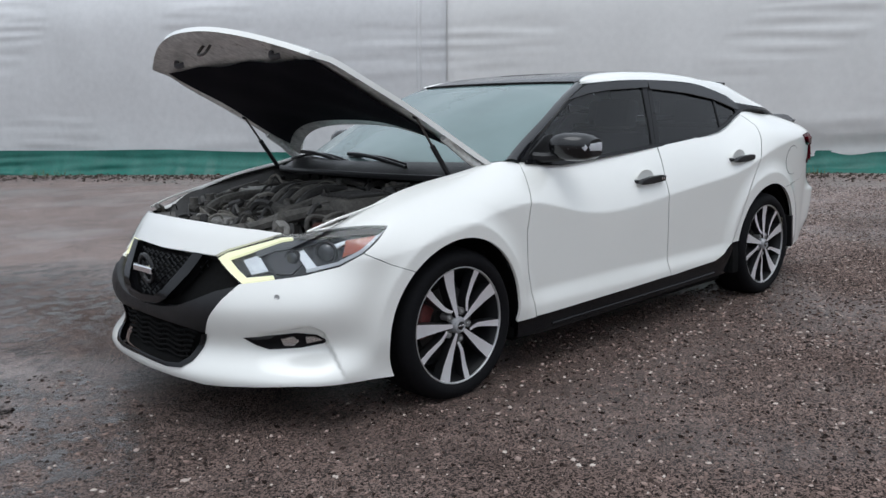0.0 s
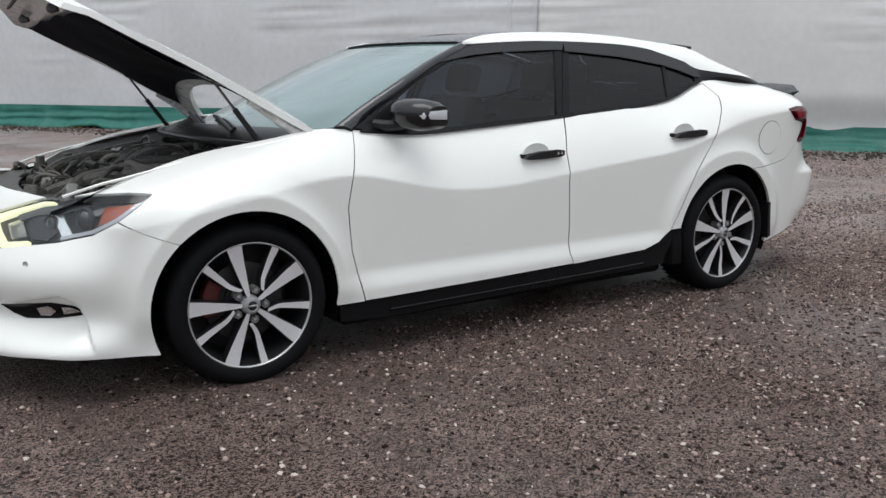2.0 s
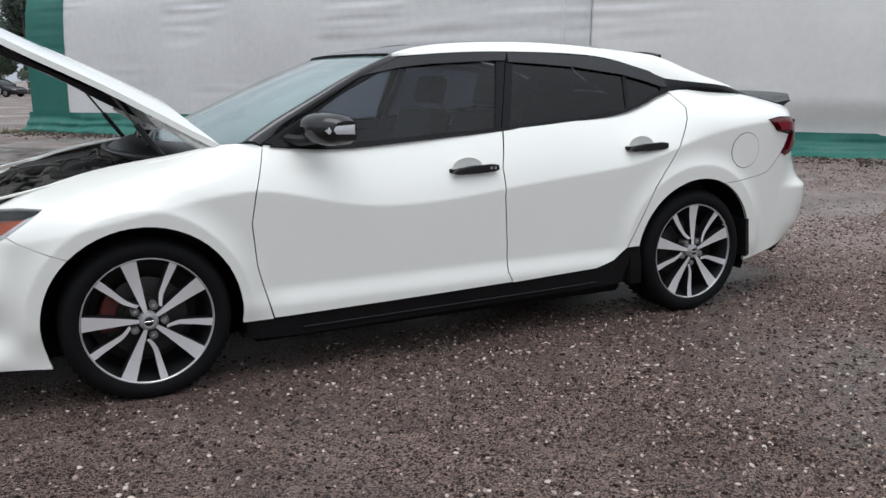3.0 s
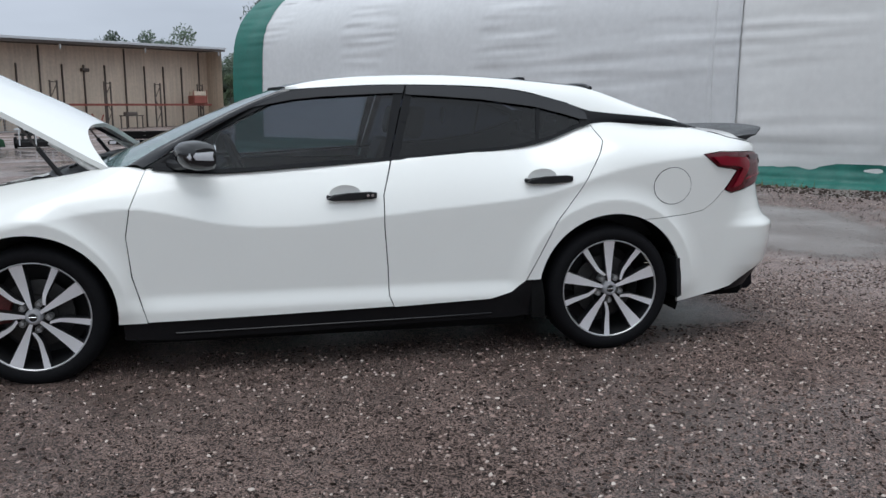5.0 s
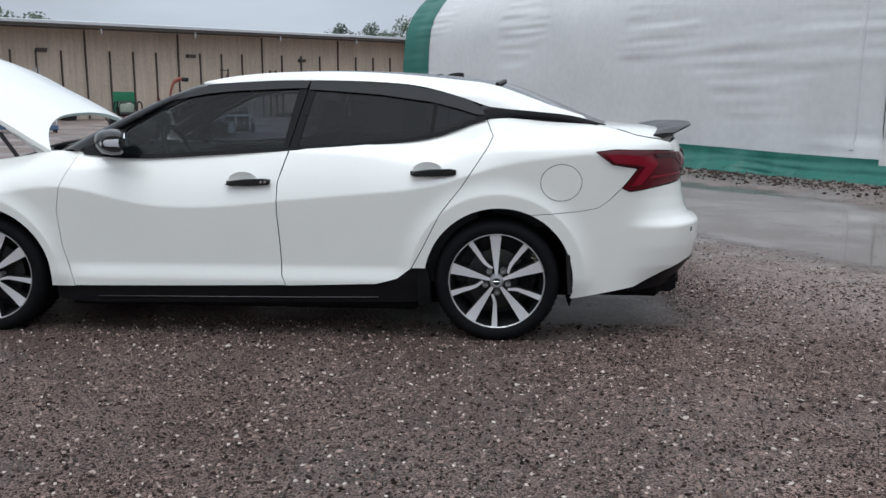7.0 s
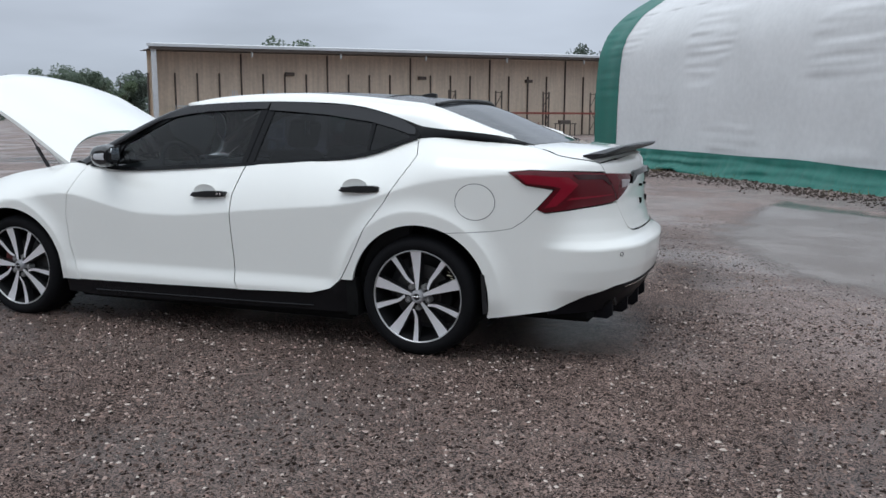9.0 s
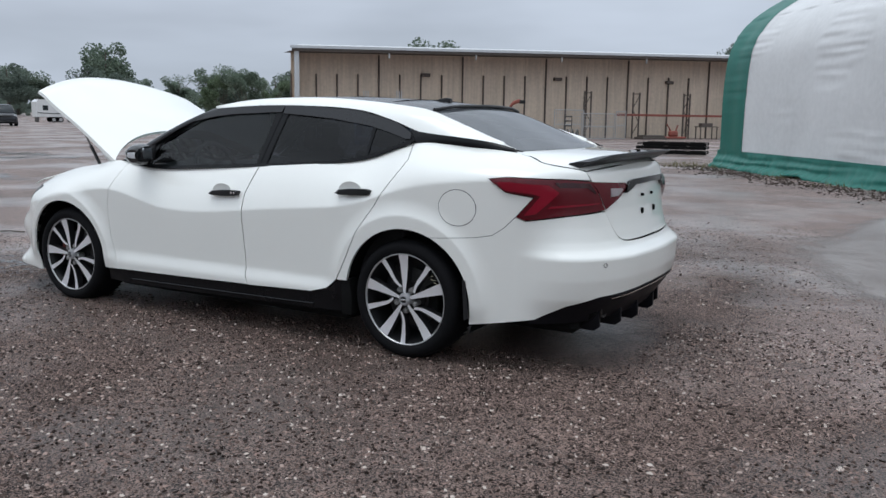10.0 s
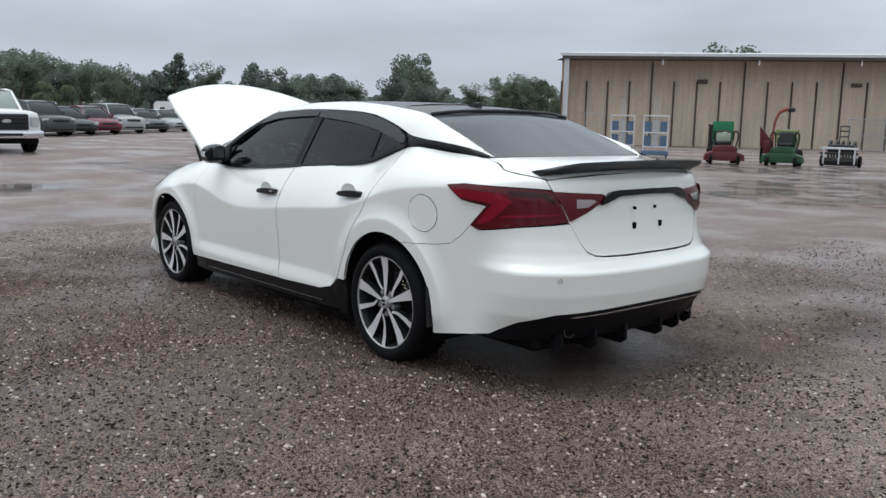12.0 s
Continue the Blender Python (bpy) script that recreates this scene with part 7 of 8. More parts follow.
def build_tree(seed, kind, material, leaves=1500):
    """A tree of unit height: tapered trunk, limbs, and clumps of leaf blades."""
    rnd = random.Random(seed)
    root = thing("tree", {"oak": "leafy green tree beyond the lot", "pine": "dark conifer beyond the lot", "bush": "low leafy thicket beyond the lot"}[kind], "tree")
    bm = bmesh.new()
    clumps = []
    base = 0.3 if kind == "oak" else 0.12
    if kind != "bush":
        rod(bm, (0, 0, -0.02), (0.01, 0.01, 0.55), 0.03, 0.018, 7)
        rod(bm, (0.01, 0.01, 0.55), (0, 0, 0.9), 0.018, 0.006, 6)
    for k in range({"oak": 15, "pine": 34, "bush": 12}[kind]):
        a = rnd.uniform(0, 6.283)
        if kind == "oak":
            z0 = rnd.uniform(0.25, 0.7)
            ln = rnd.uniform(0.14, 0.36) * (1.15 - 0.5 * z0)
            tip = Vector((math.cos(a) * ln, math.sin(a) * ln, min(0.97, z0 + rnd.uniform(0.08, 0.32))))
        elif kind == "pine":
            z0 = rnd.uniform(0.2, 0.95)
            ln = (0.40 * (1.05 - z0) + 0.04) * rnd.uniform(0.7, 1.1)
            tip = Vector((math.cos(a) * ln, math.sin(a) * ln, z0 + 0.02))
        else:
            z0 = 0.02
            tip = Vector((math.cos(a) * rnd.uniform(0, 0.6), math.sin(a) * rnd.uniform(0, 0.6), rnd.uniform(0.3, 0.9)))
        rod(bm, (0, 0, z0), tip, 0.010, 0.003, 5)
        clumps.append((tip, rnd.uniform(0.09, 0.17) if kind != "pine" else rnd.uniform(0.05, 0.09)))
        if kind == "pine":
            clumps.append((tip * 0.55 + Vector((0, 0, z0 * 0.45)), rnd.uniform(0.04, 0.08)))
        if kind == "oak":
            clumps.append((tip * 0.6 + Vector((0, 0, 0.25)) * rnd.random(), rnd.uniform(0.06, 0.12)))
    part("trunk", bm, M_BARK, root, "grey-brown trunk and limbs")
    v, f = [], []
    for k in range(leaves):
        c, r = rnd.choice(clumps)
        d = Vector((rnd.gauss(0, 1), rnd.gauss(0, 1), rnd.gauss(0, 0.8)))
        d = d.normalized() * r * rnd.random() ** 0.4
        p = c + d
        if p.z < 0.03:
            continue
        s = rnd.uniform(0.010, 0.024)
        u = Vector((rnd.gauss(0, 1), rnd.gauss(0, 1), rnd.gauss(0, 1))).normalized()
        w = u.orthogonal().normalized() * s * rnd.uniform(0.5, 1)
        u = u * s
        i = len(v)
        v += [p - u, p + w, p + u, p - w]
        f.append((i, i + 1, i + 2, i + 3))
    mesh_ob("crown", v, f, material, root, "uneven crown of small leaves", flat=True)
    return root


TREES = [("oak", 0, -119, 96, 12.1), ("oak", 1, -143, 78, 10.3), ("oak", 0, -139, 85, 8.5), ("oak", 2, -141, 91, 8.5), ("oak", 1, -135, 90, 8.3), ("pine", 0, -104, 44, 8.6), ("oak", 2, -107, 50, 7.5),
         ("oak", 0, -100, 24, 6.9), ("oak", 1, -104, 29, 6.3), ("oak", 2, -108, 33, 6.5), ("oak", 0, -106, 37, 6.3), ("oak", 1, -105, 41, 6.2), ("oak", 2, -96, 21, 6.4), ("bush", 0, -80, 21, 3.4), ("bush", 1, -83, 29, 4.0),
         ("bush", 1, -62, 69, 5.6), ("bush", 0, -78, 81, 5.6), ("bush", 0, -66, 76, 5.0), ("oak", 2, -45, 79, 8.7), ("oak", 0, -42, 81, 8.6), ("oak", 1, -13.4, 94, 9.0), ("oak", 2, -8.4, 94, 9.2)]
protos = {("oak", 0): (build_tree(3, "oak", M_HAZE_LEAF, 7140), 0.5), ("oak", 1): (build_tree(8, "oak", M_HAZE_LEAF2, 7140), 0.5), ("oak", 2): (build_tree(13, "oak", M_HAZE_LEAF, 5780), 0.5),
          ("pine", 0): (build_tree(5, "pine", M_HAZE_LEAF2, 6120), 0.5), ("bush", 0): (build_tree(21, "bush", M_HAZE_LEAF3, 6120), 0.5), ("bush", 1): (build_tree(24, "bush", M_HAZE_LEAF, 6120), 0.5)}
used = set()
trnd = random.Random(11)


def plant(kind, k, x, y, h, wide=1.0):
    src = protos[(kind, k)][0]
    m = pose(x, y, 0, 0, 0, trnd.uniform(0, 360))
    if (kind, k) not in used:
        used.add((kind, k))
        src.matrix_world = m
        src.scale = (h * wide, h * wide, h)
        return src
    ob = copy_thing(src, m)
    ob.scale = (h * wide, h * wide, h)
    return ob


FAR_K = 1.35
for kind, k, x, y, h in TREES:
    plant(kind, k, 6 + (x - 6) * FAR_K, -4 + (y + 4) * FAR_K, h * FAR_K, trnd.uniform(0.9, 1.15))
for t in np.linspace(0, 1, 46):
    # the wood's edge running round the lot
    ang = radians(100 + 88 * t + trnd.uniform(-0.8, 0.8))
    d = trnd.uniform(165, 200)
    plant("oak", trnd.randrange(3), 6 + d * math.cos(ang), -4 + d * math.sin(ang), (8.0 + 2.6 * smooth(t, 0.62, 0.8)) * trnd.uniform(0.85, 1.2), 1.25)
for t in np.linspace(0, 1, 22):
    ang = radians(190 + 200 * t + trnd.uniform(-2, 2))
    d = trnd.uniform(60, 95)
    plant("oak", trnd.randrange(3), 3 + d * math.cos(ang), -4 + d * math.sin(ang), trnd.uniform(8, 13), 1.2)
# trees and thicket between the building's far end and the shelter
for kind, k, x, y, h, wide in (("oak", 1, 1.2, 91, 13.0, 0.7), ("oak", 0, 3.6, 94, 11.0, 0.9), ("bush", 0, -3.2, 86, 4.6, 0.9), ("bush", 1, 1.6, 85, 4.4, 1.0), ("bush", 1, -7.0, 90, 5.2, 1.0), ("bush", 0, 5.5, 86, 4.6, 1.0),
                               ("oak", 2, -5.0, 99, 7.2, 1.2), ("oak", 0, -1.6, 102, 7.6, 1.3), ("oak", 2, 2.0, 100, 7.4, 1.3)):
    plant(kind, k, x, y, h, wide)

# distant woods: one low band of leaf clumps
wr = random.Random(4)
wv, wf = [], []
for k in range(9000):
    ang = radians(wr.uniform(92, 195))
    d = wr.uniform(205, 240)
    p = Vector((6 + d * math.cos(ang), -4 + d * math.sin(ang), 0))
    top = 6.0 + 2.2 * noise.noise((ang * 14, 0, 2)) + 1.2 * noise.noise((ang * 60, 0, 5))
    p.z = top * wr.random() ** 0.6
    s = wr.uniform(0.5, 1.1)
    u = Vector((wr.gauss(0, 1), wr.gauss(0, 1), wr.gauss(0, 1))).normalized()
    w = u.orthogonal().normalized() * s
    i = len(wv)
    wv += [p - u * s, p + w, p + u * s, p - w]
    wf.append((i, i + 1, i + 2, i + 3))
woods = mesh_ob("far_woods", wv, wf, M_HAZE_LEAF2, flat=True)
tagged(woods, "distant band of dark green woods", "woods", kind="stuff")


# ---- parked vehicles across the lot ----
def paint(name, c, rough=0.25):
    return mat(name, c, rough, vary=0.06, scale=2, coat=0.3, spec=0.3)


M_P_SILVER, M_P_DARK, M_P_RED, M_P_WHITE = paint("silver_paint", (0.33, 0.34, 0.35)), paint("charcoal_paint", (0.012, 0.012, 0.016)), paint("maroon_paint", (0.13, 0.012, 0.027)), paint("plain_white_paint", (0.72, 0.72, 0.71))
M_P_BRIGHT = paint("bright_red_paint", (0.34, 0.02, 0.03))
M_P_GREY = paint("grey_green_paint", (0.04, 0.05, 0.05))
M_FARGLASS = mat("far_car_glass", (0.025, 0.03, 0.034), 0.2, vary=0.1, spec=0.35)
# reflected sky is put into the truck glass as a pale base colour
M_TRUCKGLASS_SKY = mat("sky_toned_windscreen", (0.22, 0.26, 0.25), 0.1, vary=0.1, coat=1.0)
M_LAMPGLASS = mat("far_lamp", (0.42, 0.43, 0.45), 0.15, vary=0.15, coat=1.0)


def loft_sections(name, sections, material, parent, label="", cap=True):
    bm = bmesh.new()
    rings = [[bm.verts.new(p) for p in sec] for sec in sections]
    k = len(rings[0])
    for a, b in zip(rings, rings[1:]):
        for i in range(k):
            bm.faces.new((a[i], a[(i + 1) % k], b[(i + 1) % k], b[i]))
    if cap:
        bm.faces.new(rings[0])
        bm.faces.new(rings[-1][::-1])
    return part(name, bm, material, parent, label, 62)


def body_ring(x, hw, z0, z1, crown=0.04):
    return [(x, -hw * 0.92, z0), (x, -hw, z0 + 0.12), (x, -hw, z0 + 0.6 * (z1 - z0)), (x, -hw * 0.93, z1 - 0.03), (x, -hw * 0.6, z1 + crown * 0.6), (x, 0, z1 + crown), (x, hw * 0.6, z1 + crown * 0.6),
            (x, hw * 0.93, z1 - 0.03), (x, hw, z0 + 0.6 * (z1 - z0)), (x, hw, z0 + 0.12), (x, hw * 0.92, z0)]


def road_wheel(root, x, y, r=0.33, w=0.22):
    q = Matrix.Translation((x, y, r)) @ Matrix.Rotation(radians(90 if y < 0 else -90), 4, "X")
    bm = bmesh.new()
    lathe(bm, [(0.0, 0.0), (r * 0.62, 0.005), (r * 0.9, 0.02), (r, -0.02), (r, -w + 0.02), (r * 0.9, -w)], q, 20)
    wh = part("wheel", bm, M_RUBBER, root)
    bm = bmesh.new()
    lathe(bm, [(r * 0.62, 0.02), (r * 0.55, 0.012), (r * 0.2, 0.02), (0.0, 0.03)], q, 10)
    part("rim", bm, M_SILVER, wh)


def parked_car(kind, material, label, x, y, heading):
    """Nose along local -x; the origin lies under the middle of the front axle line."""
    tall = {"suv": 1.7, "sedan": 1.45, "hatch": 1.52}[kind]
    belt = {"suv": 1.08, "sedan": 0.92, "hatch": 0.95}[kind]
    root = thing("parked_car", label, "car", pose(x, y, 0, 0, 0, heading), "cars parked across the lot")
    hood_z = belt - 0.06
    drop = {"suv": 0.10, "sedan": 0.16, "hatch": 0.15}[kind]
    lower = [(-0.86, 0.62, 0.27, 0.56), (-0.82, 0.74, 0.24, hood_z - drop - 0.12), (-0.70, 0.83, 0.22, hood_z - drop - 0.04), (-0.4, 0.89, 0.2, hood_z - 0.6 * drop), (0.1, 0.91, 0.2, hood_z - 0.2 * drop), (0.5, 0.92, 0.2, belt),
             (2.2, 0.92, 0.2, belt + 0.03), (3.1, 0.9, 0.22, belt + 0.04), (3.5, 0.85, 0.28, belt - (0.0 if kind != "sedan" else 0.04)), (3.66, 0.78, 0.32, belt - 0.06), (3.72, 0.66, 0.36, belt - 0.18)]
    loft_sections("body", [body_ring(*s) for s in lower], material, root)
    if kind == "sedan":
        cab = [(0.35, 0.78, belt), (1.05, 0.62, tall - 0.06), (1.6, 0.6, tall - 0.01), (2.3, 0.6, tall - 0.05), (3.05, 0.72, belt + 0.05)]
    elif kind == "suv":
        cab = [(0.35, 0.82, belt), (0.95, 0.68, tall - 0.06), (1.6, 0.68, tall), (2.9, 0.66, tall - 0.04), (3.5, 0.74, belt + 0.04)]
    else:
        cab = [(0.25, 0.8, belt), (1.0, 0.64, tall - 0.06), (1.6, 0.63, tall), (2.6, 0.62, tall - 0.05), (3.4, 0.7, belt + 0.04)]
    rings = []
    for cx, hw, z in cab:
        b = belt - 0.05
        rings.append([(cx, -0.86, b), (cx, -hw - 0.01, z - 0.02), (cx, -hw * 0.6, z + 0.02), (cx, hw * 0.6, z + 0.02), (cx, hw + 0.01, z - 0.02), (cx, 0.86, b)])
    loft_sections("glasshouse", rings, M_FARGLASS, root, "dark windows")
    rr = [[(cx + d, -hw, z - 0.015 + 0.012), (cx + d, -hw * 0.6, z + 0.035), (cx + d, hw * 0.6, z + 0.035), (cx + d, hw, z - 0.003)] for (cx, hw, z), d in zip(cab[1:4], (0, 0, 0))]
    bm = bmesh.new()
    g = [[bm.verts.new(p) for p in r] for r in rr]
    for a, b in zip(g, g[1:]):
        for i in range(3):
            bm.faces.new((a[i], a[i + 1], b[i + 1], b[i]))
    part("roof", bm, material, root)
    for sg in (-1, 1):
        for (ax, ah, az), (bx, bh, bz) in zip(cab, cab[1:]):
            bm = bmesh.new()
            rod(bm, (ax, sg * (ah + 0.015), az - 0.01), (bx, sg * (bh + 0.015), bz - 0.01), 0.03, seg=6)
            part("roof_frame", bm, material, root)
        bm = bmesh.new()
        rod(bm, (1.85, sg * 0.64, tall - 0.04), (1.8, sg * 0.87, belt), 0.035, seg=6)
        part("door_pillar", bm, material, root)
        bm = bmesh.new()
        box(bm, -0.80, -0.5, sg * 0.70 - 0.13, sg * 0.70 + 0.13, hood_z - drop - 0.17, hood_z - drop - 0.06, 0.045, seg=2)
        part("headlamp", bm, M_LAMPGLASS, root)
        bm = bmesh.new()
        box(bm, 0.5, 0.62, sg * 0.98 - 0.08, sg * 0.98 + 0.08, belt + 0.02, belt + 0.16, 0.03)
        part("door_mirror", bm, material, root)
        for wx in (0.0, 2.7):
            road_wheel(root, wx, sg * 0.92, 0.36 if kind == "suv" else 0.32)
    bm = bmesh.new()
    box(bm, -0.875, -0.76, -0.42, 0.42, hood_z - drop - 0.22, hood_z - drop - 0.09, 0.03)
    part("grille", bm, M_PLASTIC, root, "black grille")
    bm = bmesh.new()
    box(bm, -0.89, -0.7, -0.6, 0.6, 0.3, 0.42, 0.04)
    part("lower_intake", bm, M_PLASTIC, root)
    return root


for kind, ma, label, x, y, h in (
        ("suv", M_P_GREY, "grey-green off-roader parked nose outward on gravel", -38.2, 9.3, 194), ("sedan", M_P_DARK, "charcoal sedan parked beside a maroon one", -40.0, 11.0, 192),
        ("hatch", M_P_RED, "maroon crossover parked in the row", -42.0, 13.0, 190), ("suv", M_P_SILVER, "pale silver crossover parked in the row", -44.2, 15.2, 190), ("sedan", M_P_GREY, "dark green-grey sedan parked in the row", -46.5, 17.6, 191),
        ("sedan", M_P_SILVER, "silver sedan parked in the row", -49.0, 20.2, 192), ("hatch", M_P_DARK, "black crossover parked in the row", -52.5, 23.6, 192), ("suv", M_P_WHITE, "white crossover parked in the row", -55.0, 26.6, 193),
        ("sedan", M_P_SILVER, "silver sedan at the row's end", -57.5, 29.8, 194), ("sedan", M_P_DARK, "dark sedan at the row's end", -60.0, 33.0, 195), ("hatch", M_P_WHITE, "white hatchback near the trailers", -58.5, 34.9, 172),
        ("sedan", M_P_WHITE, "white sedan beside a dark one past the shelter", -2.4, 73.0, 140), ("sedan", M_P_DARK, "dark sedan beside a white one past the shelter", -0.4, 74.0, 140),
        ("suv", M_P_DARK, "dark off-roader near the trailers", -59.5, 37.6, 154), ("hatch", M_P_GREY, "dark hatchback parked far across", -61.0, 52.0, 230)):
    # the row's noses point towards the open lot
    parked_car(kind, ma, label, x, y, h)


def pickup(x, y, heading):
    root = thing("pickup_truck", "white heavy-duty pickup truck with black grille and chrome bumper", "truck", pose(x, y, 0, 0, 0, heading) @ Matrix.Diagonal((1, 1, 0.965, 1)))
    ring = [(-1.0, 0.86, 0.55, 1.18), (-0.95, 0.96, 0.5, 1.26), (-0.2, 1.0, 0.5, 1.32), (0.75, 1.0, 0.5, 1.34), (2.6, 1.0, 0.5, 1.34), (2.7, 1.0, 0.5, 1.38), (5.1, 1.0, 0.55, 1.38), (5.15, 0.98, 0.6, 1.3)]
    loft_sections("body", [body_ring(*s, crown=0.03) for s in ring], M_P_WHITE, root)
    cab = [(0.55, 0.88, 1.32), (1.15, 0.78, 1.93), (1.7, 0.78, 1.98), (2.35, 0.78, 1.96), (2.65, 0.86, 1.34)]
    rings = [[(cx, -0.94, 1.28), (cx, -hw - 0.01, z - 0.03), (cx, -hw * 0.6, z + 0.0), (cx, hw * 0.6, z + 0.0), (cx, hw + 0.01, z - 0.03), (cx, 0.94, 1.28)] for cx, hw, z in cab]
    loft_sections("glasshouse", rings, M_TRUCKGLASS_SKY, root, "windscreen painted pale with reflected sky")
    bm = bmesh.new()
    g = [[bm.verts.new(p) for p in ((cx, -hw - 0.02, z - 0.03), (cx, -hw * 0.6, z + 0.03), (cx, hw * 0.6, z + 0.03), (cx, hw + 0.02, z - 0.03))] for cx, hw, z in cab[1:4]]
    for a, b in zip(g, g[1:]):
        for i in range(3):
            bm.faces.new((a[i], a[i + 1], b[i + 1], b[i]))
    part("roof", bm, M_P_WHITE, root)
    bm = bmesh.new()
    box(bm, -1.06, -0.93, -0.62, 0.62, 0.72, 1.2, 0.04)
    gr = part("grille", bm, M_PLASTIC, root, "black slatted grille")
    for z in (0.84, 0.96, 1.08):
        bm = bmesh.new()
        box(bm, -1.085, -1.05, -0.56, 0.56, z - 0.018, z + 0.018, 0.008)
        part("grille_bar", bm, M_GUNMETAL, gr)
    bm = bmesh.new()
    lathe(bm, [(0.13, 0.0), (0.12, 0.02), (0.0, 0.025)], Matrix.Translation((-1.085, 0, 0.98)) @ Matrix.Rotation(radians(-90), 4, "Y") @ Matrix.Diagonal((0.45, 1, 1, 1)), 20)
    part("badge", bm, M_SILVER, gr)
    bm = bmesh.new()
    box(bm, -1.16, -0.9, -1.0, 1.0, 0.46, 0.70, 0.05, seg=2)
    bp = part("bumper", bm, M_CHROME, root, "chrome bumper")
    bm = bmesh.new()
    box(bm, -1.17, -1.0, -0.42, 0.42, 0.53, 0.63, 0.02)
    part("bumper_slot", bm, M_PLASTIC, bp)
    bm = bmesh.new()
    box(bm, -1.02, -0.8, -0.9, 0.9, 0.3, 0.46, 0.05)
    part("air_dam", bm, M_DARK, root)
    for sg in (-1, 1):
        bm = bmesh.new()
        box(bm, -1.05, -0.8, sg * 0.79 - 0.13, sg * 0.79 + 0.13, 0.80, 1.14, 0.04)
        part("headlamp", bm, M_LAMPGLASS, root, "clear headlamp")
        for (ax, ah, az), (bx, bh, bz) in zip(cab, cab[1:]):
            bm = bmesh.new()
            rod(bm, (ax, sg * (ah + 0.015), az - 0.02), (bx, sg * (bh + 0.015), bz - 0.02), 0.045, seg=6)
            part("cab_frame", bm, M_P_WHITE, root)
        for wx in (0.0, 3.9):
            road_wheel(root, wx, sg * 1.04, 0.42, 0.28)
    return root


pickup(-21.8, 2.97, 182)


def tank_cart(x, y, heading):
    root = thing("tank_trailer", "bright red tank on a dark wheeled cart far across the lot", "trailer", pose(x, y, 0, 0, 0, heading))
    bm = bmesh.new()
    lathe(bm, [(0.0, -1.25), (0.35, -1.2), (0.58, -1.05), (0.66, -0.8), (0.66, 0.8), (0.58, 1.05), (0.35, 1.2), (0.0, 1.25)], Matrix.Translation((0, 0, 1.28)) @ Matrix.Rotation(radians(90), 4, "Y"), 20)
    part("tank", bm, M_P_BRIGHT, root, "bright red round tank")
    bm = bmesh.new()
    box(bm, -1.5, 1.2, -0.5, 0.5, 0.52, 0.66, 0.02)
    rod(bm, (-1.5, 0, 0.58), (-2.3, 0, 0.5), 0.06)
    part("chassis", bm, M_DARK, root)
    for sg in (-1, 1):
        for wx in (-0.5, 0.5):
            road_wheel(root, wx, sg * 0.75, 0.36)


tank_cart(-57.5, 46.6, 150)


def camper(x, y, heading, ln, label):
    root = thing("travel_trailer", label, "trailer", pose(x, y, 0, 0, 0, heading) @ Matrix.Diagonal((0.8, 0.8, 0.75, 1)), "travel trailers behind the cars")
    prof = [(0, 0.75), (0, 2.9), (0.35, 3.25), (ln - 1.9, 3.3), (ln - 1.0, 3.2), (ln - 0.2, 2.6), (ln, 1.7), (ln - 1.6, 1.55), (ln - 1.9, 0.75)]
    bm = bmesh.new()
    prism(bm, prof, -1.2, 1.2)
    part("body", bm, M_P_WHITE, root)
    bm = bmesh.new()
    prism(bm, [(ln - 1.5, 3.22), (ln - 0.9, 3.15), (ln - 0.15, 2.55), (ln + 0.02, 1.75), (ln - 0.5, 1.7), (ln - 0.7, 2.5)], -1.22, 1.22)
    part("nose_cap", bm, M_P_GREY, root, "dark painted nose cap")
    for x0, x1, z0, z1 in ((0.8, 1.5, 1.7, 2.4), (2.6, 3.3, 1.9, 2.5), (ln - 3.0, ln - 2.3, 1.8, 2.5)):
        for sg in (-1, 1):
            bm = bmesh.new()
            box(bm, x0, x1, sg * 1.2 - 0.02, sg * 1.2 + 0.02, z0, z1, 0.01)
            part("window", bm, M_FARGLASS, root, "dark window")
    for sg in (-1, 1):
        bm = bmesh.new()
        tube(bm, [(0.1, sg * 1.21, 1.35), (ln * 0.4, sg * 1.21, 1.25), (ln * 0.65, sg * 1.21, 1.6), (ln - 0.8, sg * 1.21, 2.7)], 0.06, 5)
        part("stripe", bm, M_P_GREY, root)
        bm = bmesh.new()
        box(bm, 4.0, 4.65, sg * 1.2 - 0.015, sg * 1.2 + 0.015, 0.85, 2.65, 0.02)
        part("door", bm, M_SILVER, root)
        for wx in (2.2, 3.1):
            road_wheel(root, wx, sg * 1.05, 0.38)
    bm = bmesh.new()
    box(bm, ln * 0.4, ln * 0.4 + 1.0, -0.4, 0.4, 3.28, 3.6, 0.06)
    part("air_conditioner", bm, M_BARE, root, "roof air conditioner")
    for wx in (0.3, ln - 2.4):
        bm = bmesh.new()
        box(bm, wx - 0.05, wx + 0.05, -0.9, 0.9, 0.0, 0.78)
        part("jack_leg", bm, M_STEEL, root)
    return root


camper(-89, 35, 68, 12.0, "white travel trailer with grey stripes behind parked cars")
camper(-85.2, 44.9, 68, 8.6, "white travel trailer with dark nose cap")
camper(-80, 54.5, 70, 7.0, "white travel trailer parked by the trees")


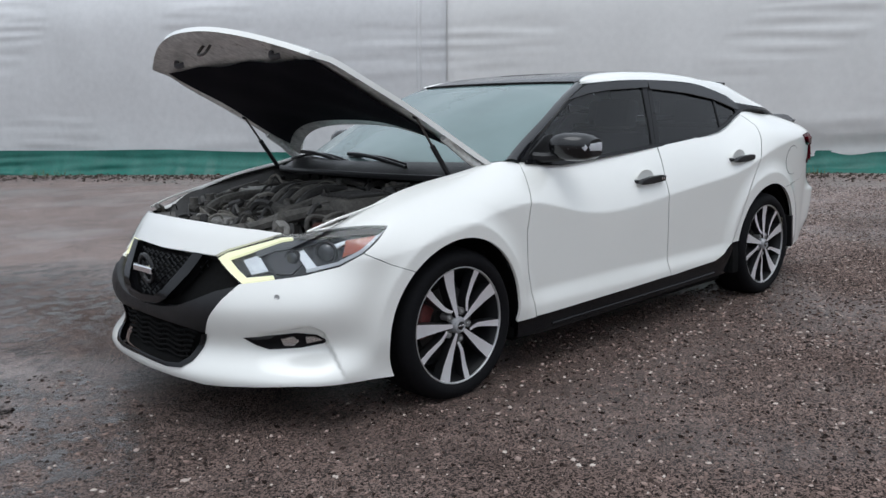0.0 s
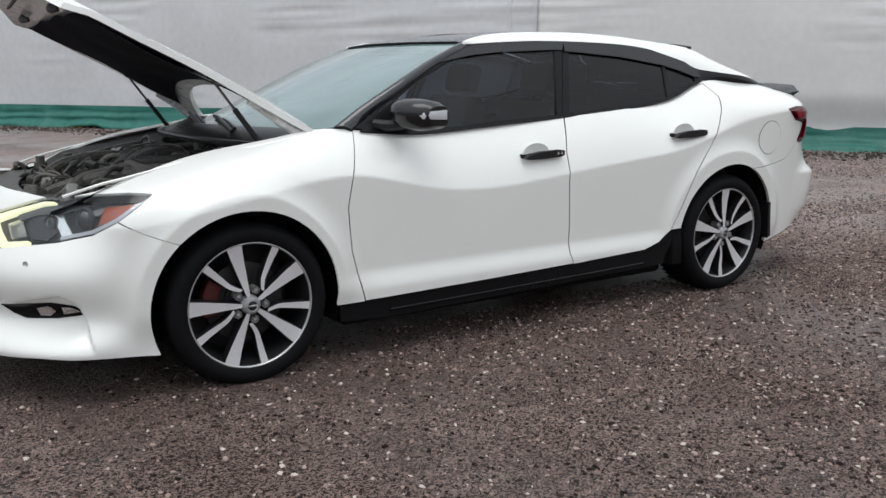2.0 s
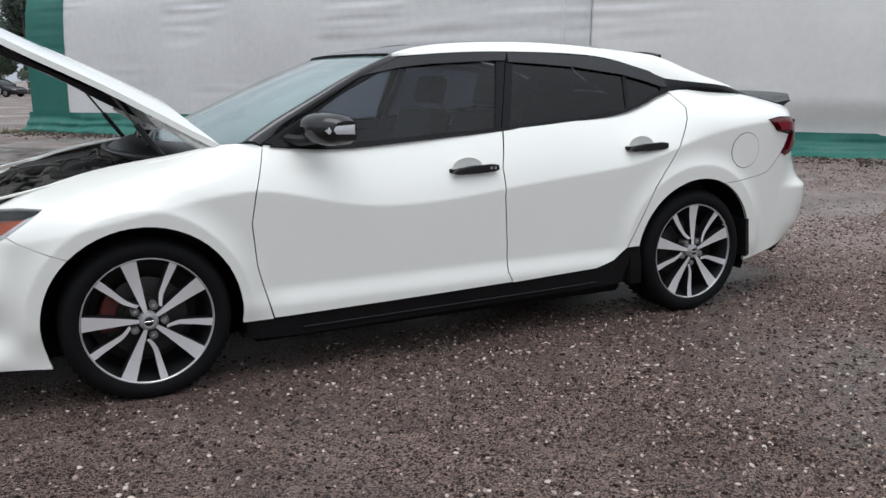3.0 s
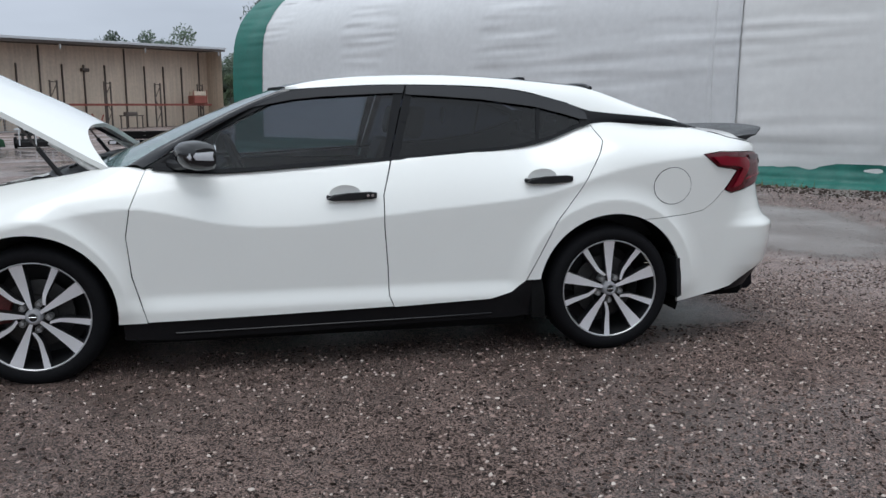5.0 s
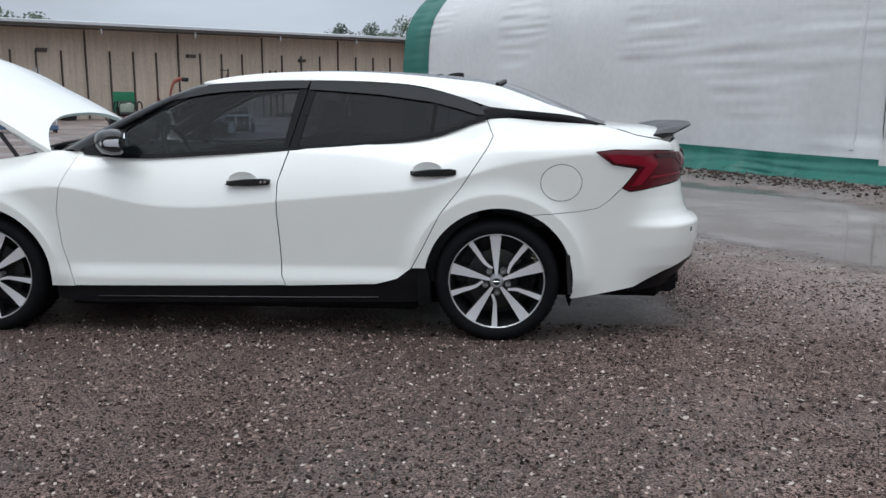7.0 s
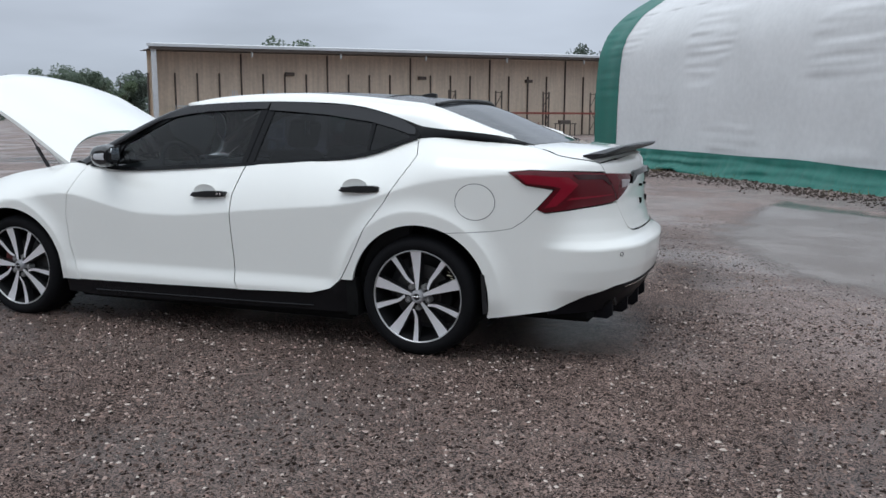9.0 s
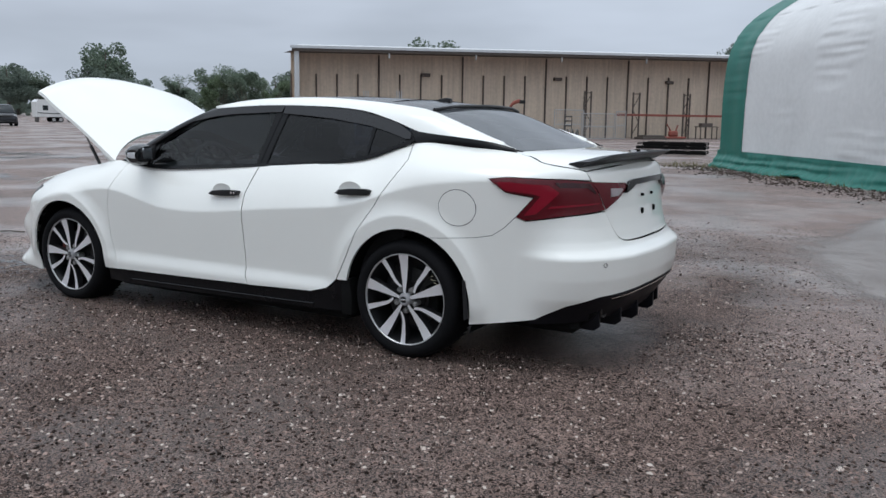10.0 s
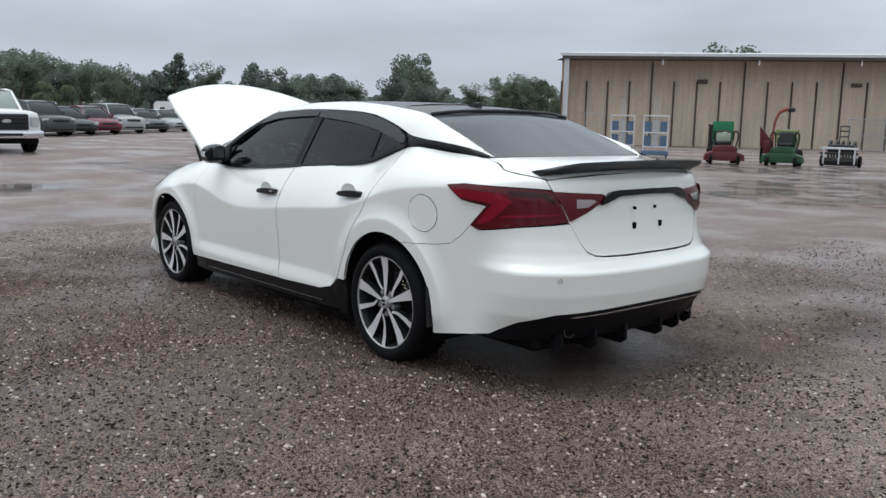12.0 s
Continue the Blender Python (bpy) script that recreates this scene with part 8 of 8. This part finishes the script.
# ---- machines and racks before the building ----
M_MRED, M_MGREEN, M_MYELLOW = mat("machine_red", (0.09, 0.009, 0.013), 0.4, vary=0.2), mat("machine_green", (0.010, 0.055, 0.02), 0.4, vary=0.2), mat("machine_yellow", (0.16, 0.20, 0.06), 0.5, vary=0.2)
M_EMERALD, M_BLUE, M_FRAME = mat("emerald_plastic", (0.01, 0.16, 0.07), 0.45, vary=0.15), mat("blue_steel", (0.085, 0.14, 0.22), 0.5, vary=0.25), mat("white_steel", (0.6, 0.61, 0.62), 0.5, vary=0.12)
M_CANVAS = mat("pale_canvas", (0.35, 0.40, 0.32), 0.8, vary=0.2)


def face_to(x, y, tx=6.0, ty=-3.5, turn=0.0):
    """A pose on the ground whose local -y looks towards a place."""
    return pose(x, y, 0, 0, 0, math.degrees(math.atan2(ty - y, tx - x)) + 90 + turn)


def mower(x, y, deck, top, label, turn=0.0, canopy=None):
    root = thing("ride_on_mower", label, "mower", face_to(x, y, turn=turn) @ Matrix.Diagonal((0.77, 0.77, 1, 1)))
    bm = bmesh.new()
    prism(bm, [(-0.85, 0.12), (-0.8, 0.34), (-0.5, 0.42), (0.5, 0.42), (0.8, 0.34), (0.85, 0.12)], -0.75, -0.1, bevel=0.03)
    part("deck", bm, deck, root, "wide mower deck")
    bm = bmesh.new()
    prism(bm, [(-0.52, 0.40), (-0.44, 0.58), (-0.2, 0.64), (0.2, 0.64), (0.44, 0.58), (0.52, 0.40)], -0.62, -0.28, bevel=0.04)
    part("front_cowl", bm, deck, root, "rounded front cowl")
    for sx in (-1, 1):
        bm = bmesh.new()
        tube(bm, [(sx * 0.5, -0.05, 0.55), (sx * 0.58, -0.08, 0.85), (sx * 0.56, -0.1, 1.04), (sx * 0.42, -0.12, 1.08), (sx * 0.42, 0.2, 0.8)], 0.028)
        part("guard_rail", bm, M_PLASTIC, root)
    bm = bmesh.new()
    box(bm, -0.42, 0.42, -0.35, 0.85, 0.35, 0.62, 0.06, seg=2)
    part("chassis", bm, top, root)
    bm = bmesh.new()
    box(bm, -0.38, 0.38, 0.3, 0.9, 0.62, 0.95, 0.08, seg=2)
    part("engine_hood", bm, top, root)
    bm = bmesh.new()
    box(bm, -0.28, 0.28, -0.1, 0.35, 0.66, 0.76, 0.05, seg=2)
    box(bm, -0.28, 0.28, 0.28, 0.42, 0.72, 1.12, 0.05, seg=2)
    part("seat", bm, M_SEAT, root, "black seat")
    for sx in (-1, 1):
        bm = bmesh.new()
        tube(bm, [(sx * 0.36, -0.1, 0.6), (sx * 0.38, -0.15, 0.95), (sx * 0.3, -0.25, 1.05), (sx * 0.1, -0.28, 1.05)], 0.018)
        part("steering_lever", bm, M_PLASTIC, root)
        for wy, r, w in ((0.62, 0.27, 0.24), (-0.7, 0.16, 0.12)):
            q = Matrix.Translation((sx * 0.62, wy, r)) @ Matrix.Rotation(radians(90 * sx), 4, "Y")
            bm = bmesh.new()
            lathe(bm, [(0.0, 0.0), (r * 0.5, 0.01), (r * 0.9, 0.02), (r, -0.02), (r, -w + 0.02), (r * 0.9, -w), (0.0, -w)], q, 16)
            part("wheel", bm, M_RUBBER, root)
    if canopy == "guard":
        bm = bmesh.new()
        box(bm, -0.45, 0.45, 0.55, 0.62, 0.8, 1.42, 0.05, seg=2)
        box(bm, -0.42, 0.42, 0.5, 1.0, 0.72, 0.85, 0.05)
        part("grass_catcher", bm, M_EMERALD, root, "emerald plastic catcher")
        bm = bmesh.new()
        box(bm, -0.3, 0.3, 0.05, 0.42, 0.72, 1.06, 0.09, seg=2)
        part("cover", bm, M_CANVAS, root, "pale canvas cover")
    else:
        bm = bmesh.new()
        tube(bm, [(-0.45, 0.5, 0.6), (-0.45, 0.55, 1.1), (-0.35, 0.55, 1.16), (0.35, 0.55, 1.16), (0.45, 0.55, 1.1), (0.45, 0.5, 0.6)], 0.03)
        box(bm, -0.4, 0.4, 0.4, 0.56, 0.96, 1.18, 0.05, seg=2)
        part("roll_bar", bm, M_MYELLOW, root, "yellow roll bar")
    return root


mower(-9.43, 22.5, M_MRED, M_GUNMETAL, "red ride-on mower with emerald catcher on wet gravel", 6, "guard")
mower(-7.75, 23.45, M_MGREEN, M_MGREEN, "green ride-on mower with yellow roll bar", -8)


def chipper(x, y):
    root = thing("wood_chipper", "red wood chipper with tall curved chute", "chipper", face_to(x, y) @ Matrix.Diagonal((0.55, 0.7, 1, 1)))
    bm = bmesh.new()
    box(bm, -0.3, 0.3, -0.5, 0.5, 0.35, 0.8, 0.06, seg=2)
    part("housing", bm, M_MRED, root)
    bm = bmesh.new()
    prism(bm, [(-0.55, 1.28), (-0.5, 0.55), (0.05, 0.5), (0.1, 0.85)], -0.25, 0.25, bevel=0.02)
    part("hopper", bm, M_MRED, root, "red feed hopper")
    bm = bmesh.new()
    tube(bm, [(0.22, 0, 0.6), (0.24, 0, 1.1), (0.32, 0, 1.5), (0.55, 0, 1.78), (0.95, 0, 1.88), (1.1, 0, 1.86)], 0.075, 10)
    part("chute", bm, M_REDRAIL, root, "faded red curved chute")
    bm = bmesh.new()
    box(bm, 1.0, 1.42, -0.09, 0.09, 1.79, 1.93, 0.03)
    part("chute_hood", bm, M_PLASTIC, root)
    for sx in (-1, 1):
        bm = bmesh.new()
        lathe(bm, [(0.0, 0.0), (0.2, 0.02), (0.27, -0.02), (0.27, -0.14), (0.2, -0.16), (0.0, -0.16)], Matrix.Translation((sx * 0.45, 0.1, 0.27)) @ Matrix.Rotation(radians(90 * sx), 4, "Y"), 16)
        part("wheel", bm, M_RUBBER, root)
    return root


chipper(-8.85, 24.4)


def sprayer(x, y):
    root = thing("turf_machine", "silver turf machine with tubular frame", "machine", face_to(x, y, turn=-10) @ Matrix.Diagonal((0.74, 0.8, 1, 1)))
    for z in (0.2, 0.45, 0.62):
        bm = bmesh.new()
        box(bm, -0.8, 0.8, -0.5, -0.42, z - 0.035, z + 0.035, 0.01)
        part("cross_bar", bm, M_FRAME if z > 0.6 else M_GUNMETAL, root)
    for sx in (-0.62, 0.02, 0.66):
        bm = bmesh.new()
        box(bm, sx - 0.03, sx + 0.03, -0.53, -0.47, 0.1, 0.6, 0.008)
        part("bracket", bm, M_FRAME if sx else M_SILVER, root)
    bm = bmesh.new()
    box(bm, -0.55, 0.6, -0.3, 0.3, 0.42, 0.74, 0.1, seg=2)
    part("engine_cover", bm, M_GUNMETAL, root, "dark engine cover")
    bm = bmesh.new()
    box(bm, -0.75, 0.75, -0.4, 0.5, 0.05, 0.3, 0.04)
    part("bed", bm, M_GUNMETAL, root)
    for k in range(5):
        bm = bmesh.new()
        tube(bm, [(-0.5 + 0.25 * k, -0.2, 0.3), (-0.5 + 0.25 * k, -0.1, 0.75), (-0.5 + 0.25 * k, 0.3, 0.8), (-0.5 + 0.25 * k, 0.45, 0.3)], 0.05)
        part("cover", bm, M_DUSTY, root)
    for x0 in (-0.18, 0.18):
        bm = bmesh.new()
        tube(bm, [(x0, 0.3, 0.3), (x0, 0.35, 1.2), (x0, 0.32, 1.36)], 0.025)
        part("handle_post", bm, M_DUSTY, root)
    for z in (1.0, 1.18, 1.34):
        bm = bmesh.new()
        rod(bm, (-0.18, 0.34, z), (0.18, 0.34, z), 0.025, seg=6)
        part("rung", bm, M_STEEL, root)
    for sx in (-1, 1):
        bm = bmesh.new()
        lathe(bm, [(0.0, 0.0), (0.15, 0.01), (0.19, -0.02), (0.19, -0.12), (0.0, -0.14)], Matrix.Translation((sx * 0.85, 0.0, 0.19)) @ Matrix.Rotation(radians(90 * sx), 4, "Y"), 14)
        part("wheel", bm, M_RUBBER, root)
    return root


sprayer(-6.57, 25.0)


def rack_cart(x, y):
    root = thing("rack_cart", "white framed rack cart with blue bins", "cart", face_to(x, y) @ Matrix.Diagonal((0.72, 0.75, 0.82, 1)), "rack carts")
    for sx in (-0.62, 0.62):
        for sy in (-0.4, 0.4):
            bm = bmesh.new()
            box(bm, sx - 0.03, sx + 0.03, sy - 0.03, sy + 0.03, 0.3, 1.95, 0.005)
            part("post", bm, M_FRAME, root)
            bm = bmesh.new()
            lathe(bm, [(0.0, 0.0), (0.1, 0.01), (0.1, -0.06), (0.0, -0.07)], Matrix.Translation((sx, sy, 0.1)) @ Matrix.Rotation(radians(90), 4, "Y"), 12)
            part("castor", bm, M_RUBBER, root)
    for z in (0.5, 1.15, 1.92):
        bm = bmesh.new()
        box(bm, -0.66, 0.66, -0.44, 0.44, z - 0.03, z + 0.03, 0.005)
        part("shelf", bm, M_FRAME, root)
    bm = bmesh.new()
    box(bm, -0.7, 0.7, -0.48, 0.48, 0.12, 0.32, 0.02)
    part("base", bm, M_BLUE, root, "blue steel base")
    for z in (0.55, 1.2):
        for k in (-1, 0, 1):
            bm = bmesh.new()
            box(bm, k * 0.4 - 0.17, k * 0.4 + 0.17, -0.38, 0.3, z, z + (0.46 if k else 0.56), 0.02)
            part("bin", bm, M_BLUE if k else M_SILVER, root)
    for k in (-0.12, 0.0, 0.12):
        bm = bmesh.new()
        rod(bm, (k, 0.3, 1.95), (k, 0.3, 2.75), 0.03, seg=6)
        part("mast", bm, M_SILVER, root)
    return root


rack_cart(-14.9, 24.08)
rack_cart(-13.15, 23.84)


def cage(a, out):
    root = thing("wire_cage", "galvanised wire cage panels leaning by the building", "cage")
    rm = Matrix.Translation(on_building(a, out, 0)) @ Matrix.Rotation(math.atan2(B_ALONG.y, B_ALONG.x), 4, "Z")
    for k, (x0, x1, y, h) in enumerate(((0, 2.0, 0.3, 1.75), (1.6, 3.9, -0.2, 1.55), (4.2, 4.9, 0.1, 1.7))):
        bm = bmesh.new()
        for p, q in (((x0, y, 0.03), (x0, y, h)), ((x1, y, 0.03), (x1, y, h)), ((x0, y, h), (x1, y, h)), ((x0, y, 0.05), (x1, y, 0.05)), ((x0, y, h * 0.5), (x1, y, h * 0.5))):
            rod(bm, rm @ Vector(p), rm @ Vector(q), 0.03, seg=6)
        fr = part("frame", bm, M_SILVER, root, "galvanised tube frame")
        bm = bmesh.new()
        n = int((x1 - x0) / 0.13)
        for i in range(1, n):
            x = x0 + (x1 - x0) * i / n
            rod(bm, rm @ Vector((x, y, 0.05)), rm @ Vector((x, y, h)), 0.008, seg=4)
        for i in range(1, 9):
            rod(bm, rm @ Vector((x0, y, h * i / 9)), rm @ Vector((x1, y, h * i / 9)), 0.008, seg=4)
        part("wire_mesh", bm, M_SILVER, fr)
    return root


cage(15.7, 1.3)
bin_ob = bmesh.new()
box(bin_ob, -0.32, 0.32, -0.35, 0.35, 0, 1.25, 0.05, seg=2)
box(bin_ob, -0.36, 0.36, -0.4, 0.38, 1.22, 1.3, 0.03)
wb = part("wheelie_bin", bin_ob, M_PLASTIC, None)
tagged(wb, "black plastic bin against the building", "bin")
wb.matrix_world = Matrix.Translation(on_building(8.7, 0.2, 0)) @ Matrix.Rotation(radians(51), 4, "Z")


def flat_frames(x, y):
    root = thing("steel_frames", "low stack of black steel trailer frames on gravel", "frame", pose(x, y, 0, 0, 0, 8) @ Matrix.Diagonal((0.8, 0.8, 0.78, 1)))
    for k, z in enumerate((0.12, 0.34, 0.52)):
        for sy in (-0.7, 0.7):
            bm = bmesh.new()
            box(bm, -1.7 + 0.3 * k, 1.7, sy - 0.06, sy + 0.06, z - 0.07, z + 0.07, 0.01)
            part("rail", bm, M_DARK, root)
        for sx in (-1.3, -0.2, 0.8, 1.6):
            bm = bmesh.new()
            box(bm, sx - 0.06, sx + 0.06, -0.7, 0.7, z - 0.05, z + 0.05, 0.01)
            part("cross_rail", bm, M_POST, root)
    for sx in (-1.5, -1.05, -0.55):
        bm = bmesh.new()
        box(bm, sx - 0.13, sx + 0.13, -0.79, -0.765, 0.08, 0.2, 0.005)
        part("reflector_plate", bm, M_FRAME, root)
    return root


flat_frames(-3.3, 27.0)


def rail_fence(x0, x1, y):
    root = thing("rail_fence", "low grey metal rail fence before the trees", "fence")
    for k in range(int((x1 - x0) / 2.5) + 1):
        bm = bmesh.new()
        rod(bm, (x0 + 2.5 * k, y, 0), (x0 + 2.5 * k, y, 1.25), 0.05, seg=6)
        part("post", bm, M_SILVER, root)
    for z in (0.6, 1.2):
        bm = bmesh.new()
        rod(bm, (x0, y, z), (x1, y, z), 0.035, seg=6)
        part("rail", bm, M_SILVER, root)


rail_fence(-8.0, 9.5, 79.0)

# ---- ground litter ----
litter = thing("branch", "short dark broken branch lying on gravel", "branch", pose(-3.35, 0.9, 0.0, 0, 0, 25))
bm = bmesh.new()
tube(bm, [(-0.14, 0, 0.012), (-0.04, 0.012, 0.018), (0.06, -0.006, 0.014), (0.13, 0.01, 0.012)], 0.008, 6)
part("stick", bm, M_BARK, litter)


def ico(coarse=False):
    b = bmesh.new()
    if coarse:
        bmesh.ops.create_cone(b, cap_ends=False, segments=4, radius1=1.0, radius2=0.6, depth=1.2)
        bmesh.ops.triangulate(b, faces=b.faces)
        bmesh.ops.contextual_create(b, geom=[e for e in b.edges if e.is_boundary and all(v.co.z > 0 for v in e.verts)])
        bmesh.ops.triangulate(b, faces=b.faces)
        b.verts.index_update()
    else:
        bmesh.ops.create_icosphere(b, subdivisions=1, radius=1.0)
    v = np.array([tuple(x.co) for x in b.verts])
    f = np.array([[q.index for q in x.verts] for x in b.faces])
    b.free()
    return v, f


def stone_material():
    m = bpy.data.materials.new("loose_stones")
    m.use_nodes = True
    n, l = m.node_tree.nodes, m.node_tree.links
    b = n["Principled BSDF"]
    b.inputs["Roughness"].default_value = 0.65
    b.inputs["Specular IOR Level"].default_value = 0.05
    g, r = n.new("ShaderNodeNewGeometry"), n.new("ShaderNodeValToRGB")
    els = r.color_ramp.elements
    els[0].color, els[1].color = (*[0.02 * q for q in EARTH], 1), (0.58, 0.515, 0.46, 1)
    for pos, v in ((0.3, 0.05), (0.52, 0.11), (0.72, 0.25), (0.88, 0.45)):
        els.new(pos).color = (*[v * q for q in EARTH], 1)
    l.new(g.outputs["Random Per Island"], r.inputs["Fac"])
    l.new(r.outputs[0], b.inputs["Base Color"])
    return m


M_STONE = stone_material()
M_RUBBLE = mat("brown_rubble", (0.07, 0.056, 0.048), 0.9, vary=0.6, scale=9, fine=70, spec=0.05)


def scatter(name, label, xs, ys, sizes, flat=0.55, seed=1, coarse=False, material=None):
    rs = np.random.RandomState(seed)
    v, f = ico(coarse)
    n = len(xs)
    ang = rs.uniform(0, 6.283, n)
    sx, sy, sz = sizes * rs.uniform(0.8, 1.5, n), sizes * rs.uniform(0.55, 1.0, n), sizes * flat * rs.uniform(0.6, 1.2, n)
    jit = rs.uniform(0.75, 1.2, (n, len(v)))
    X = v[None, :, 0] * jit * sx[:, None]
    Y = v[None, :, 1] * jit * sy[:, None]
    Z = v[None, :, 2] * jit * sz[:, None] + (sz * 0.35)[:, None]
    ca, sa = np.cos(ang)[:, None], np.sin(ang)[:, None]
    P = np.stack([X * ca - Y * sa + xs[:, None], X * sa + Y * ca + ys[:, None], Z], -1).reshape(-1, 3)
    F = (f[None] + (np.arange(n) * len(v))[:, None, None]).reshape(-1, 3)
    me = bpy.data.meshes.new(name)
    me.vertices.add(len(P))
    me.vertices.foreach_set("co", P.ravel())
    me.loops.add(F.size)
    me.loops.foreach_set("vertex_index", F.ravel())
    me.polygons.add(len(F))
    me.polygons.foreach_set("loop_start", np.arange(0, F.size, 3))
    me.update(calc_edges=True)
    me.materials.append(material or M_STONE)
    ob = new(name, me)
    return tagged(ob, label, "gravel", kind="stuff")


gr = np.random.RandomState(7)
N = 185000
px, py = gr.uniform(-3.6, 8.0, N), -4.4 + 5.2 * gr.uniform(0, 1, N) ** 1.15
keep = (py < -0.5) | (px < -1.0) | (px > 3.85)
# thinner on the damp earth round the nose and behind the tail
share = np.interp(px, (-0.5, 2.2, 4.4, 5.6), (0.42, 1.0, 1.0, 0.6))
keep &= gr.uniform(0, 1, N) < share
size = 0.003 + 0.0095 * gr.uniform(0, 1, N) ** 3
scatter("loose_gravel", "loose brown and pale gravel chips on the lot", px[keep], py[keep], size[keep], 0.55, 3, True)
N = 420
px, py = gr.uniform(-3.6, 8.0, N), gr.uniform(-4.4, 0.9, N)
keep = (py < -0.75) | (px < -1.0) | (px > 3.95)
scatter("pebbles", "scattered larger pale pebbles on the lot", px[keep], py[keep], gr.uniform(0.007, 0.013, N)[keep], 0.6, 4)
N = 44000
px, py = gr.uniform(1.8, 10.5, N), 0.2 + 6.3 * gr.uniform(0, 1, N) ** 1.4
keep = ((px > 4.05) | (py > 1.3)) & np.array([noise.noise((x * 0.5, y * 0.5, 4)) > gr.uniform(-0.45, 0.3) for x, y in zip(px, py)])
scatter("loose_gravel", "loose brown and pale gravel chips behind the sedan", px[keep], py[keep], (0.004 + 0.010 * gr.uniform(0, 1, N) ** 3)[keep], 0.55, 6, True)
N = 7000
a, o = gr.uniform(-0.5, 26, N), gr.normal(0.85, 0.45, N)
rx = 0.0 + 0.585 * a - 0.811 * o
ry = 20.0 - 0.811 * a - 0.585 * o
scatter("foot_rubble", "strip of coarse rubble along the shelter's foot", rx, ry, 0.008 + 0.03 * gr.uniform(0, 1, N) ** 4, 0.6, 5, False, M_RUBBLE)

# weeds at the shelter's end corner and along its foot
gv, gf = [], []
wr2 = random.Random(9)
for k in range(1500):
    if k < 400:
        x, y = wr2.gauss(-0.9, 0.7), wr2.gauss(19.9, 0.8)
    else:
        q = wr2.uniform(0, 26)
        if noise.noise((q * 0.8, 0, 3)) < 0.1:
            continue
        oo = abs(wr2.gauss(0.5, 0.25))
        x, y = 0.585 * q - 0.811 * oo, 20 - 0.811 * q - 0.585 * oo
    h, a = wr2.uniform(0.04, 0.16), wr2.uniform(0, 6.28)
    d = Vector((math.cos(a), math.sin(a), 0))
    w = d.orthogonal().normalized() * 0.008
    i = len(gv)
    p = Vector((x, y, 0))
    gv += [p - w, p + w, p + d * h * 0.5 + Vector((0, 0, h))]
    gf.append((i, i + 1, i + 2))
weeds = mesh_ob("weeds", gv, gf, leaf_material("weed_blades", (0.09, 0.09, 0.035), (0.2, 0.185, 0.085)), flat=True)
tagged(weeds, "sparse green weeds by the shelter", "grass", kind="stuff")
